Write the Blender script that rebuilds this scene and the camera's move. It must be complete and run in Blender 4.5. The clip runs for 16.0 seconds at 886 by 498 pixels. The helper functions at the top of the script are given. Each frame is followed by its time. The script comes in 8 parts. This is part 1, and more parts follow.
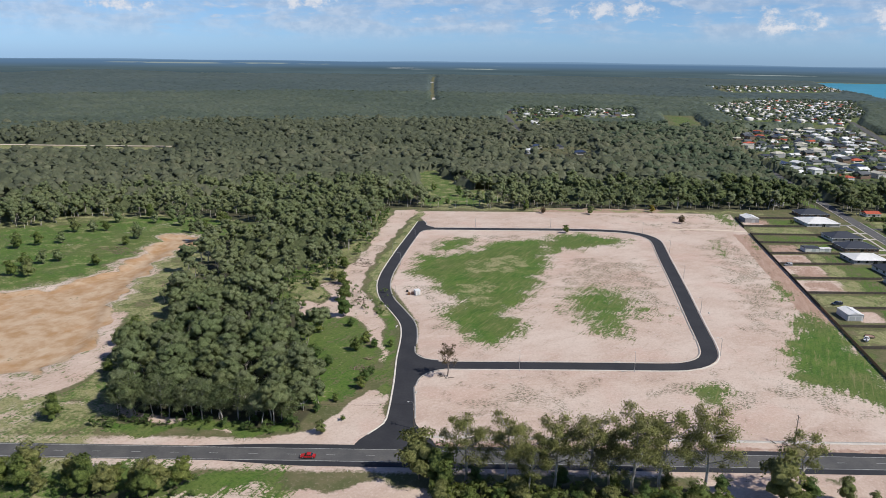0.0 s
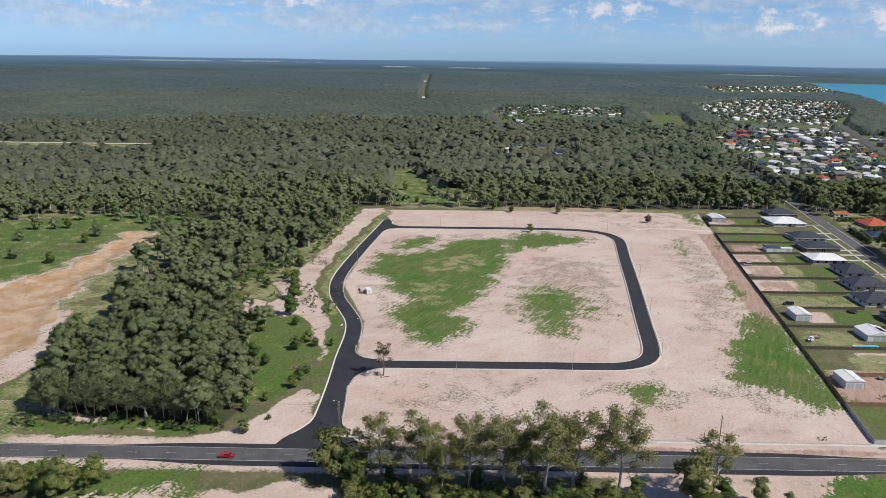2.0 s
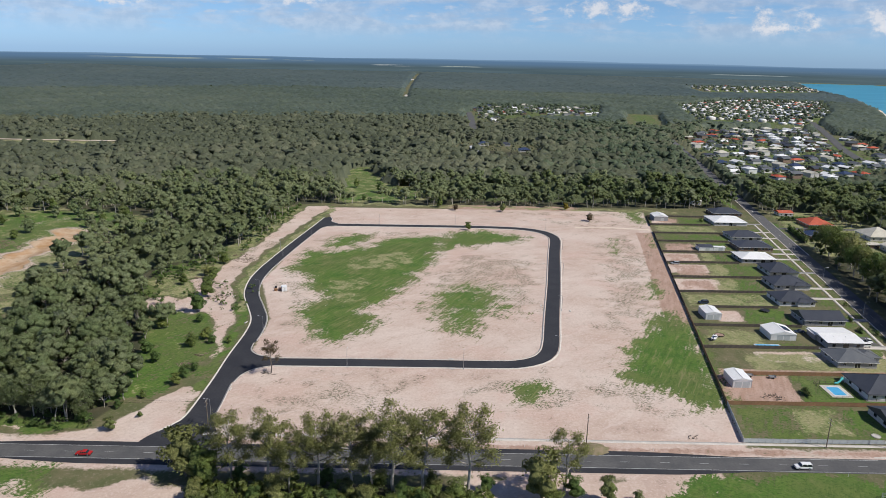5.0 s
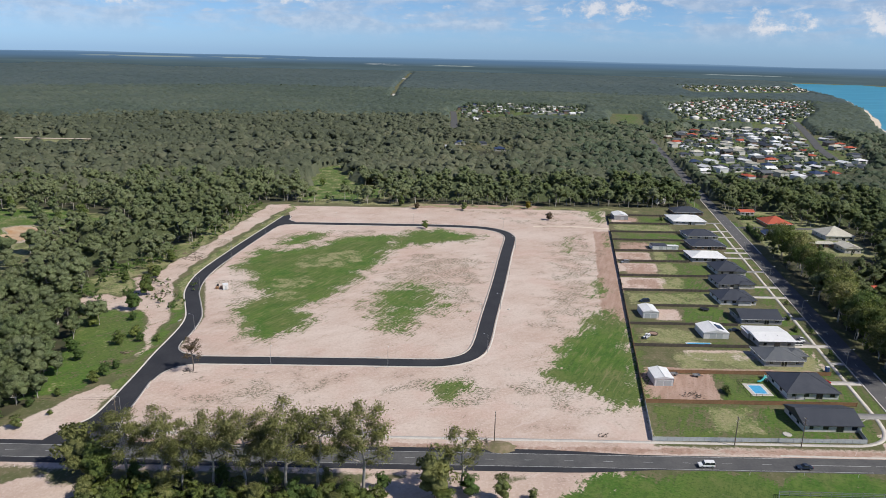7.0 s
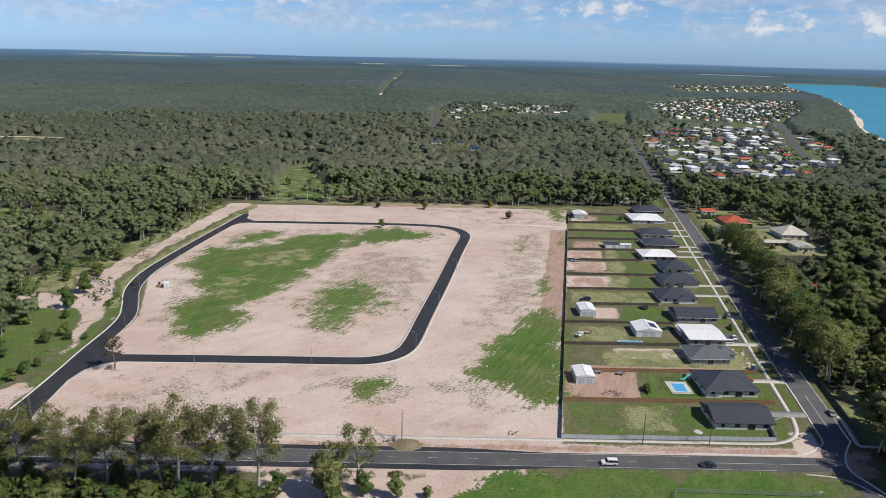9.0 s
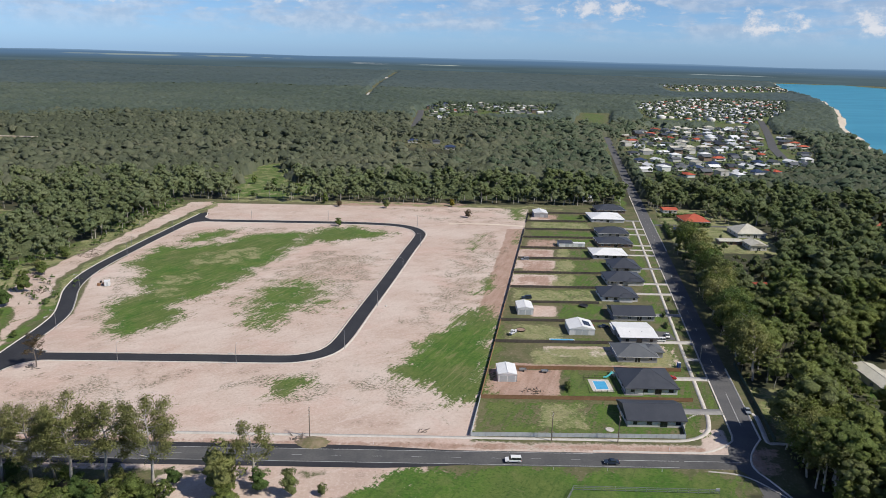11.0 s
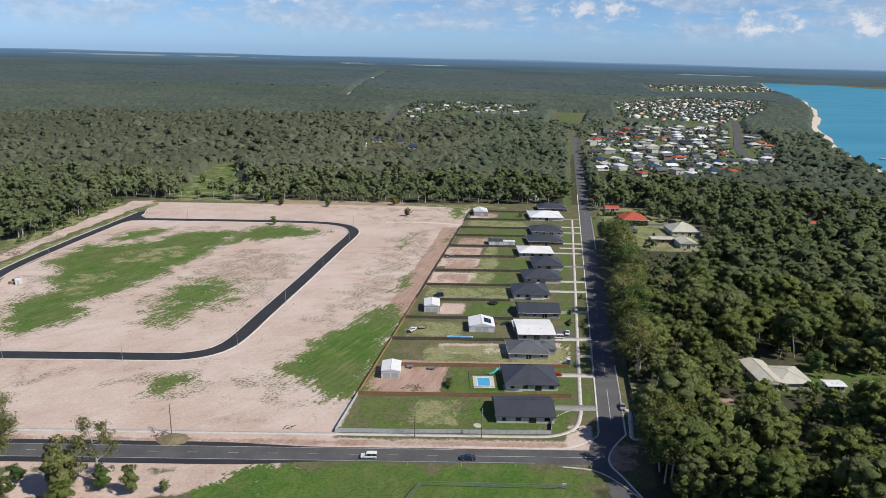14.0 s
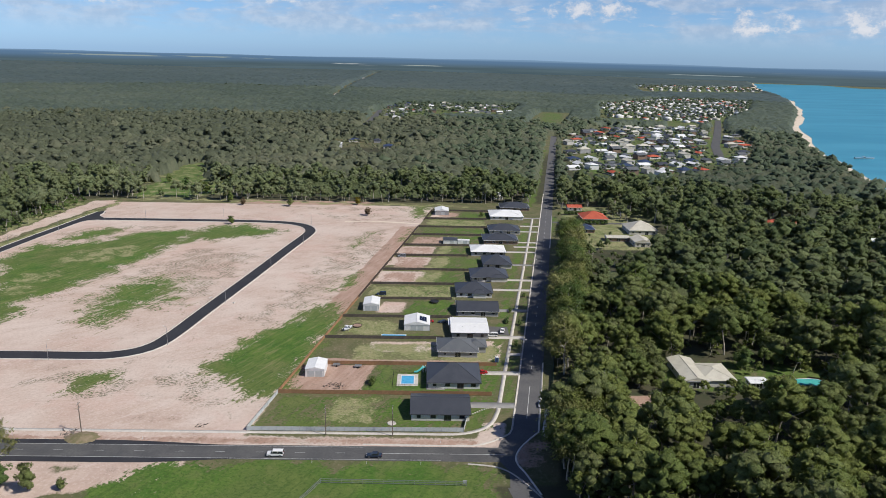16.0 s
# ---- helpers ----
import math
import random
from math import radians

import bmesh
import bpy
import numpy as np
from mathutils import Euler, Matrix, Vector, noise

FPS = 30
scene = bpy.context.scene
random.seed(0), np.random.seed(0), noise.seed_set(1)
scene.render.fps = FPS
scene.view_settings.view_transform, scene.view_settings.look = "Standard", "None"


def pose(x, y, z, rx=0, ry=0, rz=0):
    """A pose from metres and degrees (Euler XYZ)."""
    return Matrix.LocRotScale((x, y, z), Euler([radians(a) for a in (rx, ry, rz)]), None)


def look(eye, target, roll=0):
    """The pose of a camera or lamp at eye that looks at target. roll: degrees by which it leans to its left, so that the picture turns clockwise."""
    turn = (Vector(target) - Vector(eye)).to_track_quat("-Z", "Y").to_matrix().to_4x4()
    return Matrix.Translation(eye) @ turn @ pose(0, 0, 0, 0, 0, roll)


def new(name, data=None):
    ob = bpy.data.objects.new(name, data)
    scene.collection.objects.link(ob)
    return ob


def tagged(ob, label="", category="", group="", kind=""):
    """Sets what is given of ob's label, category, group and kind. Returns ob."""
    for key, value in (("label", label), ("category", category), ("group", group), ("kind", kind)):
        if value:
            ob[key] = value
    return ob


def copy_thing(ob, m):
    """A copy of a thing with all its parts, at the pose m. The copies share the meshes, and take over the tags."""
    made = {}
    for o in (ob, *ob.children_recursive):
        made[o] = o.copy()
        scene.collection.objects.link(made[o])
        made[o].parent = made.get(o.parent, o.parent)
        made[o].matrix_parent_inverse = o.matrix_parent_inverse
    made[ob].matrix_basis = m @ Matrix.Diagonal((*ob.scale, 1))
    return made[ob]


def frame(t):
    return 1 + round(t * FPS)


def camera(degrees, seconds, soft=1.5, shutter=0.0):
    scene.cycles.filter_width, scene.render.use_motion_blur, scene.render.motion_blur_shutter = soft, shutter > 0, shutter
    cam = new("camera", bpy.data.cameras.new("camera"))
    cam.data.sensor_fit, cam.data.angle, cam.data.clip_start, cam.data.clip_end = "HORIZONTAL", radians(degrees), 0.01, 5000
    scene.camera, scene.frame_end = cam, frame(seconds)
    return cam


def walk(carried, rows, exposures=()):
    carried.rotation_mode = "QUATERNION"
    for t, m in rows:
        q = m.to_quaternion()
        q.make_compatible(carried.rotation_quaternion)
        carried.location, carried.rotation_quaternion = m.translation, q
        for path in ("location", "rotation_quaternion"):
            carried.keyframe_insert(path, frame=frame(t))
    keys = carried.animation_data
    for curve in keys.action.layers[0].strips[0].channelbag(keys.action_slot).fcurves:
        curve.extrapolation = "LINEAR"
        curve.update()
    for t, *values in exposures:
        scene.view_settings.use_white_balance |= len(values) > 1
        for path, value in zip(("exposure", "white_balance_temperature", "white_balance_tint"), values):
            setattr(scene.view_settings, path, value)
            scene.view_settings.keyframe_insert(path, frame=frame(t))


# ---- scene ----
cam = camera(64.5, 16.0, soft=0.5)
PATH = [
    (0, (13.17, -10.01, 117.91), (8.01, 86.33, 91.57), 0.669),
    (1, (24.18, -8.68, 117.83), (19.21, 87.64, 91.41), 0.790),
    (2, (36.42, -7.43, 117.75), (31.64, 88.88, 91.26), 0.901),
    (3, (49.49, -6.26, 117.67), (44.91, 90.04, 91.12), 1.003),
    (4, (63.09, -5.16, 117.59), (58.70, 91.13, 90.99), 1.095),
    (5, (76.99, -4.14, 117.50), (72.80, 92.15, 90.86), 1.178),
    (6, (91.03, -3.20, 117.42), (87.04, 93.09, 90.74), 1.250),
    (7, (105.12, -2.34, 117.34), (101.32, 93.95, 90.63), 1.314),
    (8, (119.20, -1.55, 117.26), (115.60, 94.74, 90.53), 1.367),
    (9, (133.25, -0.84, 117.18), (129.85, 95.46, 90.43), 1.411),
    (10, (147.26, -0.20, 117.10), (144.07, 96.10, 90.34), 1.445),
    (11, (161.26, 0.36, 117.02), (158.27, 96.67, 90.26), 1.470),
    (12, (175.24, 0.84, 116.94), (172.46, 97.16, 90.19), 1.485),
    (13, (189.20, 1.25, 116.86), (186.63, 97.57, 90.13), 1.490),
    (14, (203.09, 1.58, 116.78), (200.73, 97.92, 90.07), 1.486),
    (15, (216.83, 1.83, 116.70), (214.69, 98.18, 90.02), 1.472),
    (16, (230.31, 2.01, 116.62), (228.38, 98.37, 89.98), 1.448),
]
walk(cam, [(t, look(eye, target, roll)) for t, eye, target, roll in PATH])

# ---------------------------------------------------------------- light
SUN_DIR = Vector((0.86, -0.34, 1.0)).normalized()
SUN_EL = math.asin(SUN_DIR.z)
SUN_AZ = math.atan2(SUN_DIR.x, SUN_DIR.y)
scene.view_settings.exposure = 0.0

world = bpy.data.worlds.new("world")
scene.world = world
world.use_nodes = True
wn, wl = world.node_tree.nodes, world.node_tree.links
wn.clear()
w_out = wn.new("ShaderNodeOutputWorld")
w_bg = wn.new("ShaderNodeBackground")
w_sky = wn.new("ShaderNodeTexSky")
w_sky.sky_type = "NISHITA"
w_sky.sun_disc = False
w_sky.sun_elevation = SUN_EL
w_sky.sun_rotation = SUN_AZ
w_sky.air_density = 1.0
w_sky.dust_density = 0.4
w_sky.ozone_density = 2.0
w_bg.inputs["Strength"].default_value = 0.115
# broken cumulus over the whole sky, laid out on a high plane
w_tc = wn.new("ShaderNodeTexCoord")
w_sep = wn.new("ShaderNodeSeparateXYZ")
wl.new(w_tc.outputs["Generated"], w_sep.inputs[0])


def wmath(op, a, b=None, clamp=False):
    n = wn.new("ShaderNodeMath")
    n.operation = op
    n.use_clamp = clamp
    for i, v in enumerate((a, b)):
        if v is None:
            continue
        if isinstance(v, (int, float)):
            n.inputs[i].default_value = v
        else:
            wl.new(v, n.inputs[i])
    return n.outputs[0]


w_z = wmath("MAXIMUM", w_sep.outputs[2], 0.0)
w_com = wn.new("ShaderNodeCombineXYZ")
wl.new(wmath("ARCTAN2", w_sep.outputs[0], w_sep.outputs[1]), w_com.inputs[0])
wl.new(w_z, w_com.inputs[1])


def wnoise(scale, place, detail, rough, distort=0.0):
    """Noise over azimuth and height, stretched along the horizon."""
    m = wn.new("ShaderNodeMapping")
    m.inputs["Scale"].default_value = (*scale, 1.0)
    m.inputs["Location"].default_value = place
    wl.new(w_com.outputs[0], m.inputs[0])
    t = wn.new("ShaderNodeTexNoise")
    t.inputs["Scale"].default_value = 1.0
    t.inputs["Detail"].default_value = detail
    t.inputs["Roughness"].default_value = rough
    t.inputs["Distortion"].default_value = distort
    wl.new(m.outputs[0], t.inputs["Vector"])
    return t.outputs[0]


def wstep(value, lo, hi):
    m = wn.new("ShaderNodeMapRange")
    m.interpolation_type = "SMOOTHSTEP"
    wl.new(value, m.inputs[0])
    m.inputs[1].default_value, m.inputs[2].default_value = lo, hi
    return m.outputs[0]


def wmix(fac, a, b, how="MIX"):
    m = wn.new("ShaderNodeMixRGB")
    m.blend_type = how
    for i, v in enumerate((fac, a, b)):
        if isinstance(v, (int, float)):
            m.inputs[i].default_value = v
        elif isinstance(v, tuple):
            m.inputs[i].default_value = (*v, 1)
        else:
            wl.new(v, m.inputs[i])
    return m.outputs[0]


# a soft broken sheet with small puffs, thinning out above the horizon
w_sheet = wmath("MULTIPLY", wstep(wnoise((9.0, 40.0), (3.3, 1.7, 0.4), 7.0, 0.55, 0.2), 0.36, 0.60), wstep(w_z, 0.010, 0.045))
w_puffs = wmath("MULTIPLY", wstep(wnoise((30.0, 95.0), (1.1, 0.6, 3.0), 6.0, 0.55), 0.50, 0.68), wstep(w_z, 0.018, 0.050))
# standing cumulus heads over the coast
w_lump = wnoise((48.0, 62.0), (5.1, 2.2, 1.0), 8.0, 0.62)
w_az = wmath("ARCTAN2", w_sep.outputs[0], w_sep.outputs[1])
w_towers = None
for az, up, wide, tall in ((0.357, 0.048, 0.014, 0.024), (0.372, 0.038, 0.030, 0.012), (0.408, 0.045, 0.016, 0.013), (0.485, 0.055, 0.022, 0.014), (0.505, 0.043, 0.045, 0.014), (0.17, 0.062, 0.07, 0.012), (-0.245, 0.068, 0.05, 0.010), (-0.47, 0.060, 0.05, 0.008), (0.75, 0.07, 0.08, 0.03), (-0.75, 0.08, 0.09, 0.02), (1.9, 0.1, 0.3, 0.05), (-2.2, 0.1, 0.3, 0.05)):
    ex = wmath("DIVIDE", wmath("SUBTRACT", w_az, az), wide)
    ey = wmath("DIVIDE", wmath("SUBTRACT", w_z, up), tall)
    r2 = wmath("ADD", wmath("MULTIPLY", ex, ex), wmath("MULTIPLY", ey, ey))
    k = wmath("SUBTRACT", 1.0, r2)
    w_towers = k if w_towers is None else wmath("MAXIMUM", w_towers, k)
w_towers = wmath("ADD", w_towers, wmath("MULTIPLY", wmath("SUBTRACT", w_lump, 0.5), 6.0))
w_heads = wmath("MULTIPLY", wstep(w_towers, -0.3, 1.5), wstep(w_z, 0.024, 0.036))
w_cov = wmath("MAXIMUM", wmath("MAXIMUM", wmath("MULTIPLY", w_sheet, 0.56), wmath("MULTIPLY", w_puffs, 0.55)), wmath("MULTIPLY", w_heads, 0.85))
w_light = wmath("ADD", wmath("ADD", wmath("MULTIPLY", wstep(w_lump, 0.40, 0.62), 0.45), wmath("MULTIPLY", w_puffs, 0.30)), wmath("MULTIPLY", w_heads, 0.42), clamp=True)
w_cloud = wmix(w_light, (3.7, 4.3, 5.4), (6.9, 6.9, 7.2))
# clear-sky colour of a humid coast
w_grad = wmix(wmath("MULTIPLY", w_z, 14.0, clamp=True), (0.49, 0.80, 1.53), (0.46, 0.67, 1.07))
w_high = wmix(wmath("MULTIPLY", wmath("SUBTRACT", w_z, 0.1), 5.0, clamp=True), w_grad, (0.26, 0.38, 0.62))
w_clear = wmix(1.0, w_sky.outputs[0], w_high, "MULTIPLY")
# fewer clouds overhead
w_cov = wmath("MULTIPLY", w_cov, wmath("SUBTRACT", 1.0, wmath("MULTIPLY", wstep(w_z, 0.12, 0.35), 0.8)))
wl.new(wmix(w_cov, w_clear, w_cloud), w_bg.inputs["Color"])
wl.new(w_bg.outputs[0], w_out.inputs["Surface"])

sun = new("sun", bpy.data.lights.new("sun", "SUN"))
sun.data.energy = 4.5
sun.data.angle = radians(0.55)
sun.data.color = (1.0, 0.95, 0.87)
sun.rotation_mode = "QUATERNION"
sun.rotation_quaternion = SUN_DIR.to_track_quat("Z", "Y")
sun.location = (200, 100, 300)

# ---------------------------------------------------------------- materials
class Nodes:
    """Short hand for building a node material."""

    def __init__(self, name):
        self.mat = bpy.data.materials.new(name)
        self.mat.use_nodes = True
        self.n, self.l = self.mat.node_tree.nodes, self.mat.node_tree.links
        self.bsdf = self.n["Principled BSDF"]
        self.bsdf.inputs["Specular IOR Level"].default_value = 0.3

    def put(self, socket, value):
        if isinstance(value, bpy.types.NodeSocket):
            self.l.new(value, socket)
        elif isinstance(value, tuple) and len(value) == 3 and socket.type == "RGBA":
            socket.default_value = (*value, 1)
        else:
            socket.default_value = value

    def pos(self):
        return self.n.new("ShaderNodeNewGeometry").outputs["Position"]

    def obj(self):
        return self.n.new("ShaderNodeTexCoord").outputs["Object"]

    def rand(self):
        return self.n.new("ShaderNodeObjectInfo").outputs["Random"]

    def attr(self, name):
        a = self.n.new("ShaderNodeAttribute")
        a.attribute_name = name
        return a.outputs["Fac"]

    def noise(self, vec, scale, detail=4.0, rough=0.55, stretch=None, turn=0.0, distort=0.0):
        if turn:
            m = self.n.new("ShaderNodeMapping")
            m.inputs["Rotation"].default_value = (0, 0, turn)
            self.l.new(vec, m.inputs[0])
            vec = m.outputs[0]
        if stretch:
            m = self.n.new("ShaderNodeMapping")
            m.inputs["Scale"].default_value = stretch
            self.l.new(vec, m.inputs[0])
            vec = m.outputs[0]
        t = self.n.new("ShaderNodeTexNoise")
        t.inputs["Scale"].default_value = scale
        t.inputs["Detail"].default_value = detail
        t.inputs["Roughness"].default_value = rough
        t.inputs["Distortion"].default_value = distort
        self.l.new(vec, t.inputs["Vector"])
        return t.outputs[0]

    def math(self, op, a, b=0.0, clamp=False):
        m = self.n.new("ShaderNodeMath")
        m.operation = op
        m.use_clamp = clamp
        self.put(m.inputs[0], a)
        self.put(m.inputs[1], b)
        return m.outputs[0]

    def step(self, value, lo, hi):
        m = self.n.new("ShaderNodeMapRange")
        m.interpolation_type = "SMOOTHSTEP"
        self.put(m.inputs[0], value)
        m.inputs[1].default_value, m.inputs[2].default_value = lo, hi
        return m.outputs[0]

    def mix(self, fac, a, b, how="MIX"):
        m = self.n.new("ShaderNodeMixRGB")
        m.blend_type = how
        self.put(m.inputs[0], fac)
        self.put(m.inputs[1], a)
        self.put(m.inputs[2], b)
        return m.outputs[0]

    def bump(self, height, strength=0.4, distance=0.05):
        b = self.n.new("ShaderNodeBump")
        b.inputs["Strength"].default_value = strength
        b.inputs["Distance"].default_value = distance
        self.put(b.inputs["Height"], height)
        self.l.new(b.outputs[0], self.bsdf.inputs["Normal"])

    def done(self, color, rough=0.8, metal=0.0):
        self.put(self.bsdf.inputs["Base Color"], color)
        self.put(self.bsdf.inputs["Roughness"], rough)
        self.put(self.bsdf.inputs["Metallic"], metal)
        return self.mat


def plain(name, a, b, scale=1.5, rough=0.7, metal=0.0, bump=0.0, world_space=False, vary=0.0):
    """Two-tone weathered surface: coarse stains and fine grain, with a little change from thing to thing."""
    k = Nodes(name)
    v = k.pos() if world_space else k.obj()
    coarse = k.noise(v, scale, 4)
    fine = k.noise(v, scale * 9, 3)
    c = k.mix(k.step(coarse, 0.3, 0.7), a, b)
    c = k.mix(k.math("MULTIPLY", k.step(fine, 0.35, 0.75), 0.35), c, tuple(0.62 * x for x in a))
    if vary:
        c = k.mix(k.math("MULTIPLY", k.rand(), vary), c, tuple(min(1, 0.55 * x) for x in b))
    if bump:
        k.bump(fine, bump, 0.02)
    return k.done(c, k.math("ADD", k.math("MULTIPLY", coarse, 0.15), rough - 0.08), metal)


def leaf_material(name, dark, mid, light, attribute="tint", clumps=0.0, kinds=0.0):
    k = Nodes(name)
    v = k.pos()
    t = k.attr(attribute)
    r = k.n.new("ShaderNodeNewGeometry").outputs["Random Per Island"]
    c = k.mix(k.step(t, 0.0, 0.55), dark, mid)
    c = k.mix(k.step(t, 0.55, 1.0), c, light)
    if kinds:
        h = k.math("FRACT", k.math("MULTIPLY", t, 7.3))
        c = k.mix(k.math("MULTIPLY", k.step(h, 0.66, 0.74), kinds), c, tuple(0.5 * x + 0.5 * g for x, g in zip(light, (0.17, 0.175, 0.125))))
        c = k.mix(k.math("MULTIPLY", k.step(h, 0.30, 0.22), kinds), c, tuple(0.6 * x + 0.4 * g for x, g in zip(light, (0.15, 0.18, 0.02))))
    c = k.mix(k.math("MULTIPLY", r, 0.55), c, tuple(1.35 * x for x in mid))
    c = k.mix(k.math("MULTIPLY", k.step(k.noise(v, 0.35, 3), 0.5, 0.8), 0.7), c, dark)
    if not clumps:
        # dark flecks paint the shade of gaps between leaves into the colour
        sprig_gaps = k.noise(v, 1.5, 5, 0.72)
        c = k.mix(k.math("MULTIPLY", k.step(sprig_gaps, 0.50, 0.36), 0.6), c, tuple(0.55 * x for x in dark))
        c = k.mix(k.math("MULTIPLY", k.step(sprig_gaps, 0.50, 0.68), 0.55), c, tuple(1.25 * x for x in light))
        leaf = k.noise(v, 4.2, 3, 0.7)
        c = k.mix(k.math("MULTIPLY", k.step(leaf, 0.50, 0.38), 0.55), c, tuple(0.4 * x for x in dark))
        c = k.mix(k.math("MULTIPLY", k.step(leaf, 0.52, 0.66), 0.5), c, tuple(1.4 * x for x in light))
        k.bump(k.math("ADD", sprig_gaps, k.math("MULTIPLY", leaf, 0.5)), 0.9, 0.7)
    if clumps:
        k.bump(k.noise(v, clumps, 4, 0.65), 0.4, 1.5)
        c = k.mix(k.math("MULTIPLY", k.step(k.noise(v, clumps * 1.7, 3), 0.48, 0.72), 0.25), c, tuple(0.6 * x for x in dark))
    k.done(c, 0.6)
    k.bsdf.inputs["Specular IOR Level"].default_value = 0.25
    tr = k.n.new("ShaderNodeBsdfTranslucent")
    k.put(tr.inputs["Color"], k.mix(0.5, c, (0.16, 0.2, 0.03)))
    mx = k.n.new("ShaderNodeMixShader")
    mx.inputs[0].default_value = 0.36
    k.l.new(k.bsdf.outputs[0], mx.inputs[1])
    k.l.new(tr.outputs[0], mx.inputs[2])
    k.l.new(mx.outputs[0], k.n["Material Output"].inputs["Surface"])
    return k.mat


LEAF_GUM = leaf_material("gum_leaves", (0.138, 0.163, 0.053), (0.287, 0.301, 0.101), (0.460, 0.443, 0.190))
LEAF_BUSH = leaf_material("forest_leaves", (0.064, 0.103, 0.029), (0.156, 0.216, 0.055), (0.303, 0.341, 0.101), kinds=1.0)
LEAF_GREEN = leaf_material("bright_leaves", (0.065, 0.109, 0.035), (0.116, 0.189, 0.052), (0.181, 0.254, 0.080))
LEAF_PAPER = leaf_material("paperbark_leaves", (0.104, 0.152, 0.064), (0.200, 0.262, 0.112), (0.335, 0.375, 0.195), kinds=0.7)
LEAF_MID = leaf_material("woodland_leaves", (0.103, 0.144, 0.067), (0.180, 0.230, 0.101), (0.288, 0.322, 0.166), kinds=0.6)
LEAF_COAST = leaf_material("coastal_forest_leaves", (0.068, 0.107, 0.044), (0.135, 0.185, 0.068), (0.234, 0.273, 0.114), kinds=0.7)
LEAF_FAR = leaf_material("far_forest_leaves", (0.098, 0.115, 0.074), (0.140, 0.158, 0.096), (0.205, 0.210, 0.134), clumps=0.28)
# distance haze is tinted into the outer and distant leaf colours, bluer and greyer
LEAF_OUTER_HAZED = leaf_material("hazed_outer_forest_leaves", (0.084, 0.114, 0.088), (0.122, 0.156, 0.114), (0.172, 0.200, 0.142), clumps=0.2)
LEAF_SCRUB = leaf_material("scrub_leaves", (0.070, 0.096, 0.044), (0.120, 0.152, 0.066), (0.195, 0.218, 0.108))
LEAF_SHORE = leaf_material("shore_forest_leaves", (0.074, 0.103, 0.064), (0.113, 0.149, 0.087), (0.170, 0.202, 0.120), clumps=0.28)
LEAF_DISTANT_HAZED = leaf_material("hazed_distant_forest_leaves", (0.086, 0.122, 0.114), (0.112, 0.150, 0.138), (0.144, 0.178, 0.156), clumps=0.2)
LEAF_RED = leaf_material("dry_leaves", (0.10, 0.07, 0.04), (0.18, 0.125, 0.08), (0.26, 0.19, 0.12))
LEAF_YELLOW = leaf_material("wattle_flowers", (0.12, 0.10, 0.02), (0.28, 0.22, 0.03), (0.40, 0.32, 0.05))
BARK = plain("pale_gum_bark", (0.54, 0.50, 0.45), (0.36, 0.32, 0.27), 0.8, 0.85, bump=0.5)
BARK_DARK = plain("grey_bark", (0.16, 0.13, 0.105), (0.25, 0.22, 0.19), 0.9, 0.9, bump=0.5)
ASPHALT_NEW = plain("new_asphalt", (0.030, 0.031, 0.036), (0.043, 0.044, 0.049), 0.12, 0.85, bump=0.25, world_space=True)
ASPHALT_OLD = plain("worn_asphalt", (0.085, 0.085, 0.085), (0.120, 0.118, 0.114), 0.15, 0.88, bump=0.25, world_space=True)
ASPHALT_MID = plain("street_asphalt", (0.105, 0.104, 0.106), (0.135, 0.132, 0.130), 0.15, 0.88, bump=0.25, world_space=True)
CONCRETE = plain("pale_concrete", (0.62, 0.58, 0.52), (0.50, 0.46, 0.41), 0.4, 0.85, bump=0.2, world_space=True)
CONCRETE_GREY = plain("grey_concrete", (0.34, 0.33, 0.31), (0.26, 0.25, 0.24), 0.4, 0.85, bump=0.2, world_space=True)
LINE = plain("road_paint", (0.62, 0.62, 0.60), (0.40, 0.40, 0.38), 0.5, 0.6, world_space=True)
ROOF_DARK = plain("charcoal_steel_roof", (0.058, 0.064, 0.078), (0.074, 0.080, 0.094), 0.3, 0.42, vary=0.3)
ROOF_GREY = plain("slate_grey_steel_roof", (0.115, 0.124, 0.132), (0.14, 0.147, 0.152), 0.3, 0.5)
ROOF_WHITE = plain("white_steel_roof", (0.82, 0.82, 0.80), (0.76, 0.76, 0.74), 0.3, 0.45)
ROOF_CREAM = plain("cream_steel_roof", (0.60, 0.57, 0.47), (0.52, 0.49, 0.40), 0.3, 0.5)
ROOF_RED = plain("red_tile_roof", (0.52, 0.12, 0.065), (0.42, 0.09, 0.05), 0.5, 0.7)
ROOF_BLUE = plain("dark_blue_steel_roof", (0.035, 0.055, 0.11), (0.045, 0.065, 0.12), 0.4, 0.45)
WALL_GREY = plain("grey_render", (0.40, 0.40, 0.40), (0.33, 0.33, 0.33), 0.4, 0.85)
WALL_PALE = plain("pale_render", (0.66, 0.64, 0.60), (0.58, 0.56, 0.52), 0.4, 0.85)
WALL_WHITE = plain("white_cladding", (0.78, 0.78, 0.76), (0.70, 0.70, 0.68), 0.4, 0.7)
WALL_BRICK = plain("brown_brick", (0.28, 0.20, 0.15), (0.22, 0.15, 0.11), 0.8, 0.9)
WALL_ORANGE = plain("orange_render", (0.55, 0.27, 0.15), (0.46, 0.22, 0.12), 0.5, 0.85)
TRIM_DARK = plain("dark_trim", (0.045, 0.048, 0.055), (0.06, 0.062, 0.07), 0.7, 0.5)
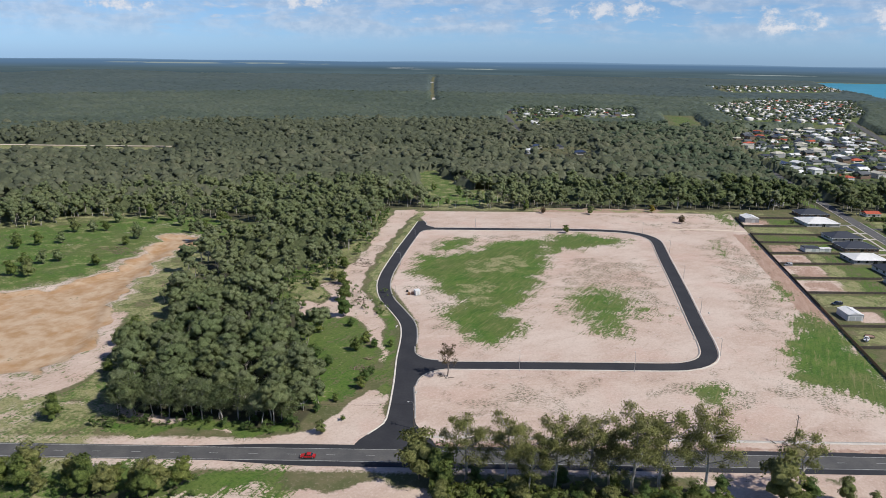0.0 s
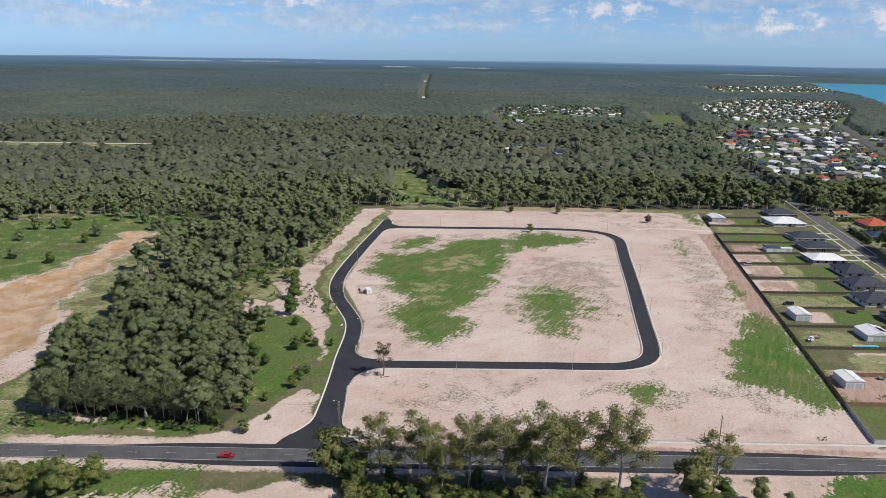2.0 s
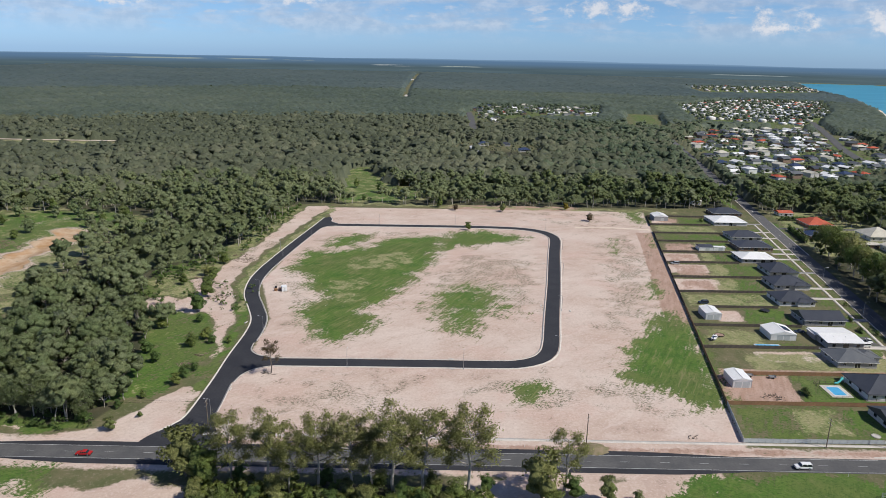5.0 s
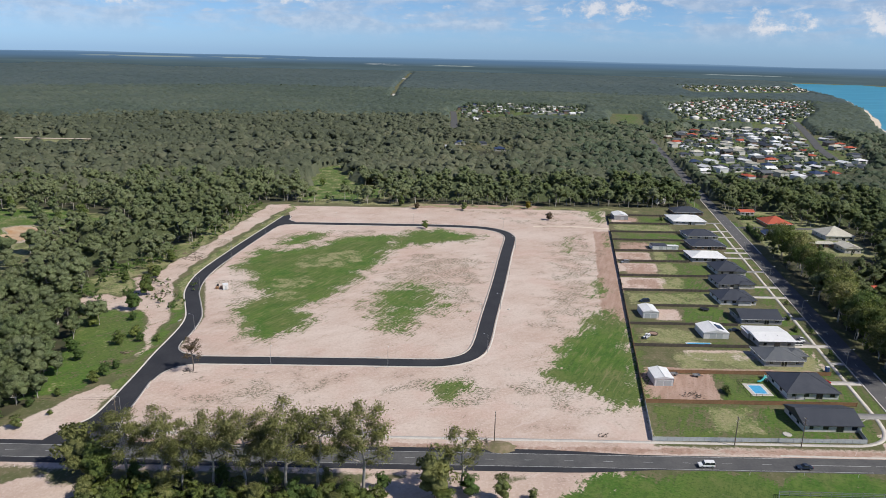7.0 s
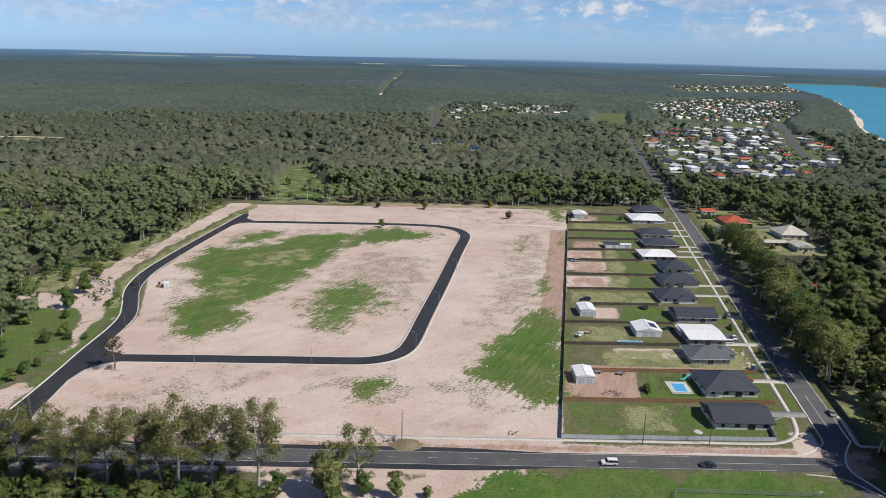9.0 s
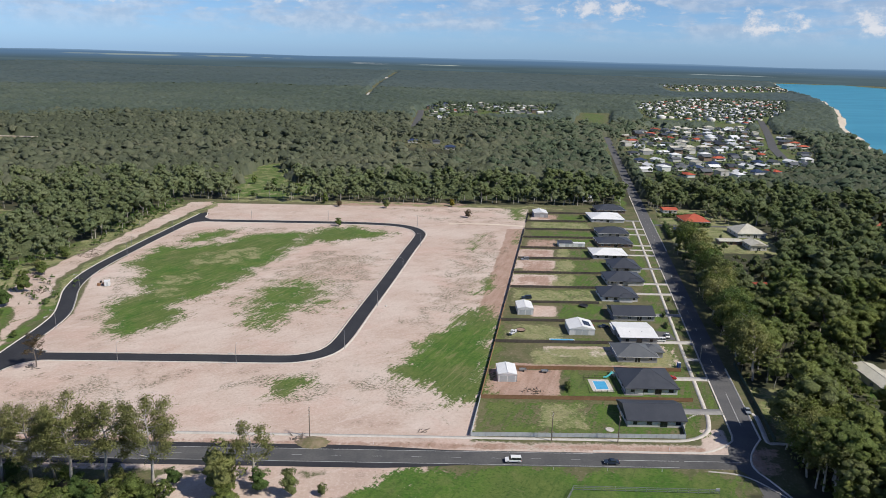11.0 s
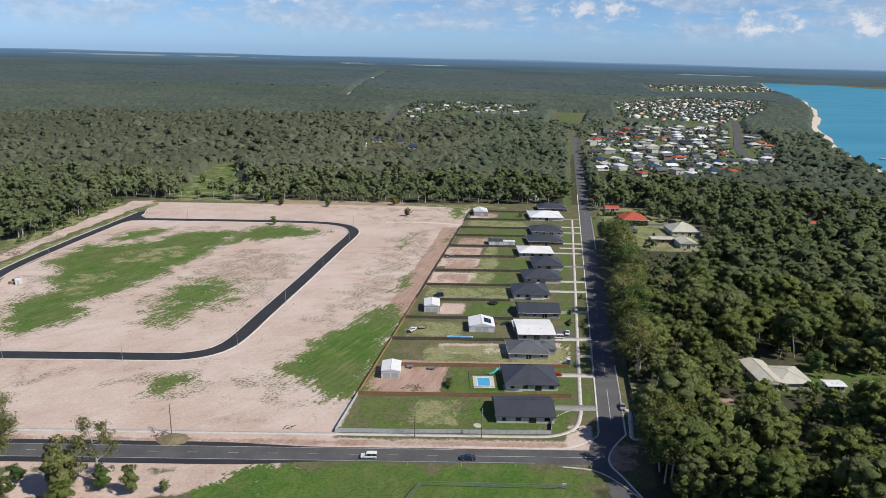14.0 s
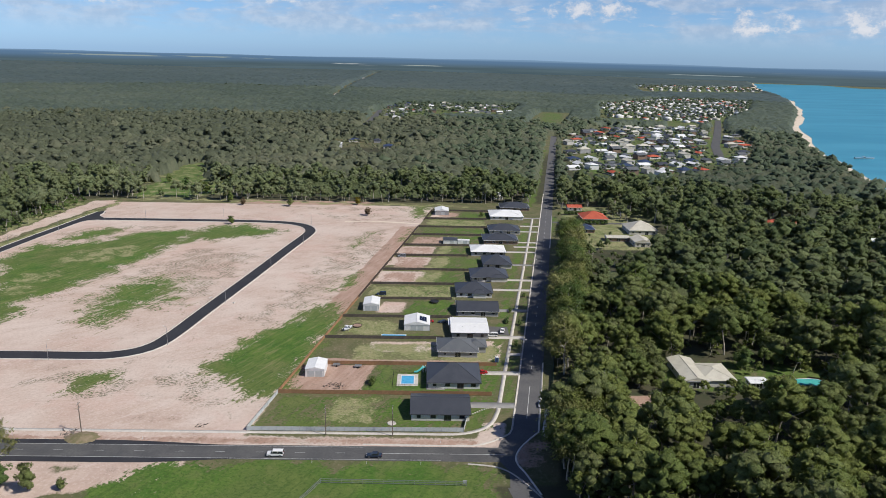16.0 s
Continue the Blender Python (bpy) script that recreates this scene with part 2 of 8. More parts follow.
TRIM_WHITE = plain("white_trim", (0.75, 0.75, 0.74), (0.66, 0.66, 0.65), 0.7, 0.5)
TIMBER = plain("brown_timber", (0.30, 0.165, 0.085), (0.38, 0.225, 0.125), 0.9, 0.85, bump=0.4, vary=0.4)
TIMBER_GREY = plain("weathered_timber", (0.16, 0.135, 0.11), (0.11, 0.095, 0.08), 0.9, 0.9, bump=0.4, vary=0.4)
TIMBER_DARK = plain("dark_timber", (0.055, 0.042, 0.034), (0.085, 0.062, 0.048), 0.9, 0.85, bump=0.3)
POLE_WOOD = plain("pole_timber", (0.22, 0.18, 0.14), (0.16, 0.13, 0.10), 0.8, 0.9, bump=0.4)
FENCE_GREEN = plain("dark_green_sheet_steel", (0.035, 0.065, 0.05), (0.045, 0.08, 0.06), 0.5, 0.55)
SHEET = plain("pale_sheet_steel", (0.55, 0.58, 0.58), (0.47, 0.50, 0.50), 0.5, 0.5, vary=0.15)
GALV = plain("galvanised_steel", (0.42, 0.43, 0.44), (0.34, 0.35, 0.36), 1.2, 0.45, metal=0.6)
BLACK = plain("black_plastic", (0.02, 0.02, 0.02), (0.03, 0.03, 0.03), 2.0, 0.5)
RUBBER = plain("black_rubber", (0.018, 0.018, 0.018), (0.028, 0.028, 0.028), 2.0, 0.85)
CAR_WHITE = plain("white_car_paint", (0.80, 0.80, 0.79), (0.75, 0.75, 0.74), 0.6, 0.25)
CAR_DARK = plain("dark_blue_car_paint", (0.03, 0.045, 0.07), (0.035, 0.05, 0.08), 0.6, 0.25)
CAR_RED = plain("red_car_paint", (0.45, 0.03, 0.03), (0.40, 0.025, 0.025), 0.6, 0.25)
CAR_GREY = plain("silver_car_paint", (0.40, 0.43, 0.46), (0.36, 0.38, 0.41), 0.6, 0.3, metal=0.4)
DIRT = plain("red_brown_soil", (0.36, 0.25, 0.19), (0.29, 0.19, 0.14), 0.3, 0.95, bump=0.5, world_space=True)
DEBRIS = plain("dry_timber_debris", (0.26, 0.20, 0.15), (0.18, 0.13, 0.10), 0.5, 0.95, bump=0.5)
POOL_TILE = plain("blue_pool_shell", (0.07, 0.36, 0.62), (0.10, 0.44, 0.70), 0.8, 0.3)
POOL_TEAL = plain("teal_pool_shell", (0.08, 0.42, 0.40), (0.10, 0.50, 0.46), 0.8, 0.3)


def glass_material():
    k = Nodes("window_glass")
    n = k.noise(k.obj(), 0.6, 2)
    k.done(k.mix(n, (0.015, 0.02, 0.025), (0.03, 0.035, 0.04)), 0.06)
    k.bsdf.inputs["Specular IOR Level"].default_value = 0.6
    return k.mat


GLASS = glass_material()


def solar_material():
    k = Nodes("solar_panel")
    k.done(k.mix(k.noise(k.obj(), 2.0, 2), (0.012, 0.016, 0.03), (0.02, 0.026, 0.05)), 0.15)
    return k.mat


SOLAR = solar_material()


def water_material(name, a, b, rough, scale, bump):
    k = Nodes(name)
    v = k.pos()
    c = k.mix(k.step(k.noise(v, scale, 5, stretch=(1, 3, 1)), 0.3, 0.7), a, b)
    k.bump(k.noise(v, scale * 60, 4), bump, 0.15)
    return k.done(c, rough)


SEA = water_material("sea_water", (0.045, 0.235, 0.345), (0.07, 0.295, 0.41), 0.45, 0.004, 0.25)
SEA.node_tree.nodes["Principled BSDF"].inputs["Specular IOR Level"].default_value = 0.12
POND = water_material("muddy_water", (0.30, 0.30, 0.27), (0.36, 0.34, 0.29), 0.15, 0.05, 0.05)


def ground_material():
    k = Nodes("ground_cover")
    v = k.pos()
    big = k.noise(v, 0.02, 5)
    mid = k.noise(v, 0.11, 6, 0.62)
    fine = k.noise(v, 0.75, 6, 0.68)
    tiny = k.noise(v, 3.2, 4, 0.6)
    streak = k.noise(v, 0.42, 5, 0.65, stretch=(0.20, 1.0, 1.0), turn=-radians(74))
    rows = k.noise(v, 0.62, 5, 0.68, stretch=(0.12, 1.0, 1.0), turn=-radians(66), distort=0.4)
    tufts = k.noise(v, 1.1, 6, 0.78, stretch=(0.75, 1.0, 1.0), turn=radians(20))
    scuff = k.noise(v, 0.16, 6, 0.70, stretch=(0.35, 1.0, 1.0), turn=-radians(35), distort=0.8)
    tracks = k.noise(v, 0.34, 4, 0.6, stretch=(0.16, 1.0, 1.0), turn=-radians(58), distort=0.5)

    def mask(name, soft, amp_fine, amp_mid, other=None):
        a = k.attr(name)
        e = k.math("ADD", k.math("MULTIPLY", k.math("SUBTRACT", fine, 0.5), amp_fine), k.math("MULTIPLY", k.math("SUBTRACT", other or mid, 0.5), amp_mid))
        return k.step(k.math("ADD", a, e), 0.5 - soft, 0.5 + soft)

    # rough dry grass and litter everywhere
    dry = k.mix(k.step(mid, 0.35, 0.65), (0.150, 0.135, 0.070), (0.090, 0.105, 0.040))
    dry = k.mix(k.step(fine, 0.50, 0.78), dry, (0.26, 0.215, 0.15))
    dry = k.mix(k.math("MULTIPLY", k.step(tiny, 0.5, 0.8), 0.4), dry, (0.05, 0.06, 0.025))
    # litter under the woods, darkened to deepen the shaded gaps between trees
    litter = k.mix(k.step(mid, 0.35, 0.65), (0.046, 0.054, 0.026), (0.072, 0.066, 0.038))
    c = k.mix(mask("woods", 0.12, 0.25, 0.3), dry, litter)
    # pinkish sand of the stripped site
    sand = k.mix(k.step(mid, 0.30, 0.70), (0.56, 0.44, 0.362), (0.48, 0.36, 0.293))
    sand = k.mix(k.step(big, 0.42, 0.62), sand, (0.60, 0.495, 0.42))
    sand = k.mix(k.math("MULTIPLY", k.step(tracks, 0.54, 0.72), 0.3), sand, (0.47, 0.35, 0.28))
    sand = k.mix(k.math("MULTIPLY", k.step(k.noise(v, 0.035, 5, 0.6), 0.5, 0.64), 0.55), sand, (0.545, 0.385, 0.315))
    sand = k.mix(k.math("MULTIPLY", k.step(fine, 0.52, 0.80), 0.50), sand, (0.42, 0.31, 0.245))
    sand = k.mix(k.math("MULTIPLY", k.step(tiny, 0.54, 0.76), 0.42), sand, (0.36, 0.28, 0.22))
    sand = k.mix(k.math("MULTIPLY", k.step(scuff, 0.50, 0.68), 0.38), sand, (0.44, 0.315, 0.245))
    sand = k.mix(k.math("MULTIPLY", k.step(scuff, 0.46, 0.32), 0.45), sand, (0.66, 0.56, 0.49))
    sand = k.mix(k.math("MULTIPLY", k.step(rows, 0.55, 0.70), 0.28), sand, (0.40, 0.30, 0.235))
    grit = k.noise(v, 0.95, 7, 0.78, distort=0.3)
    sand = k.mix(k.math("MULTIPLY", k.step(grit, 0.51, 0.63), 0.42), sand, (0.39, 0.295, 0.235))
    sand = k.mix(k.math("MULTIPLY", k.step(grit, 0.48, 0.37), 0.42), sand, (0.68, 0.585, 0.51))
    c = k.mix(mask("sand", 0.10, 0.55, 0.45), c, sand)
    # red brown strip and yards
    soil = k.mix(k.step(streak, 0.35, 0.65), (0.36, 0.235, 0.175), (0.45, 0.315, 0.25))
    soil = k.mix(k.math("MULTIPLY", k.step(fine, 0.5, 0.8), 0.5), soil, (0.26, 0.17, 0.13))
    soil = k.mix(k.math("MULTIPLY", k.step(tufts, 0.52, 0.62), 0.45), soil, (0.150, 0.130, 0.070))
    c = k.mix(mask("soil", 0.10, 0.7, 0.9), c, soil)
    # ochre floor of the borrow pit
    ochre = k.mix(k.step(mid, 0.35, 0.62), (0.38, 0.235, 0.12), (0.50, 0.37, 0.25))
    ochre = k.mix(k.math("MULTIPLY", k.step(k.noise(v, 0.045, 6, 0.66), 0.50, 0.66), 0.6), ochre, (0.42, 0.23, 0.10))
    ochre = k.mix(k.math("MULTIPLY", k.step(streak, 0.52, 0.75), 0.45), ochre, (0.58, 0.48, 0.37))
    ochre = k.mix(k.math("MULTIPLY", k.step(fine, 0.55, 0.8), 0.35), ochre, (0.24, 0.20, 0.09))
    c = k.mix(mask("ochre", 0.10, 0.5, 0.5), c, ochre)
    # sparse weeds, then full grass
    weed = k.mix(k.step(tiny, 0.35, 0.7), (0.120, 0.115, 0.062), (0.065, 0.085, 0.030))
    wk = k.math("MULTIPLY", k.step(k.math("ADD", k.attr("weeds"), k.math("MULTIPLY", k.math("SUBTRACT", mid, 0.5), 3.6)), 0.40, 1.0), k.step(k.math("ADD", k.math("MULTIPLY", tufts, 0.84), k.math("MULTIPLY", rows, 0.16)), 0.485, 0.55))
    c = k.mix(k.math("MULTIPLY", wk, 0.85), c, weed)
    lawn = k.mix(k.step(mid, 0.35, 0.65), (0.054, 0.132, 0.015), (0.104, 0.172, 0.028))
    lawn = k.mix(k.math("MULTIPLY", k.step(big, 0.44, 0.58), 0.45), lawn, (0.130, 0.140, 0.046))
    lawn = k.mix(k.math("MULTIPLY", k.step(k.noise(v, 0.055, 6, 0.65), 0.52, 0.64), 0.35), lawn, (0.190, 0.165, 0.085))
    lawn = k.mix(k.math("MULTIPLY", k.step(fine, 0.52, 0.75), 0.40), lawn, (0.20, 0.20, 0.07))
    lawn = k.mix(k.math("MULTIPLY", k.step(streak, 0.50, 0.70), 0.40), lawn, (0.060, 0.105, 0.020))
    lawn = k.mix(k.math("MULTIPLY", k.step(tiny, 0.48, 0.72), 0.5), lawn, (0.045, 0.085, 0.016))
    lawn = k.mix(k.math("MULTIPLY", k.step(tufts, 0.50, 0.60), 0.65), lawn, (0.034, 0.070, 0.012))
    lawn = k.mix(k.math("MULTIPLY", k.step(grit, 0.50, 0.38), 0.40), lawn, (0.170, 0.205, 0.065))
    lawn = k.mix(k.math("MULTIPLY", k.math("MULTIPLY", k.step(rows, 0.54, 0.63), 0.6), k.step(k.attr("weeds"), 0.02, 0.05)), lawn, (0.215, 0.205, 0.090))
    lawn = k.mix(k.math("MULTIPLY", k.step(rows, 0.47, 0.38), 0.45), lawn, (0.040, 0.090, 0.014))
    edge = k.math("ADD", k.math("MULTIPLY", k.math("SUBTRACT", tufts, 0.5), 1.9), k.math("MULTIPLY", k.math("SUBTRACT", k.math("ADD", k.math("MULTIPLY", rows, 0.5), k.math("MULTIPLY", mid, 0.5)), 0.5), 2.6))
    c = k.mix(k.step(k.math("ADD", k.attr("grass"), edge), 0.43, 0.57), c, lawn)
    # worn turf in the yards
    turf = k.mix(k.step(mid, 0.35, 0.62), (0.180, 0.225, 0.072), (0.290, 0.275, 0.135))
    turf = k.mix(k.step(fine, 0.50, 0.70), turf, (0.40, 0.33, 0.22))
    turf = k.mix(k.math("MULTIPLY", k.step(tufts, 0.50, 0.60), 0.55), turf, (0.085, 0.115, 0.036))
    turf = k.mix(k.math("MULTIPLY", k.step(tiny, 0.48, 0.72), 0.45), turf, (0.075, 0.095, 0.034))
    c = k.mix(mask("turf", 0.10, 0.6, 0.9), c, turf)
    k.bump(k.math("ADD", k.math("MULTIPLY", fine, 1.0), k.math("MULTIPLY", tiny, 0.35)), 0.55, 0.25)
    return k.done(c, 0.95)


GROUND = ground_material()

# ---------------------------------------------------------------- helpers for shapes
def part(name, bm, material, parent=None, label="", smooth=False):
    """Links a bmesh as one mesh object under a thing or under a part."""
    me = bpy.data.meshes.new(name)
    bm.to_mesh(me)
    bm.free()
    for m in (material if isinstance(material, (list, tuple)) else (material,)):
        me.materials.append(m)
    if smooth:
        me.polygons.foreach_set("use_smooth", [True] * len(me.polygons))
    ob = new(name, me)
    if parent is not None:
        ob.parent = parent
    if label:
        ob["label"] = label
    return ob


def share(name, mesh, parent, m):
    """One more piece on a mesh that exists already."""
    ob = new(name, mesh)
    ob.parent = parent
    ob.matrix_basis = m
    return ob


def thing(name, m, label, category, group="", kind=""):
    e = new(name)
    e.matrix_basis = m
    e.empty_display_size = 0.5
    return tagged(e, label, category, group, kind)


def box(bm, x0, x1, y0, y1, z0, z1, bevel=0.0):
    r = bmesh.ops.create_cube(bm, size=1.0, matrix=Matrix.Translation(((x0 + x1) / 2, (y0 + y1) / 2, (z0 + z1) / 2)) @ Matrix.Diagonal((x1 - x0, y1 - y0, z1 - z0, 1)))
    if bevel:
        es = {e for v in r["verts"] for e in v.link_edges}
        bmesh.ops.bevel(bm, geom=list(es), offset=bevel, segments=1, affect="EDGES")
    return bm


def boxes(*dims, bevel=0.0):
    bm = bmesh.new()
    for d in dims:
        box(bm, *d, bevel=bevel)
    return bm


def tube(bm, path, radii, sides=6):
    """A tapered tube along a path of points."""
    rings = []
    for i, p in enumerate(path):
        p = Vector(p)
        d = (Vector(path[min(i + 1, len(path) - 1)]) - Vector(path[max(i - 1, 0)])).normalized()
        a = d.orthogonal().normalized()
        b = d.cross(a)
        rings.append([bm.verts.new(p + radii[i] * (math.cos(2 * math.pi * k / sides) * a + math.sin(2 * math.pi * k / sides) * b)) for k in range(sides)])
    for r0, r1 in zip(rings, rings[1:]):
        for k in range(sides):
            j = (k + 1) % sides
            bm.faces.new((r0[k], r0[j], r1[j], r1[k]))
    bm.faces.new(rings[-1])
    bm.faces.new(rings[0][::-1])
    return bm


def unit(v):
    return v / (np.linalg.norm(v, axis=1)[:, None] + 1e-9)


def array_mesh(name, verts, quads, materials, mat_index=None, attributes=None, normals=None):
    """A mesh from numpy arrays of corners and four-sided faces."""
    me = bpy.data.meshes.new(name)
    verts = np.ascontiguousarray(verts, dtype=np.float32)
    quads = np.ascontiguousarray(quads, dtype=np.int32)
    me.vertices.add(len(verts))
    me.vertices.foreach_set("co", verts.ravel())
    me.loops.add(quads.size)
    me.loops.foreach_set("vertex_index", quads.ravel())
    me.polygons.add(len(quads))
    me.polygons.foreach_set("loop_start", np.arange(0, quads.size, 4, dtype=np.int32))
    me.polygons.foreach_set("loop_total", np.full(len(quads), 4, dtype=np.int32))
    for m in materials:
        me.materials.append(m)
    if mat_index is not None:
        me.polygons.foreach_set("material_index", np.ascontiguousarray(mat_index, dtype=np.int32))
    for key, values in (attributes or {}).items():
        a = me.attributes.new(key, "FLOAT", "POINT")
        a.data.foreach_set("value", np.ascontiguousarray(values, dtype=np.float32))
    me.update(calc_edges=True)
    me.validate()
    if normals is not None:
        a = me.attributes.new("custom_normal", "FLOAT_VECTOR", "POINT")
        a.data.foreach_set("vector", np.ascontiguousarray(unit(normals), dtype=np.float32).ravel())
        me.update()
    return me


def spline(points, step=3.0, closed=False):
    """Points along a smooth curve through the given ones."""
    p = [np.array(q, float) for q in points]
    out = []
    for i in range(len(p) - 1):
        a, b, c, d = p[max(i - 1, 0)], p[i], p[i + 1], p[min(i + 2, len(p) - 1)]
        n = max(2, int(np.linalg.norm(c - b) / step))
        for k in range(n):
            t = k / n
            out.append(0.5 * (2 * b + (c - a) * t + (2 * a - 5 * b + 4 * c - d) * t * t + (3 * b - a - 3 * c + d) * t ** 3))
    out.append(p[-1])
    return np.array(out)


def offset(line, o):
    """The line moved to its left by o (a number, or one for each point)."""
    d = np.gradient(line, axis=0)
    d /= np.linalg.norm(d, axis=1)[:, None]
    return line + np.stack([-d[:, 1], d[:, 0]], 1) * (np.asarray(o)[..., None] if np.ndim(o) else o)


def ribbon(name, line, left, right, z, material, parent=None, thick=0.0):
    """A flat strip along a line on the ground, with an underside and edges where it is thick."""
    a, b = offset(line, left), offset(line, right)
    n = len(line)
    zz = np.full((n, 1), z)
    rows = [np.hstack([a, zz]), np.hstack([b, zz])]
    if thick:
        rows = [np.hstack([a, zz - thick])] + rows + [np.hstack([b, zz - thick])]
    v = np.concatenate(rows)
    k = len(rows)
    q = [(r * n + i, (r + 1) * n + i, (r + 1) * n + i + 1, r * n + i + 1) for r in range(k - 1) for i in range(n - 1)]
    ob = new(name, array_mesh(name, v, q, [material]))
    if parent is not None:
        ob.parent = parent
    return ob


# oblique plan of the house lots: u along the main road, v along the side street
ROAD_ANGLE, LOT_ANGLE = 2.6, 82.3
CORNER = np.array([165.5, 201.2])
EU = np.array([math.cos(radians(ROAD_ANGLE)), math.sin(radians(ROAD_ANGLE))])
EV = np.array([math.cos(radians(LOT_ANGLE)), math.sin(radians(LOT_ANGLE))])


def lot(u, v):
    return CORNER + u * EU + v * EV


def lot_pose(u, v, z=0.0, turn=0.0):
    p = lot(u, v)
    return pose(p[0], p[1], z, 0, 0, ROAD_ANGLE + turn)


def inside(x, y, polygon):
    """Signed distance to the edge of a polygon, positive within."""
    poly = np.array(polygon, float).reshape(-1, 2)
    best = np.full(np.shape(x), 1e9)
    odd = np.zeros(np.shape(x), bool)
    for (ax, ay), (bx, by) in zip(poly, np.roll(poly, -1, 0)):
        ex, ey = bx - ax, by - ay
        t = np.clip(((x - ax) * ex + (y - ay) * ey) / (ex * ex + ey * ey), 0, 1)
        best = np.minimum(best, np.hypot(x - ax - t * ex, y - ay - t * ey))
        odd ^= ((ay > y) != (by > y)) & (x < ex * (y - ay) / (ey if ey else 1e-9) + ax)
    return np.where(odd, best, -best)


def near_line(x, y, line):
    """Distance to a line of points."""
    line = np.array(line, float)
    best = np.full(np.shape(x), 1e9)
    for (ax, ay), (bx, by) in zip(line, line[1:]):
        ex, ey = bx - ax, by - ay
        t = np.clip(((x - ax) * ex + (y - ay) * ey) / (ex * ex + ey * ey + 1e-9), 0, 1)
        best = np.minimum(best, np.hypot(x - ax - t * ex, y - ay - t * ey))
    return best


# ---------------------------------------------------------------- plan
ROAD_C = np.array([165.5, 187.7])


def on_road(s, o):
    """A place s metres along the main road from the lots' corner, o metres to its far side."""
    return ROAD_C + s * EU + o * np.array([-EU[1], EU[0]])


MAIN = np.array([on_road(s, 0) for s in np.arange(-520, 85, 10.0)])
LEFT_STREET = spline([(-11.5, 184), (-12, 206), (-13.5, 226), (-15.5, 250), (-16.5, 275), (-19, 291), (-25, 306), (-33, 324.5), (-37.3, 344), (-38.4, 362), (-37.8, 382), (-35.5, 420), (-32.3, 460), (-29.5, 497)])
LOOP = spline([(-14, 245.4), (19, 247.7), (62, 250.4), (88, 251.8), (97, 253.3), (104.5, 257.5), (109.3, 264.5), (112, 277), (115, 304), (121, 354.5), (127.5, 415), (131.3, 447), (131.2, 460), (126.5, 471), (117, 478.2), (103, 481.4), (74, 481.6), (-6.6, 476.5), (-31, 474.5)])
STREET = np.array([lot(88.9, v) for v in (5, 20, 60, 120, 200, 300, 420, 560, 760, 900)])

SITE = [-9, 186.5, 60, 188, 164, 192.5, 166, 201, 169, 230, 186, 355, 203, 480, 211, 548, 150, 547, 60, 540, -40, 533, -29, 500, -33, 420, -34, 345, -14, 292, -10, 240]
PIT = [-300, 300, -240, 306, -219, 321, -206, 330, -200, 342, -193, 357, -192, 383, -195, 408, -200, 437, -186, 443, -174, 439, -169, 416, -176, 402, -177, 382, -173, 361, -171, 341, -169, 322, -165, 305, -159, 289, -152, 270, -148, 254, -148, 240, -151, 234, -155, 227, -167, 224, -260, 225]
CLEARING = [-420, 300, -300, 312, -226, 312, -200, 345, -186, 445, -150, 430, -140, 470, -200, 500, -245, 490, -330, 440, -430, 400]
NORTH_LAWN = [-34, 556, -46, 610, -54, 676, -56, 727, -40, 750, -24, 715, -8, 654, 26, 622, 34, 576, 16, 558]

LEFT_OPEN = [-700, 120, -108, 120, -108, 189, -122, 240, -128, 290, -138, 330, -150, 380, -166, 430, -158, 470, -180, 474, -215, 484, -245, 482, -320, 436, -440, 396, -700, 380]
VERGE_OPEN = [-46, 185, -42, 214, -52, 236, -58, 262, -66, 285, -72, 300, -90, 330, -82, 350, -66, 400, -62, 450, -64, 500, -66, 540, -30, 550, 240, 553, 240, 150, -46, 150]
VERGE = [-54, 535, -37, 537, -44, 464, -49, 405, -50, 364, -50, 348, -45, 330, -37, 309, -31, 295, -27, 271, -30, 264, -37, 284, -46, 298, -52, 293, -63, 296, -75, 300, -82, 310, -71, 318, -62, 312, -63, 329, -71, 342, -64, 352, -62, 379, -58, 418, -57, 455, -56, 484]
MOUTH = [-58, 186, -41, 192, -36, 198, -33, 203, -30, 216, -26, 223, -18, 219, -17, 195, -14, 186]
BANK = [-160, 290, -154, 291, -139, 262, -134, 244, -132, 231, -135, 214, -144, 209, -156, 208, -260, 208, -260, 222, -164, 222, -151, 223, -146, 233, -146, 249, -150, 267]

COAST_Y = [-6000, 300, 678, 802, 1014, 1320, 1793, 2323, 3432, 4400]
COAST_X = [560, 600, 645, 676, 738, 852, 1077, 1290, 1625, 1980]


def coast(y):
    return np.interp(y, COAST_Y, COAST_X)


def smooth01(a):
    a = np.clip(a, 0, 1)
    return a * a * (3 - 2 * a)


def land_height(x, y):
    """Height of the bare land."""
    x, y = np.asarray(x, float), np.asarray(y, float)
    h = 34 * np.exp(-((x + 1750) / 520) ** 2 - ((y - 3300) / 500) ** 2) + 16 * np.exp(-((x + 900) / 700) ** 2 - ((y - 2700) / 450) ** 2)
    h = h * smooth01((y - 1300) / 600)
    sea = smooth01((x - coast(y) + 10) / 50) * smooth01((4450 - np.hypot(x - 120, y)) / 100)
    return h - 4.0 * sea


# ---------------------------------------------------------------- the ground, one sheet
def lines(lo, fine0, fine1, hi, step, grow):
    a = list(np.arange(fine0, fine1 + 0.1, step))
    s, p = step, fine1
    while p < hi:
        s *= grow
        p += s
        a.append(min(p, hi))
    s, p = step, fine0
    while p > lo:
        s *= grow
        p -= s
        a.insert(0, max(p, lo))
    return np.array(a)


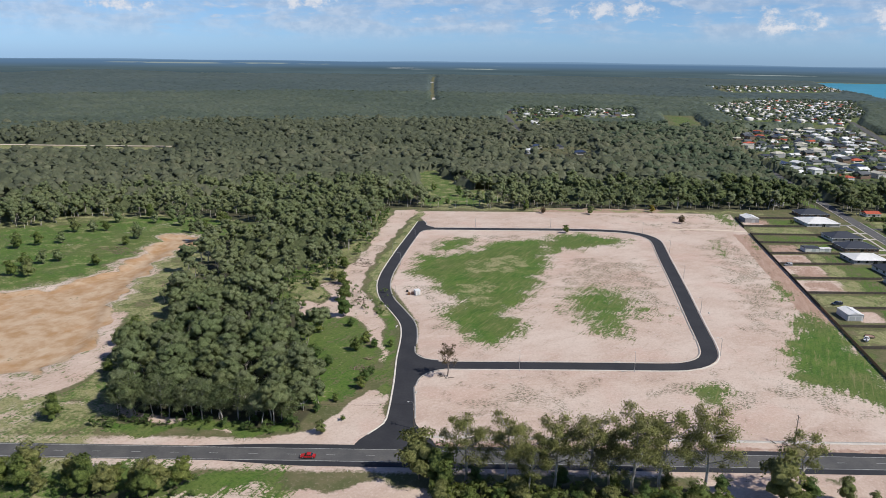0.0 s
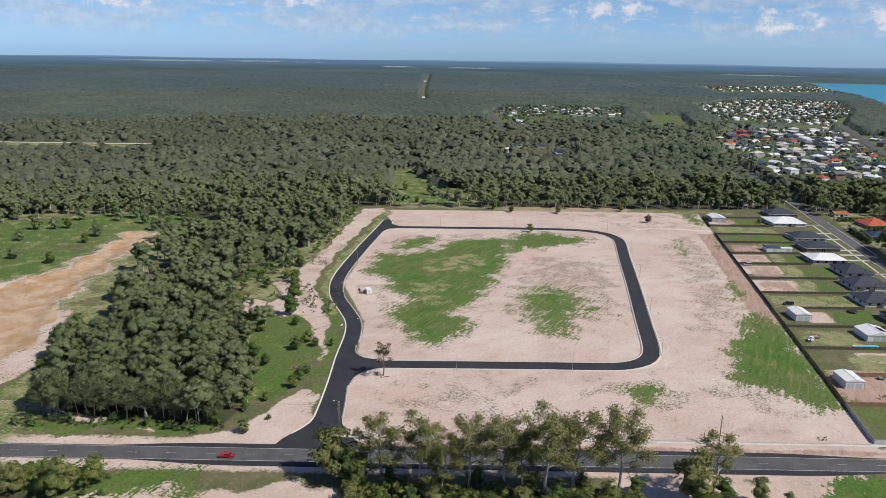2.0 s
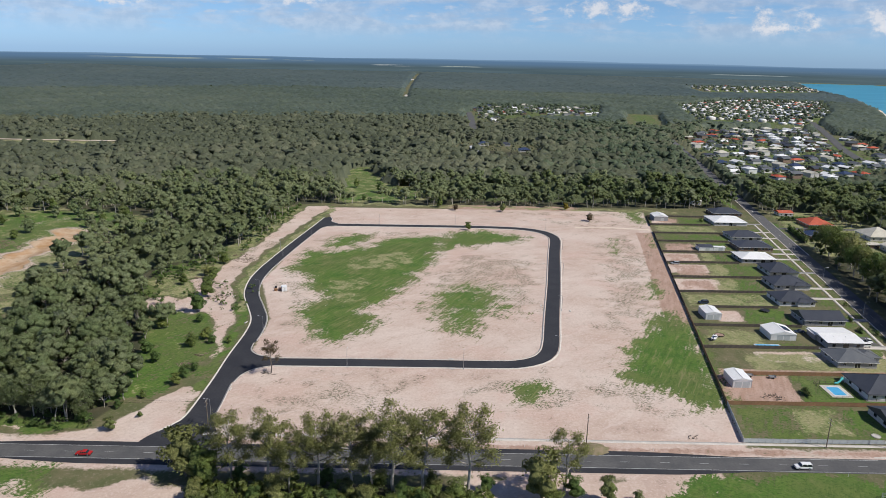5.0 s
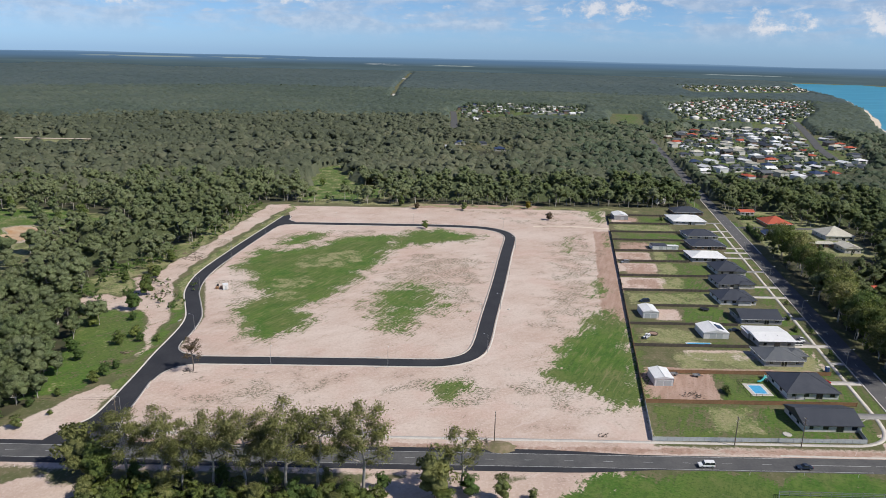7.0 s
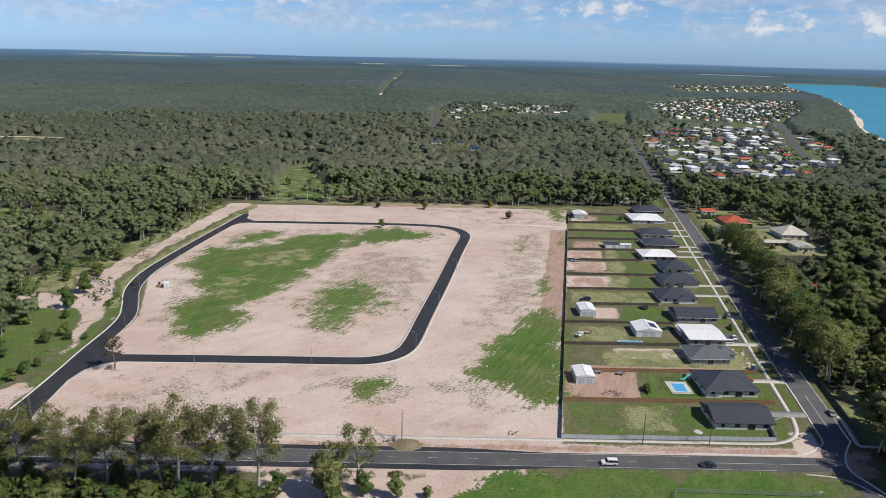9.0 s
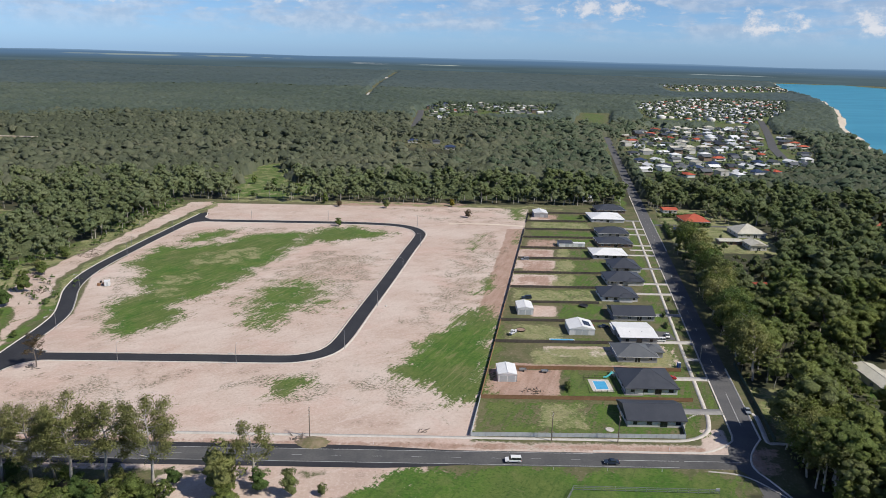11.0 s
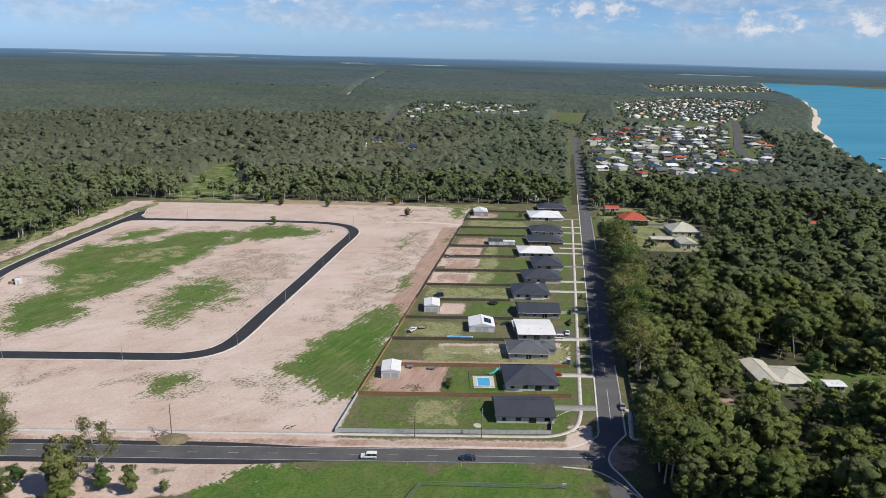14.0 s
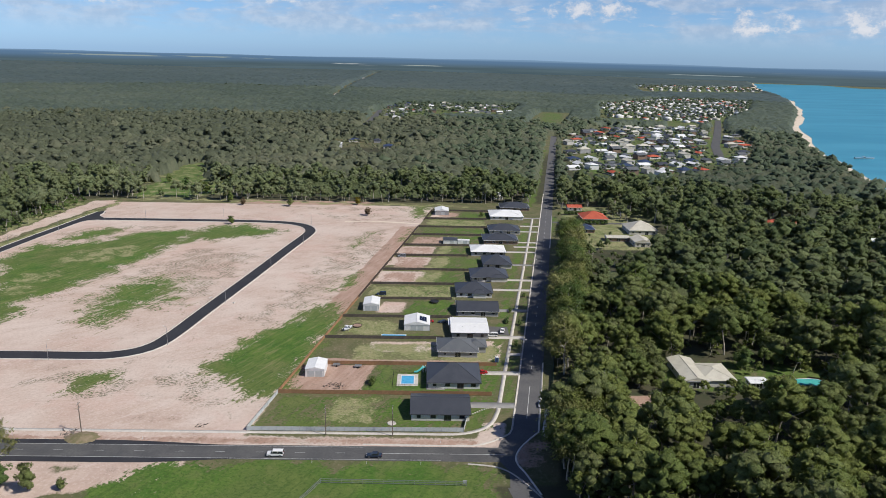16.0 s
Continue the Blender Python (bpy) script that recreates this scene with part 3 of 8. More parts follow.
gx = lines(-4900, -232, 336, 4900, 2.0, 1.13)
gy = lines(-4900, 148, 566, 4900, 2.0, 1.13)
GX, GY = np.meshgrid(gx, gy)
X, Y = GX.ravel(), GY.ravel()
nx, ny = len(gx), len(gy)


WX = X + 2.6 * np.sin(Y * 0.19 + 0.8 * np.sin(X * 0.11)) + 1.5 * np.sin(Y * 0.47 + X * 0.13)
WY = Y + 2.6 * np.sin(X * 0.17 + 1.1 * np.sin(Y * 0.09)) + 1.5 * np.sin(X * 0.41 - Y * 0.16)


SX, SY = X + 0.35 * (WX - X), Y + 0.35 * (WY - Y)


def soft(d, width):
    return np.clip(0.5 + d / width, 0, 1)


u_of = ((X - CORNER[0]) * EV[1] - (Y - CORNER[1]) * EV[0]) / (EU[0] * EV[1] - EU[1] * EV[0])
v_of = ((Y - CORNER[1]) * EU[0] - (X - CORNER[0]) * EU[1]) / (EU[0] * EV[1] - EU[1] * EV[0])


def plot(u0, u1, v0, v1):
    """Signed distance to the edge of a piece of the house lots."""
    return np.minimum(np.minimum(u_of - u0, u1 - u_of), np.minimum(v_of - v0, v1 - v_of))


sand = soft(inside(X, Y, SITE), 7)
road_d = near_line(X, Y, MAIN)
# verges of the main road: bare shoulders
sand = np.maximum(sand, soft(10.5 - road_d, 5) * np.where((X > 152) & (Y < 187), 0.30, 0.62))
bare = np.maximum(soft(inside(SX, SY, VERGE), 6), soft(inside(SX, SY, MOUTH), 5))
# broken rubble bank and pale ground round the pit
bare = np.maximum(bare, soft(inside(SX, SY, BANK), 6) * 0.80)
sand = np.maximum(sand, bare)
sand = np.maximum(sand, soft(inside(SX, SY, [-240, 216, -143, 218, -134, 210, -130, 187, -138, 182, -240, 182]), 9) * 0.60)
for a, b, w in (((-130, 205), (-66, 191), 2), ((-226, 446), (-206, 474), 5), ((-262, 404), (-240, 410), 3), ((-36, 300), (-24, 250), 1.5)):
    sand = np.maximum(sand, soft(w - near_line(SX, SY, [a, b]), 5))
sand = np.maximum(sand, soft(inside(WX, WY, [80, 176, 130, 178, 160, 181, 150, 168, 104, 160, 82, 158]), 6))
sand = np.maximum(sand, soft(inside(WX, WY, [-80, 158, 0, 164, 10, 150, -60, 146]), 8))
# yards with bare ground
for a in ((20, 75, 62, 74), (13, 26, 108, 124), (0, 26, 151, 175), (0, 24, 186, 204), (0, 22, 208, 229), (60, 76, 52, 76), (2, 18, 312, 330)):
    sand = np.maximum(sand, soft(plot(*a), 6) * 0.85)
sand = np.where(plot(72, 84, -8, 8) > 0, np.maximum(sand, soft(plot(74, 82, -9, 6), 5)), sand)
sand = np.maximum(sand, soft(5.5 - np.abs(inside(WX, WY, PIT) + 3), 7) * 0.62)
soil = soft(plot(-12, -1.0, 100, 282), 5)
soil = np.maximum(soil, soft(plot(0.5, 28, 25.5, 49.5), 4))
soil = np.maximum(soil, soft(plot(2, 75, 50.5, 56), 3) * 0.8)
soil = np.maximum(soil, soft(8.0 - np.abs(Y - (548 + (X - 60) * 0.055)), 8) * soft(np.minimum(X - 55, 160 - X), 30))
soil = np.maximum(soil, soft(plot(-180, 76, -9.5, -4.5), 3) * 0.6)
soil = np.maximum(soil, soft(plot(121, 134, 16, 27), 4))
soil = np.maximum(soil, soft(plot(86, 98, -22, -4), 5) * 0.55)
for a in ((1, 23, 153, 175), (1, 25, 179, 204), (1, 22, 208, 228), (1, 25, 233, 256), (4, 26, 312, 333)):
    soil = np.maximum(soil, soft(plot(*a), 9) * 0.60)
ochre = soft(inside(WX, WY, PIT), 5)

grass = np.zeros_like(X)
for poly, w, k in (
    ([-25, 367, -24, 390, -23, 407, -11, 405, 1, 410, 13, 423, 26, 442, 48, 452, 58, 447, 56, 424, 54, 398, 50, 380, 45, 366, 45, 351, 38, 333, 31, 317, 24, 306, 32, 301, 34, 291, 29, 280, 22, 269, 12, 272, 5, 284, 0, 294, -4, 305, 2, 314, 3, 326, -6, 337, -12, 356], 13, 1.1),
    ([-17, 417, -14, 437, -3, 452, 11, 457, 10, 438, 2, 426, -7, 414], 12, 0.9),
    ([54, 441, 61, 462, 84, 474, 99, 463, 114, 457, 105, 441, 91, 437, 71, 426, 58, 415], 13, 0.95),
    ([57, 326, 59, 342, 66, 348, 75, 355, 85, 352, 93, 344, 93, 327, 98, 319, 101, 311, 92, 307, 85, 305, 81, 290, 76, 278, 67, 282, 62, 294, 59, 308, 52, 315], 18, 0.82),
    ([166, 317, 173, 321, 175, 306, 179, 301, 175, 275, 173, 253, 171, 230, 167, 223, 157, 221, 154, 230, 148, 236, 141, 238, 135, 241, 135, 248, 142, 261, 148, 282, 158, 296], 12, 1.08),
    ([92, 233, 100, 238, 108, 236, 108, 229, 102, 223, 99, 217, 93, 221], 7, 0.85),
    ([168, 460, 176, 464, 170, 421, 160, 415], 9, 0.62),
    ([170, 367, 181, 370, 177, 340, 164, 334], 9, 0.72),
    ([190, 550, 212, 556, 206, 508, 196, 500, 194, 531], 10, 0.80),
    ([199, 478, 203, 480, 197, 440, 191, 440], 6, 0.72),
):
    grass = np.maximum(grass, soft(inside(SX, SY, poly), 1.7 * w) * k)
for a, b, w in (((-43, 345), (-44, 385), 4), ((-44, 385), (-37, 460), 4.5), ((-37, 460), (-33, 535), 3.5), ((-43, 345), (-28, 298), 5), ((-28, 298), (-22, 250), 3), ((-22, 250), (-19, 206), 2.5), ((-28, 236), (-22, 236), 6)):
    grass = np.maximum(grass, soft(w - near_line(SX, SY, [a, b]), 4) * 0.66)
grass = np.maximum(grass, soft(inside(WX, WY, CLEARING), 14) * 0.70)
grass = np.maximum(grass, soft(inside(WX, WY, [-700, 150, -108, 150, -108, 192, -118, 240, -126, 290, -136, 330, -146, 380, -162, 430, -150, 480, -250, 500, -700, 400]), 12) * 0.52)
turf_left = soft(inside(WX, WY, [-700, 150, -100, 150, -100, 192, -112, 240, -120, 290, -130, 330, -140, 380, -158, 430, -146, 490, -260, 510, -700, 420]), 12) * 0.50
grass = np.maximum(grass, soft(inside(WX, WY, [-100, 322, -70, 300, -50, 330, -50, 430, -44, 536, -80, 540, -74, 420, -96, 350]), 8) * 0.55)
grass = np.maximum(grass, soft(inside(WX, WY, NORTH_LAWN), 12) * 0.72)
grass = np.maximum(grass, soft(inside(WX, WY, [-50, 200, -60, 262, -74, 300, -66, 312, -46, 308, -32, 288, -24, 244, -34, 214]), 8) * 0.68)
grass = np.maximum(grass, soft(inside(WX, WY, [-64, 420, -58, 470, -56, 528, -50, 528, -54, 450]), 8) * 0.75)
grass = np.maximum(grass, soft(inside(WX, WY, [-150, 200, -120, 230, -132, 280, -122, 280, -108, 210]), 14) * 0.7)
grass = np.maximum(grass, soft(inside(WX, WY, [-112, 187, -46, 191, -50, 197, -108, 194]), 4))
grass = np.maximum(grass, soft(inside(WX, WY, [-130, 172, -40, 170, -40, 156, -130, 150]), 12) * 0.8)
grass = np.maximum(grass, soft(inside(WX, WY, [150, 182.5, 240, 186, 246, 168, 240, 120, 120, 120, 136, 166]), 9) * 0.92)
grass = np.maximum(grass, soft(inside(WX, WY, [340, 1235, 400, 1235, 470, 1580, 410, 1580]), 30) * 0.6)
for a, b, w in (((288, 560), (345, 960), 4), ((300, 520), (292, 480), 6)):
    grass = np.maximum(grass, soft(w - near_line(SX, SY, [a, b]), 8) * 0.8)
for a in ((0.5, 78, -0.5, 24.5), (28, 76, 26, 49.5), (20, 50, 76, 84), (26, 50, 103, 127), (14, 46, 128, 150), (24, 50, 152, 176), (26, 54, 178, 206), (25, 48, 210, 229), (26, 48, 231, 257), (4, 52, 259, 279), (4, 46, 282, 306), (70, 78, 26, 300), (80, 84.3, 8, 310), (20, 46, 308, 334), (100, 135, 308, 360), (120, 165, 250, 300), (138, 212, 30, 58), (97, 108, 4, 34), (104, 140, 285, 300)):
    grass = np.maximum(grass, soft(plot(*a), 6) * 0.60)
turf = turf_left * (1 - 0.22 * soft(inside(WX, WY, CLEARING), 20))
for a, b in (((-43, 345), (-44, 385)), ((-44, 385), (-37, 460)), ((-37, 460), (-33, 535)), ((-43, 345), (-30, 303))):
    turf = np.maximum(turf, soft(4.5 - near_line(SX, SY, [a, b]), 4) * 0.54)
turf = np.maximum(turf, soft(inside(X, Y, NORTH_LAWN) + 8, 10) * 0.44)
for poly in ([-2, 385, 6, 399, 25, 411, 47, 415, 44, 385, 33, 368, 17, 367, 2, 374], [-2, 357, 20, 361, 26, 342, 23, 316, 9, 308, 1, 330]):
    turf = np.maximum(turf, soft(inside(WX, WY, poly), 14) * 0.52)
turf = np.maximum(turf, soft(inside(WX, WY, [-50, 200, -60, 262, -74, 300, -66, 312, -46, 308, -32, 288, -24, 244, -34, 214]), 8) * 0.34)
turf = np.maximum(turf, soft(inside(WX, WY, [-60, 290, -44, 310, -50, 350, -52, 420, -44, 530, -70, 530, -74, 400, -92, 340, -80, 310]), 8) * 0.56)
for a in ((18, 40, 3, 24), (14, 76, 52, 74), (96, 112, -3, 40), (2, 30, 78, 100), (1, 50, 128, 150), (20, 36, 151, 206), (22, 34, 206, 258), (1, 48, 282, 306)):
    turf = np.maximum(turf, soft(plot(*a), 8) * 0.58)
turf = np.maximum(turf, soft(inside(WX, WY, [-30, 540, 240, 548, 240, 560, -30, 556]), 8) * 0.54)
turf = np.maximum(turf, soft(plot(98, 172, 226, 364), 8) * 0.58)
grass, turf = grass * (1 - ochre) * (1 - 0.7 * bare), turf * (1 - ochre) * (1 - 0.8 * bare)
weeds = soft(inside(X, Y, SITE), 20) * 0.06
for poly, w, k in (
    ([50, 315, 58, 365, 72, 410, 91, 409, 115, 408, 113, 361, 105, 308, 89, 300, 79, 275, 67, 277, 60, 290], 18, 0.95),
    ([118, 234, 134, 255, 146, 285, 164, 318, 173, 321, 153, 232, 156, 214, 136, 212, 126, 221], 22, 0.85),
    ([70, 230, 92, 241, 117, 238, 112, 222, 100, 211, 93, 213, 90, 225], 8, 0.9),
    ([4, 222, 16, 234, 37, 234, 49, 241, 60, 235, 56, 219, 38, 210, 20, 203, 7, 210], 22, 0.80),
    ([157, 450, 182, 476, 190, 440, 174, 348, 161, 314, 140, 278, 135, 290, 148, 365], 18, 0.85),
    ([100, 512, 200, 520, 196, 490, 150, 486], 16, 0.6), ([60, 534, 200, 545, 200, 524, 120, 528], 8, 0.7),
    ([-28, 366, -26, 432, 10, 460, 60, 462, 58, 400, 40, 320, 36, 268, 10, 262, -12, 300], 10, 0.75),
    ([-60, 300, -52, 330, -62, 400, -50, 450, -44, 340], 14, 0.7), ([70, 244, 118, 248, 128, 262, 124, 244, 100, 240], 8, 0.5),
):
    weeds = np.maximum(weeds, soft(inside(WX, WY, poly), w) * k)
turf = np.maximum(turf, soft(inside(X, Y, [-820, 800, -560, 826, -380, 862, -390, 900, -820, 884]), 30) * 0.75)
for poly in ([340, 715, 430, 715, 560, 815, 622, 950, 695, 1190, 640, 1300, 480, 1260, 385, 1075], [500, 1300, 700, 1300, 900, 1600, 1110, 2200, 900, 2300, 560, 1900], [950, 2700, 1500, 2850, 1660, 3600, 1040, 3400], [40, 1300, 380, 1450, 380, 1760, 90, 1740]):
    grass = np.maximum(grass, soft(inside(X, Y, poly), 60) * 0.55)
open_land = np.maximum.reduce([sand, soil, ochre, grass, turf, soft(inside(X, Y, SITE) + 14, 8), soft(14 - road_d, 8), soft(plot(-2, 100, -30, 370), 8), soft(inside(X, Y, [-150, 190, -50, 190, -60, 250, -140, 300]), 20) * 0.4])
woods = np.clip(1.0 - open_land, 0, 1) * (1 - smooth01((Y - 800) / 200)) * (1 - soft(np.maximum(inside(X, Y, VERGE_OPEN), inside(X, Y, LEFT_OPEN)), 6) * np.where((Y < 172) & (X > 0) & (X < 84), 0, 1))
H = land_height(X, Y)
H += np.where((inside(X, Y, SITE) < -12) & (road_d > 16) & (plot(-4, 100, -34, 400) < 0) & (near_line(X, Y, STREET) > 14), 0.12 * np.sin(X * 0.11) * np.sin(Y * 0.13), 0)
# the pit lies lower, with a bank round it
H -= 1.2 * smooth01(inside(X, Y, PIT) / 7)
gq = (np.arange(ny - 1)[:, None] * nx + np.arange(nx - 1)[None, :]).ravel()
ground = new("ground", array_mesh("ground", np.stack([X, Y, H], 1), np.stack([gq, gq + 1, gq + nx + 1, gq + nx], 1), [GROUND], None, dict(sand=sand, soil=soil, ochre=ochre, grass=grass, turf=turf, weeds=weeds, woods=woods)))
ground.data.polygons.foreach_set("use_smooth", [True] * len(ground.data.polygons))
tagged(ground, "sandy coastal land with grass patches and bush litter", "ground", kind="structure")

# ---------------------------------------------------------------- sea, beach and the far rim
cy = np.concatenate([np.arange(-4500, 300, 400.0), np.arange(300, 4401, 40.0)])
cl = np.stack([coast(cy) + 4 * np.sin(cy * 0.017) + 1.5 * np.sin(cy * 0.043 + 1), cy], 1)
sea_v = np.concatenate([np.column_stack([cl[:, 0] - 8, cl[:, 1], np.full(len(cl), -0.7)]), np.column_stack([np.full(len(cl), 4880.0), cl[:, 1], np.full(len(cl), -0.7)])])
n = len(cl)
sea = new("water", array_mesh("water", sea_v, [(i, n + i, n + i + 1, i + 1) for i in range(n - 1)], [SEA]))
tagged(sea, "calm turquoise sea of a shallow bay", "sea", kind="structure")
BEACH = plain("beach_sand", (0.70, 0.61, 0.49), (0.60, 0.50, 0.39), 0.05, 0.95, world_space=True)
bv = np.concatenate([np.column_stack([cl[:, 0] - 24, cl[:, 1], np.full(n, 0.9)]), np.column_stack([cl[:, 0] - 6, cl[:, 1], np.full(n, 0.3)]), np.column_stack([cl[:, 0] + 8, cl[:, 1], np.full(n, -1.2)])])
beach = new("beach", array_mesh("beach", bv, [(r * n + i, (r + 1) * n + i, (r + 1) * n + i + 1, r * n + i + 1) for r in range(2) for i in range(n - 1)], [BEACH]))
tagged(beach, "narrow pale sand beach along the bay", "beach", kind="structure")


def rim_material():
    k = Nodes("painted_haze_distance")
    v = k.pos()
    s = k.n.new("ShaderNodeSeparateXYZ")
    k.l.new(v, s.inputs[0])
    # blue haze of distance is painted into this colour, paler toward the top
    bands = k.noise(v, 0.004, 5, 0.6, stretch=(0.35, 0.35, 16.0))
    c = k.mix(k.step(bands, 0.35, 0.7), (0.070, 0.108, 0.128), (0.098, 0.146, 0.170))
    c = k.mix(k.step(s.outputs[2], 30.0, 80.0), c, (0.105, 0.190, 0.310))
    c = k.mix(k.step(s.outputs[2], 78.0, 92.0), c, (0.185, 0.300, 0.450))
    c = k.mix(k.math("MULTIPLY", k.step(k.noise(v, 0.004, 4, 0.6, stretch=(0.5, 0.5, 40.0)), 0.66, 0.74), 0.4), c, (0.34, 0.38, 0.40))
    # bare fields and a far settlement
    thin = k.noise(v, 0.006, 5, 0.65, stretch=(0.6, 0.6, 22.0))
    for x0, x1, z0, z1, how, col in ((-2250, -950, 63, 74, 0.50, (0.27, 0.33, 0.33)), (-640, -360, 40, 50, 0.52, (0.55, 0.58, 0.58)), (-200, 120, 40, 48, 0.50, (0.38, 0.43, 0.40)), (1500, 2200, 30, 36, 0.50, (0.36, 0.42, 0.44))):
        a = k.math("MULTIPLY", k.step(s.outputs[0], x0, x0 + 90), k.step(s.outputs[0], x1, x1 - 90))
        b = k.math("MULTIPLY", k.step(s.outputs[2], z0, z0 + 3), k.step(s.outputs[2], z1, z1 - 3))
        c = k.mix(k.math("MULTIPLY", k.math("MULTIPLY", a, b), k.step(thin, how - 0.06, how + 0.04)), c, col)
    # black base with emission: the backdrop glows with its painted haze
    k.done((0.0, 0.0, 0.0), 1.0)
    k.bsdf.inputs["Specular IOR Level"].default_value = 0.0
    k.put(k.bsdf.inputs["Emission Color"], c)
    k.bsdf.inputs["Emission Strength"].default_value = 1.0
    return k.mat


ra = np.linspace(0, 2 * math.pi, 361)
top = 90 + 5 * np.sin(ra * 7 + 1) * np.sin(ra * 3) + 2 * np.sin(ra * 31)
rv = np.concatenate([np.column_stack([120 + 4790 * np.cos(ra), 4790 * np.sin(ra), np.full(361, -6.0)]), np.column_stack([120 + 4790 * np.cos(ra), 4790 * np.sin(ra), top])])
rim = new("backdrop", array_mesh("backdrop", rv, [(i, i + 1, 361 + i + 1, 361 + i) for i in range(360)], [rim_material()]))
tagged(rim, "glowing blue backdrop of far plain and low hills, painted haze", "distance", kind="structure")

# ---------------------------------------------------------------- roads
main_road = ribbon("road", MAIN, 4.0, -4.0, 0.035, ASPHALT_OLD)
tagged(main_road, "two-lane worn grey asphalt main road", "road", kind="structure")
wide = np.array([on_road(s, 0) for s in np.linspace(-260, 6, 60)])
sw = np.linspace(-260, 6, 60)
taper_n = 2.3 * smooth01((sw + 250) / 40) * (1 - smooth01((sw + 40) / 46))
taper_s = 2.6 * smooth01((sw + 240) / 40) * (1 - smooth01((sw + 30) / 36))


def between(name, a, b, z, material):
    k = len(a)
    v = np.concatenate([np.column_stack([a, np.full(k, z)]), np.column_stack([b, np.full(k, z)])])
    return new(name, array_mesh(name, v, [(i, k + i, k + i + 1, i + 1) for i in range(k - 1)], [material]))


tagged(between("road", offset(wide, 3.6 + taper_n), offset(wide, 3.6), 0.05, ASPHALT_NEW), "fresh black asphalt widening of the main road", "road", kind="structure")
tagged(between("road", offset(wide, -3.7), offset(wide, -3.7 - taper_s), 0.05, ASPHALT_NEW), "fresh black asphalt widening of the main road", "road", kind="structure")

left_w = 3.5 + 1.6 * (1 - smooth01((LEFT_STREET[:, 1] - 184) / 60)) + 8.0 * (1 - smooth01((LEFT_STREET[:, 1] - 184) / 18))
left_street = between("road", offset(LEFT_STREET, left_w), offset(LEFT_STREET, -left_w), 0.058, ASPHALT_NEW)
tagged(left_street, "new black asphalt entry street of the estate", "road", kind="structure")
loop = ribbon("road", LOOP, 3.3, -3.3, 0.064, ASPHALT_NEW)
tagged(loop, "new black asphalt loop street with rounded corners", "road", kind="structure")
street = ribbon("road", STREET, 4.4, -4.4, 0.042, ASPHALT_MID)
tagged(street, "grey asphalt residential side street", "road", kind="structure")


def kerb(line, label="pale concrete kerb and channel", w=0.45, h=0.13):
    """A raised kerb with a flat channel in front, swept along a line."""
    k = len(line)
    rows = []
    for o, z in ((-0.05, 0.0), (0.0, h + 0.06), (0.16, h + 0.06), (0.24, 0.075), (w + 0.15, 0.068), (w + 0.15, 0.0)):
        rows.append(np.column_stack([offset(line, o), np.full(k, z)]))
    v = np.concatenate(rows)
    q = [(r * k + i, r * k + i + 1, (r + 1) * k + i + 1, (r + 1) * k + i) for r in range(5) for i in range(k - 1)]
    ob = new("kerb", array_mesh("kerb", v, q, [CONCRETE]))
    return tagged(ob, label, "kerb", kind="structure")


def cut(line, keep):
    return line[[bool(keep(p)) for p in line]]


inner_l = offset(LOOP, 3.65)
outer_l = offset(LOOP, -3.65)
kerb(cut(inner_l, lambda p: p[0] > -3 or (p[1] > 300 and p[0] > -22)))
kerb(cut(outer_l, lambda p: p[0] > 0 and p[1] < 300 or p[1] >= 300 and p[0] > -20)[::-1])
ls_l, ls_r = offset(LEFT_STREET, left_w + 0.35), offset(LEFT_STREET, -left_w - 0.35)
kerb(cut(ls_l, lambda p: p[1] > 189)[::-1])
kerb(cut(ls_r, lambda p: 264 < p[1] < 463))
kerb(cut(ls_r, lambda p: 200 < p[1] < 228))
kerb(spline([(-8.9, 227.5), (-8.0, 234), (-4.5, 239.5), (1.0, 242.6)], 1.0))
kerb(spline([(-2.0, 251.3), (-7.5, 252.6), (-11.5, 257), (-12.7, 264)], 1.0))
kerb(spline([(-19.0, 472.2), (-25.0, 469.8), (-28.2, 463)], 1.0)[::-1])
kerb(spline([(-29.0, 500), (-26.2, 492), (-25.5, 486), (-19.5, 479.6)], 1.0))
sk_l = np.array([lot(84.2, v) for v in np.arange(2, 420, 6.0)])
kerb(np.concatenate([spline([on_road(38, 5.2), on_road(62, 5.0), on_road(73, 5.4), on_road(80, 9), lot(83.6, -1)], 2.0), sk_l])[::-1])
kerb(np.array([lot(93.5, v) for v in np.arange(0, 60, 6.0)]))
kerb(np.array([lot(93.5, v) for v in np.arange(230, 330, 6.0)]))

# the junction where the main road swings into the side street, and the leg that leads away from it
bm = bmesh.new()
corners = [on_road(79.8, 4.0), on_road(81, 8), lot(83.8, -2), lot(84.5, 6), lot(93.3, 6), lot(92.8, 0), lot(90.7, -4.3), lot(88.0, -9.5), lot(86.8, -14.8), lot(87.6, -19), lot(90, -23.3), lot(95, -34), lot(86.5, -34), on_road(82, -9), on_road(79.8, -4)]
bm.faces.new([bm.verts.new((*c, 0.047)) for c in corners])
tagged(part("road", bm, ASPHALT_MID), "grey asphalt of the road junction", "road", kind="structure")
south_leg = between("road", np.array([lot(85.5, -31), lot(92, -48), lot(99, -78)]), np.array([lot(93.5, -31), lot(101, -48), lot(109, -78)]), 0.052, ASPHALT_MID)
tagged(south_leg, "grey asphalt street leading away from the junction", "road", kind="structure")
kerb(spline([lot(93.5, 0), lot(90.9, -4.3), lot(88.3, -9.5), lot(87.1, -14.8), lot(87.9, -19), lot(90.3, -23.3), lot(95.3, -34)], 1.5)[::-1])
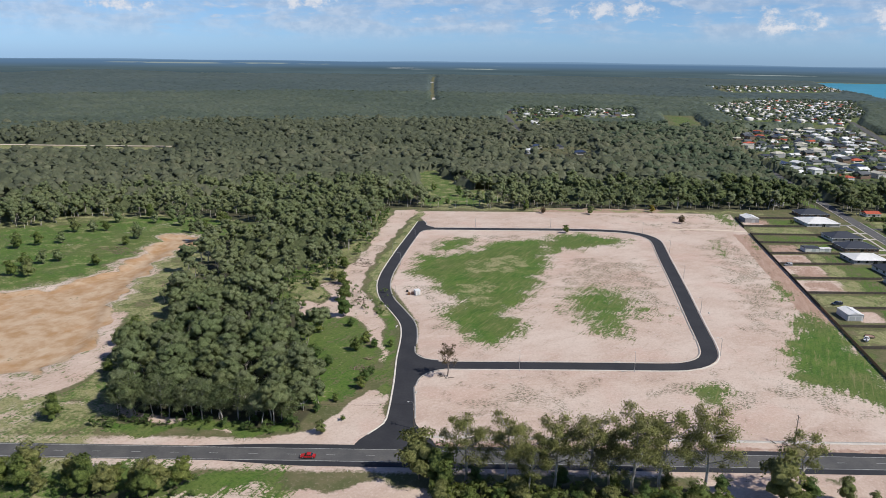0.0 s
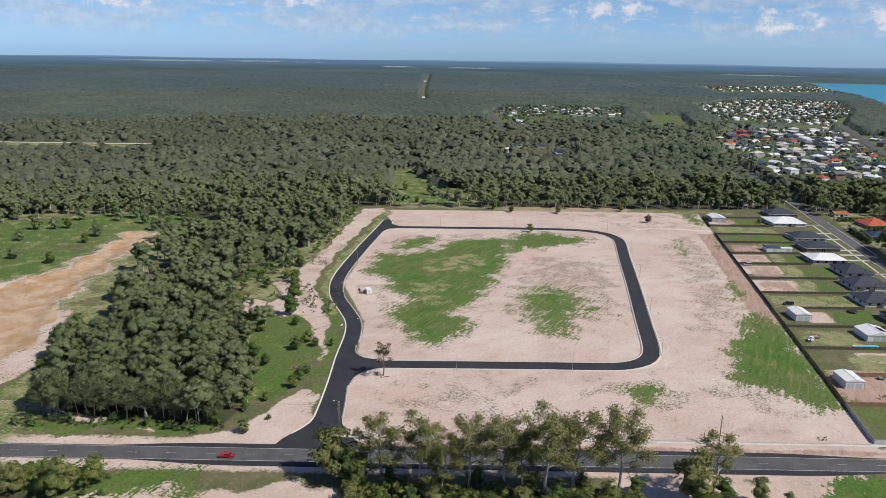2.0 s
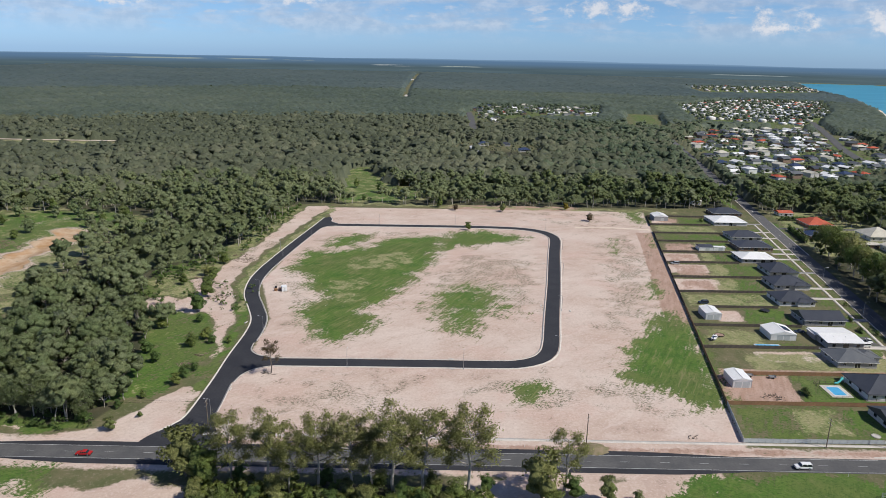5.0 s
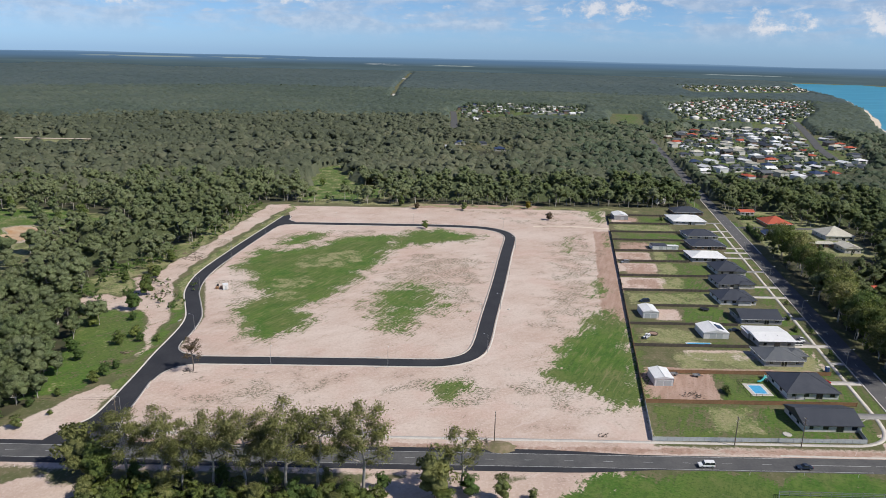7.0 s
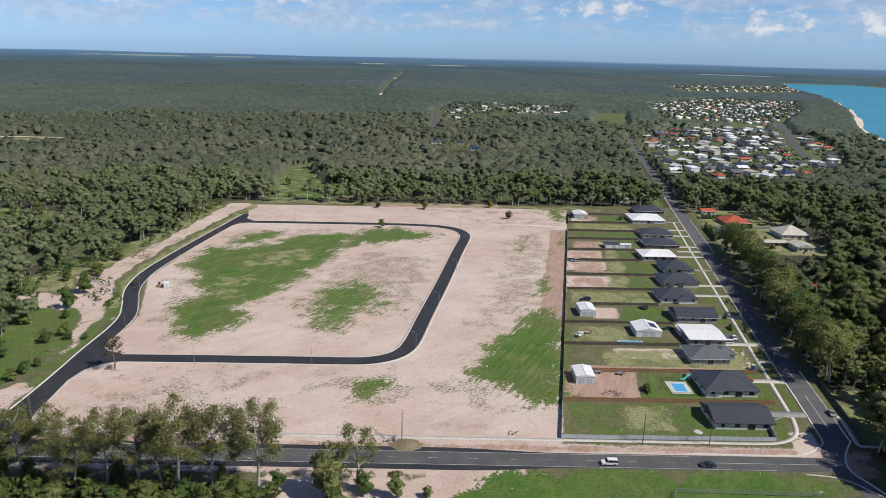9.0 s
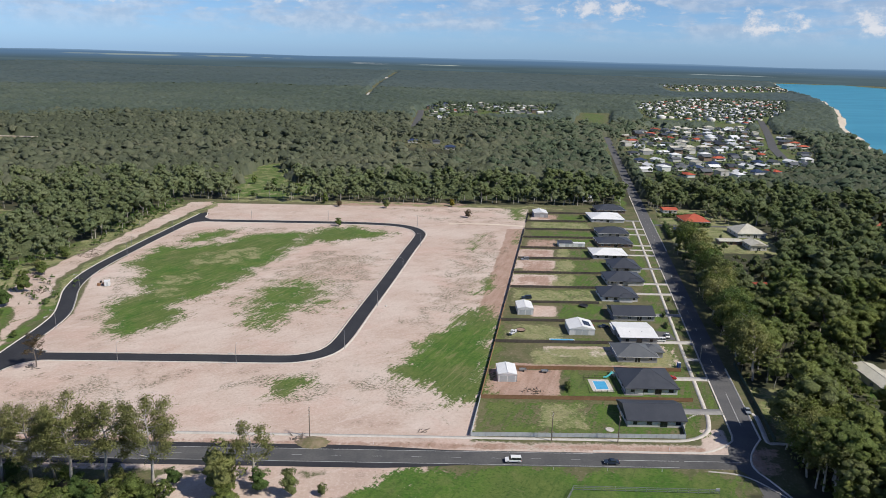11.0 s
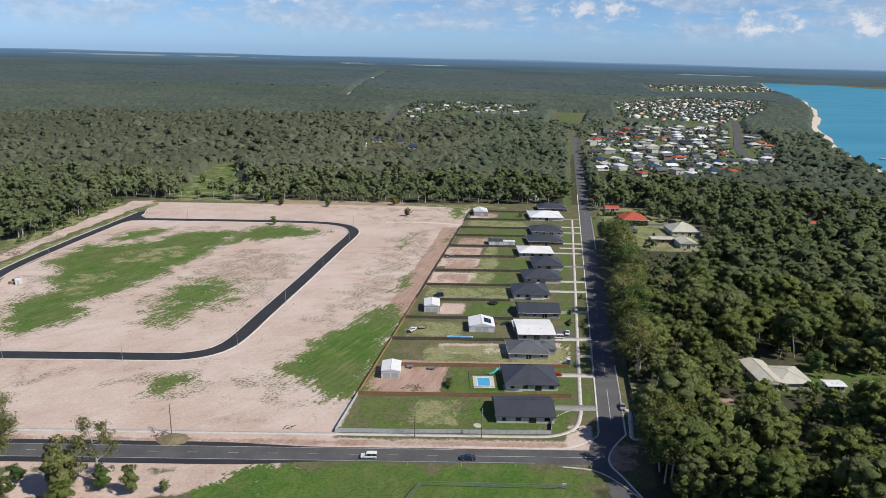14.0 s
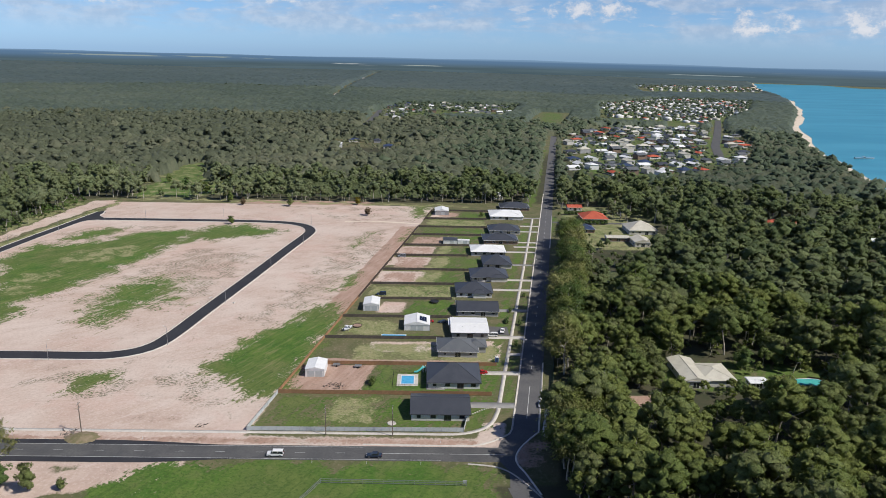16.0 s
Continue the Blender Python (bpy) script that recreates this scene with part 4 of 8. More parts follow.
tagged(ribbon("footpath", spline([lot(94.0, 17.5), lot(95.6, 15.5), lot(95.4, 6), lot(95.2, -1.6), lot(97.5, -2.4), lot(106, -2.8)], 1.5), 0.8, -0.8, 0.075, CONCRETE, thick=0.075), "pale concrete footpath beside a green fence", "footpath", kind="structure")
kerb(spline([on_road(70, -5.4), on_road(79, -7.2), on_road(84.5, -13), on_road(90.5, -24), on_road(97, -42)], 2.0))

# rounded corners where the loop meets the entry street
for corner in ([(-8.9, 227.5), (-8.0, 234), (-4.5, 239.5), (1.0, 242.6), (1.0, 245), (-13.5, 245), (-13.5, 227.5)], [(-2.0, 251.3), (-7.5, 252.6), (-11.5, 257), (-12.7, 264), (-16, 264), (-15, 247), (-2, 247.5)], [(-19.0, 472.2), (-25.0, 469.8), (-28.2, 463), (-32, 463), (-31, 475), (-19, 475.5)], [(-29.0, 500), (-26.2, 492), (-25.5, 486), (-19.5, 479.6), (-19.5, 476), (-31, 476), (-31, 500)]):
    bm = bmesh.new()
    bm.faces.new([bm.verts.new((*c, 0.070)) for c in corner])
    tagged(part("road", bm, ASPHALT_NEW), "new black asphalt of a rounded street corner", "road", kind="structure")

# painted lines
bm = bmesh.new()
M_ROAD = pose(ROAD_C[0], ROAD_C[1], 0, 0, 0, ROAD_ANGLE)
for s in np.arange(-500, 40, 12.0):
    box(bm, s - 1.5 + 3.6, s + 1.5 + 3.6, -0.045, 0.045, 0.05, 0.062)
for a, b in ((44, 63), (64.6, 82)):
    box(bm, a, b, -0.08, 0.08, 0.05, 0.062)
for a, b, o in ((-500, 38, 3.35), (-500, 62, -3.45)):
    box(bm, a, b, o - 0.06, o + 0.06, 0.052, 0.064)
bmesh.ops.transform(bm, matrix=M_ROAD, verts=bm.verts)
tagged(part("road_marking", bm, LINE), "white centre dashes and edge lines on asphalt", "road marking", kind="structure")
bm = bmesh.new()
for v in np.arange(48, 420, 11.6):
    p, q = lot(88.9, v), lot(88.9, v + 2.9)
    d = (q - p) / np.linalg.norm(q - p)
    m = np.array([-d[1], d[0]]) * 0.08
    bm.faces.new([bm.verts.new((*c, 0.055)) for c in (p + m, p - m, q - m, q + m)])
p, q = lot(88.9, 9), lot(88.9, 33)
m = np.array([-EV[1], EV[0]]) * 0.09
bm.faces.new([bm.verts.new((*c, 0.055)) for c in (p + m, p - m, q - m, q + m)])
tagged(part("road_marking", bm, LINE), "white centre dashes along the side street", "road marking", kind="structure")

# footpaths and driveways
front_path = np.concatenate([np.array([lot(u, -2.0) for u in np.arange(-172, 60, 6.0)]), spline([lot(60, -2.0), lot(68, -1.6), lot(74, 1.0), lot(77.5, 6), lot(78.8, 14)], 1.5)[1:], np.array([lot(78.8, v) for v in np.arange(20, 316, 6.0)])])
tagged(ribbon("footpath", front_path, 0.75, -0.75, 0.075, CONCRETE, thick=0.075), "pale concrete footpath along the verge", "footpath", kind="structure")
for v, u0, w, m in ((18, 69, 2.0, CONCRETE_GREY), (44, 70, 1.6, CONCRETE), (80, 69, 1.8, CONCRETE), (113.5, 69, 1.8, CONCRETE_GREY), (144.5, 65, 1.6, CONCRETE), (161.5, 70, 1.6, CONCRETE), (190.5, 70, 1.6, CONCRETE_GREY), (219, 66, 1.6, CONCRETE), (231.5, 70, 1.5, CONCRETE), (243, 70, 1.5, CONCRETE), (272.5, 71, 1.4, CONCRETE), (289.5, 71, 1.4, CONCRETE), (315.5, 70, 1.6, CONCRETE_GREY), (62, 79, 1.2, CONCRETE)):
    dl = np.array([lot(u, v) for u in np.linspace(u0, 84.6, 6)])
    tagged(ribbon("driveway", dl, w, -w, 0.088, m, thick=0.088), "concrete driveway crossing the grass verge", "driveway", kind="structure")
side = np.array([lot(u, 303.5) for u in (92, 110, 130, 145, 165)])
tagged(ribbon("road", side, 2.6, -2.6, 0.05, ASPHALT_MID), "narrow asphalt lane between gardens", "road", kind="structure")
town_road = np.array([(74.0, 1120.0), (70, 1250), (66, 1390), (60, 1520)])
tagged(ribbon("road", town_road, 6, -6, 0.4, ASPHALT_OLD), "far asphalt road through the woods", "road", kind="structure")
TOWN_ST = np.array([(560.0, 900.0), (594, 1015), (640, 1140), (690, 1280), (760, 1480)])
tagged(ribbon("road", TOWN_ST, 6, -6, 0.4, ASPHALT_OLD), "asphalt street through the seaside town", "road", kind="structure")

# ---------------------------------------------------------------- trees: templates as arrays
def leaf_cards(rng, centres, normals, shade, size, slim=0.55):
    """Diamond-shaped sprays of leaves at the given places, facing roughly along the normals and shaded as part of a rounded mass."""
    n = len(centres)
    nrm, shade = unit(normals), unit(shade)
    nrm = np.where((nrm * shade).sum(1)[:, None] < 0, -nrm, nrm)
    a = unit(np.cross(nrm, rng.normal(size=(n, 3))))
    b = np.cross(nrm, a)
    s = size * rng.uniform(0.6, 1.35, (n, 1))
    k = rng.uniform(0.25, 0.75, (n, 1))
    bend = nrm * s * rng.uniform(-0.25, 0.1, (n, 1))
    v = np.stack([centres - a * s, centres - b * s * slim + a * s * (k - 0.5) + bend, centres + a * s, centres + b * s * slim + a * s * (k - 0.5) + bend], 1)
    return v.reshape(-1, 3), np.arange(4 * n).reshape(-1, 4), np.repeat(shade, 4, 0)


def tube_arrays(path, radii, sides=4):
    """A tapered limb as arrays."""
    path = np.array(path, float)
    d = unit(np.gradient(path, axis=0))
    a = unit(np.cross(d, (0.31, 0.87, 0.13)))
    b = np.cross(d, a)
    ang = np.arange(sides) * 2 * math.pi / sides
    r = np.array(radii)[:, None, None]
    o = np.cos(ang)[None, :, None] * a[:, None, :] + np.sin(ang)[None, :, None] * b[:, None, :]
    v = path[:, None, :] + r * o
    q = [(i * sides + k, i * sides + (k + 1) % sides, (i + 1) * sides + (k + 1) % sides, (i + 1) * sides + k) for i in range(len(path) - 1) for k in range(sides)]
    return v.reshape(-1, 3), np.array(q), o.reshape(-1, 3)


def merge(pieces):
    vs, qs, ns, o = [], [], [], 0
    for v, q, m in pieces:
        vs.append(v)
        qs.append(q + o)
        ns.append(m)
        o += len(v)
    return np.concatenate(vs), np.concatenate(qs), np.concatenate(ns)


def crown_template(seed, height, radius, base, lobes, cards, size, flat=0.8, limbs=4, slim=0.55, sides=4, reach=1.0, stout=1.0):
    """A tree: foliage in uneven lobes on a forked trunk. Returns leaf arrays and wood arrays."""
    rng = np.random.default_rng(seed)
    ang = rng.uniform(0, 2 * math.pi, lobes)
    rad = radius * np.sqrt(rng.uniform(0.05, 1, lobes)) * 0.72
    hz = height * (base + (1 - base) * rng.uniform(0.18, 0.84, lobes))
    rad *= np.clip(1.25 - np.abs((hz / height - base) / (1 - base) - 0.5), 0.5, 1.1)
    c = np.stack([rad * np.cos(ang), rad * np.sin(ang), hz], 1)
    c[0] = (0, 0, height * 0.9)
    lr = radius * rng.uniform(0.30, 0.52, lobes)
    pick = rng.integers(0, lobes, cards)
    d = rng.normal(size=(cards, 3))
    d /= np.linalg.norm(d, axis=1)[:, None]
    d[:, 2] = np.where(d[:, 2] < -0.25, -d[:, 2], d[:, 2])
    p = c[pick] + d * (lr[pick] * rng.uniform(0.55, 1.05, cards))[:, None] * np.array([1, 1, flat])
    nrm = d * 0.9 + rng.normal(size=(cards, 3)) * 0.55 + np.array([0, 0, 0.35])
    out = (p - np.array([0, 0, height * (base + 0.25)])) / np.array([radius, radius, height * (1 - base) * 0.6])
    shade = d * 0.75 + out * 0.55 + rng.normal(size=(cards, 3)) * 0.22 + np.array([0, 0, 0.3])
    leaves = leaf_cards(rng, p, nrm, shade, size, slim)
    wood = []
    if limbs:
        lean = rng.normal(size=2) * height * 0.035
        fork = np.array([lean[0], lean[1], height * (base + 0.06)])
        tr = height * 0.014 * stout
        wood.append(tube_arrays([(0, 0, -0.2), fork * np.array([0.4, 0.4, 0.5]), fork], (tr * 1.25, tr, tr * 0.8), sides))
        for i in range(min(limbs, lobes)):
            e = fork + (c[i] - fork) * reach
            mid = fork + (e - fork) * 0.5 + np.array([0, 0, -0.04 * height])
            wood.append(tube_arrays([fork, mid, e], (tr * 0.62, tr * 0.42, tr * 0.14), sides))
    return leaves, (merge(wood) if wood else None)


def lump_template(seed, height, radius, lumps, seg, rings, foot):
    """The inner mass of a crown: uneven leafy lumps, round below as well, at several heights."""
    rng = np.random.default_rng(seed)
    pieces = []
    for i in range(lumps):
        a, f = i * 2.4 + rng.uniform(-0.5, 0.5), (i + 0.5) / lumps
        r = radius * rng.uniform(0.42, 0.6)
        zr = min(r * rng.uniform(0.7, 0.95), height * (1 - foot) * 0.5)
        zc = height * foot + zr * 0.9 + f * max(0.0, height * (1 - foot) - 1.9 * zr)
        d = (radius - r) * (0.35 + 0.65 * math.sin(math.pi * (0.2 + 0.7 * f)))
        V, N = [], []
        for k in range(rings + 1):
            t = radians(-55 + 143 * k / rings)
            for j in range(seg):
                b = 2 * math.pi * (j + 0.5 * (k % 2)) / seg
                w = 1 + rng.uniform(-0.2, 0.2)
                n = np.array([math.cos(t) * math.cos(b), math.cos(t) * math.sin(b), math.sin(t)])
                V.append((d * math.cos(a) + r * w * n[0], d * math.sin(a) + r * w * n[1], zc + zr * w * n[2]))
                N.append(n + np.array([0, 0, 0.3]) + rng.normal(size=3) * 0.2)
        q = [(k * seg + j, k * seg + (j + 1) % seg, (k + 1) * seg + (j + 1) % seg, (k + 1) * seg + j) for k in range(rings) for j in range(seg)]
        pieces.append((np.array(V), np.array(q), np.array(N)))
    return pieces


def clump_template(seed, height, radius, lumps, seg, rings, cards, size, limbs=0, foot=0.25, core=0.86, reach=1.0, stout=1.0):
    """Leafy lumps with loose sprays of leaves round them, on a trunk."""
    pieces = lump_template(seed, height * (0.6 + 0.4 * core), radius * core, lumps, seg, rings, foot)
    leaf, wood = crown_template(seed + 7, height, radius, max(foot, 0.12), max(6, lumps + 3), cards, size, limbs=limbs, slim=0.6, sides=4, reach=reach, stout=stout)
    return merge(pieces + [leaf]), wood


def billow_template(seed, height, radius, foot, lumps, seg, rings, cards, size, limbs=3, stout=1.0, lobe=0.40, sides=4, lift=0.15):
    """A tree with a billowing crown: leafy lobes spread over a rounded mass, sprays of leaves on each lobe, and a forked trunk."""
    rng = np.random.default_rng(seed)
    zr = height * (1 - foot) * 0.5
    zc = height - zr
    i = np.arange(lumps)
    dz = 1.0 - 1.45 * (i + 0.5) / lumps + rng.uniform(-0.12, 0.12, lumps)
    dz = np.clip(dz, -0.5, 1)
    da = i * 2.4 + rng.uniform(-0.5, 0.5, lumps)
    dh = np.sqrt(1 - dz * dz)
    d = np.stack([dh * np.cos(da), dh * np.sin(da), dz], 1)
    lr = radius * lobe * rng.uniform(0.72, 1.2, lumps)
    c = d * np.stack([radius - lr, radius - lr, zr - lr * 0.7], 1) * rng.uniform(0.78, 1.08, (lumps, 1)) + np.array([0, 0, zc])
    pieces = []
    for j in range(lumps):
        V, N = [], []
        for k in range(rings + 1):
            t = radians(-48 + 134 * k / rings)
            for m in range(seg):
                b = 2 * math.pi * (m + 0.5 * (k % 2)) / seg
                n = np.array([math.cos(t) * math.cos(b), math.cos(t) * math.sin(b), math.sin(t)])
                V.append(c[j] + n * lr[j] * (1 + rng.uniform(-0.32, 0.32)) * np.array([1, 1, 0.78]) * (0.92 if cards else 1.0))
                N.append(n + d[j] * 0.35 + np.array([0, 0, lift]) + rng.normal(size=3) * 0.34)
        q = [(k * seg + m, k * seg + (m + 1) % seg, (k + 1) * seg + (m + 1) % seg, (k + 1) * seg + m) for k in range(rings) for m in range(seg)]
        pieces.append((np.array(V), np.array(q), np.array(N)))
    if cards:
        who = np.repeat(i, cards)
        e = rng.normal(size=(len(who), 3))
        e[:, 2] = np.where(e[:, 2] < -0.3, -e[:, 2], e[:, 2])
        e = unit(e)
        p = c[who] + e * (lr[who] * rng.uniform(0.82, 1.16, len(who)))[:, None] * np.array([1, 1, 0.8])
        nrm = e + rng.normal(size=e.shape) * 0.5
        shade = e * 0.7 + d[who] * 0.45 + rng.normal(size=e.shape) * 0.42 + np.array([0, 0, lift])
        pieces.append(leaf_cards(rng, p, nrm, shade, size, 0.62))
    wood = []
    if limbs:
        tk = height * 0.013 * stout
        fork = np.array([*(rng.normal(size=2) * height * 0.03), height * (foot + 0.10)])
        wood.append(tube_arrays([(0, 0, -0.2), fork * np.array([0.4, 0.4, 0.5]), fork], (tk * 1.2, tk, tk * 0.8), sides))
        for j in rng.choice(lumps, min(limbs, lumps), replace=False):
            e = c[j] + d[j] * lr[j] * 0.9
            wood.append(tube_arrays([fork, fork + (e - fork) * 0.5 + np.array([0, 0, -0.04 * height]), e], (tk * 0.6, tk * 0.4, tk * 0.15), sides))
    return merge(pieces), (merge(wood) if wood else None)


def gum_template(seed, height, spread, clump, leaves_per, leaf, limbs=10):
    """A tall open gum: trunk, rising limbs, branches and a loose clump of leaves at each end."""
    rng = np.random.default_rng(seed)
    wood, tips = [], []
    tr = height * 0.0155
    top = np.array([*(rng.normal(size=2) * height * 0.05), height * 0.80])
    path = [np.zeros(3) + (0, 0, -0.3)]
    for f in (0.2, 0.4, 0.6, 0.8, 1.0):
        path.append(top * f + np.array([*rng.normal(size=2) * height * 0.012, 0]))
    path = np.array(path)
    wood.append(tube_arrays(path, tr * np.array([1.25, 1.0, 0.85, 0.65, 0.42, 0.2]), 7))
    for i in range(limbs):
        f = 0.40 + 0.58 * (i / (limbs - 1))
        seg = min(4, int(f * 5))
        o = path[seg] + (path[seg + 1] - path[seg]) * (f * 5 - seg)
        a = i * 2.4 + rng.uniform(-0.5, 0.5)
        ln = spread * rng.uniform(0.6, 1.0) * (1.0 - 0.45 * abs(f - 0.55) / 0.45)
        e = o + np.array([math.cos(a) * ln, math.sin(a) * ln, ln * rng.uniform(0.45, 0.95)])
        e[2] = min(e[2], height * 0.98)
        m = (o + e) / 2 + np.array([0, 0, -0.10 * ln])
        wood.append(tube_arrays([o, m, e], (tr * 0.52, tr * 0.36, tr * 0.15), 5))
        for j in range(4):
            g = rng.uniform(0.35, 1.0)
            s = (m + (e - m) * (g * 2 - 1)) if g > 0.5 else (o + (m - o) * g * 2)
            dv = rng.normal(size=3) * np.array([1, 1, 0.45]) + np.array([math.cos(a), math.sin(a), 0.55]) * 0.9
            q = s + dv / np.linalg.norm(dv) * ln * rng.uniform(0.22, 0.42)
            q[2] = min(q[2], height)
            wood.append(tube_arrays([s, (s + q) / 2 + (0, 0, 0.1), q], (tr * 0.20, tr * 0.14, tr * 0.06), 4))
            tips.append(q)
            if rng.random() < 0.6:
                tips.append(s + (q - s) * 0.55 + rng.normal(size=3) * 0.5)
        tips.append(e)
    tips.append(top + (0, 0, height * 0.07))
    tips = np.array(tips)
    n = leaves_per * len(tips)
    pick = np.repeat(np.arange(len(tips)), leaves_per)
    d = rng.normal(size=(n, 3))
    size = clump * rng.uniform(0.55, 1.25, len(tips))
    p = tips[pick] + d * size[pick][:, None] * np.array([0.62, 0.62, 0.42])
    nrm = d * 0.5 + rng.normal(size=(n, 3)) * 0.8 + np.array([0, 0, 0.5])
    shade = unit(d) * 0.6 + rng.normal(size=(n, 3)) * 0.3 + np.array([0, 0, 0.45]) + (p - np.array([0, 0, height * 0.5])) / spread * 0.4
    return leaf_cards(rng, p, nrm, shade, leaf, 0.42), merge(wood)


def leaf_mesh(name, arrays, material, tint):
    v, q, m = arrays
    return array_mesh(name, v, q, [material], None, dict(tint=np.full(len(v), tint)), m)


def wood_mesh(name, arrays, material):
    v, q, m = arrays
    me = array_mesh(name, v, q, [material], None, None, m)
    me.polygons.foreach_set("use_smooth", [True] * len(me.polygons))
    return me


def sized(t, s):
    """A template made larger or smaller."""
    return tuple((a[0] * s, a[1], a[2]) for a in t)


def tree_thing(name, template, leaf_mat, bark, tint, m, label, category="tree", group=""):
    """A single tree: its trunk with limbs, and the crown as a part."""
    t = thing(name, m, label, category, group)
    trunk = new("trunk", wood_mesh("trunk", template[1], bark))
    trunk.parent = t
    crown = new("crown", leaf_mesh("crown", template[0], leaf_mat, tint))
    crown.parent = t
    return t


def scatter(name, templates, x, y, z, scale, tint, leaf_mat, bark, label, seed=0, squash=None):
    """Many trees joined into one object."""
    rng = np.random.default_rng(seed)
    pick = rng.integers(0, len(templates), len(x))
    rot = rng.uniform(0, 2 * math.pi, len(x))
    V, Q, MI, T, N, base = [], [], [], [], [], 0
    tall = np.ones(len(x)) if squash is None else squash
    for k, (leaf, wood) in enumerate(templates):
        j = np.where(pick == k)[0]
        if not len(j):
            continue
        c, s = np.cos(rot[j])[:, None], np.sin(rot[j])[:, None]
        for arrays, mi in ((leaf, 0), (wood, 1)):
            if arrays is None:
                continue
            v, q, m = arrays
            N.append(np.stack([m[None, :, 0] * c - m[None, :, 1] * s, m[None, :, 0] * s + m[None, :, 1] * c, np.repeat(m[None, :, 2], len(j), 0)], 2).reshape(-1, 3))
            vx = (v[None, :, 0] * c - v[None, :, 1] * s) * scale[j][:, None] + x[j][:, None]
            vy = (v[None, :, 0] * s + v[None, :, 1] * c) * scale[j][:, None] + y[j][:, None]
            vz = v[None, :, 2] * (scale * tall)[j][:, None] + z[j][:, None]
            V.append(np.stack([vx, vy, vz], 2).reshape(-1, 3))
            Q.append((q[None] + (np.arange(len(j)) * len(v))[:, None, None]).reshape(-1, 4) + base)
            MI.append(np.full(len(j) * len(q), mi))
            T.append(np.repeat(tint[j], len(v)))
            base += len(j) * len(v)
    ob = new(name, array_mesh(name, np.concatenate(V), np.concatenate(Q), [leaf_mat, bark], np.concatenate(MI), dict(tint=np.concatenate(T)), np.concatenate(N)))
    return tagged(ob, label, "woods", kind="stuff")


# ---------------------------------------------------------------- where the woods stand
TOWN = ([340, 715, 430, 715, 560, 815, 622, 950, 695, 1190, 640, 1300, 480, 1260, 385, 1075], [50, 1430, 110, 1290, 180, 1490, 330, 1490, 365, 1700, 360, 1750, 90, 1740], [520, 1480, 700, 1380, 900, 1700, 1110, 2200, 900, 2300, 600, 1900], [950, 2850, 1500, 2950, 1660, 3600, 1040, 3400], [40, 880, 150, 860, 160, 960, 60, 980])
GARDENS = [(102, 136, 306, 362), (104, 168, 292, 310), (138, 172, 228, 296), (112, 142, 262, 292), (141, 168, 31, 57), (168, 210, 31, 46), (121, 134, 16, 27), (96, 106, -4, 32), (134, 150, 206, 226), (250, 292, 294, 312), (126, 142, 148, 162)]


def plan_uv(x, y):
    det = EU[0] * EV[1] - EU[1] * EV[0]
    dx, dy = x - CORNER[0], y - CORNER[1]
    return (dx * EV[1] - dy * EV[0]) / det, (dy * EU[0] - dx * EU[1]) / det


def wooded(x, y):
    """How thickly trees stand, from 0 to 1."""
    u, v = plan_uv(x, y)
    w = np.ones_like(x)
    ox, oy = x, y
    x, y = x + 5 * np.sin(y * 0.11 + 1.3 * np.sin(x * 0.05)) + 3 * np.sin(y * 0.29 + x * 0.13), y + 5 * np.sin(x * 0.10 + y * 0.03) + 3 * np.sin(x * 0.27 - y * 0.11)
    w[inside(ox, oy, SITE) > -9] = 0
    w[inside(x, y, VERGE_OPEN) > 0] = 0
    w[(x < -40) & (y < 197 + (x + 45) * 0.045)] = 0
    w[(inside(x, y, LEFT_OPEN) > 0) | (inside(x, y, PIT) > -6)] = 0
    w[inside(x, y, CLEARING) > 0] = 0
    w[inside(x, y, NORTH_LAWN) > 0] = 0
    w[inside(x, y, [-820, 800, -560, 826, -380, 862, -390, 900, -820, 884]) > 0] *= 0.16
    x, y = ox, oy
    w[(u > -8) & (u < 98.5) & (v > -40) & (v < 366)] = 0
    w[(u > -60) & (u <= 98.5) & (v > -90) & (v < 0)] = 0
    w[(u > 76) & (u < 96) & (v < 900)] = 0
    w[(u > 79) & (u < 95) & (v < 760)] = 0
    w[y < 182 + (x - 165) * 0.045] *= (x > 262)[y < 182 + (x - 165) * 0.045]
    for a in GARDENS:
        w[(u > a[0]) & (u < a[1]) & (v > a[2]) & (v < a[3])] = 0
    for t in TOWN:
        w[inside(x, y, t) > 0] *= 0.50 if t is TOWN[0] else 0.8
        k = 1.09
        w[(inside(120 + (x - 120) * k, y * k, t) > 6) & (inside(x, y, t) < 0)] *= 0.12
    w[near_line(x, y, town_road) < 11] = 0
    w[near_line(x, y, TOWN_ST) < 13] = 0
    w[near_line(x, y, [(-119, 1900), (-165, 2500), (-235, 3500), (-300, 4500)]) < 9 + (y - 1900) * 0.004] = 0
    w[near_line(x, y, [(-740, 879), (-400, 898)]) < 8] = 0
    for k in (1.03, 1.06, 1.09):
        w[near_line(120 + (x - 120) * k, y * k, [(-740, 879), (-400, 898)]) < 14] = 0
    w[inside(x, y, [340, 1235, 400, 1235, 470, 1580, 410, 1580]) > -6] = 0
    w[x > coast(y) - 16] = 0
    w[(x > -140) & (x < -40) & (y > 900) & (y < 960)] *= 0.4
    return w


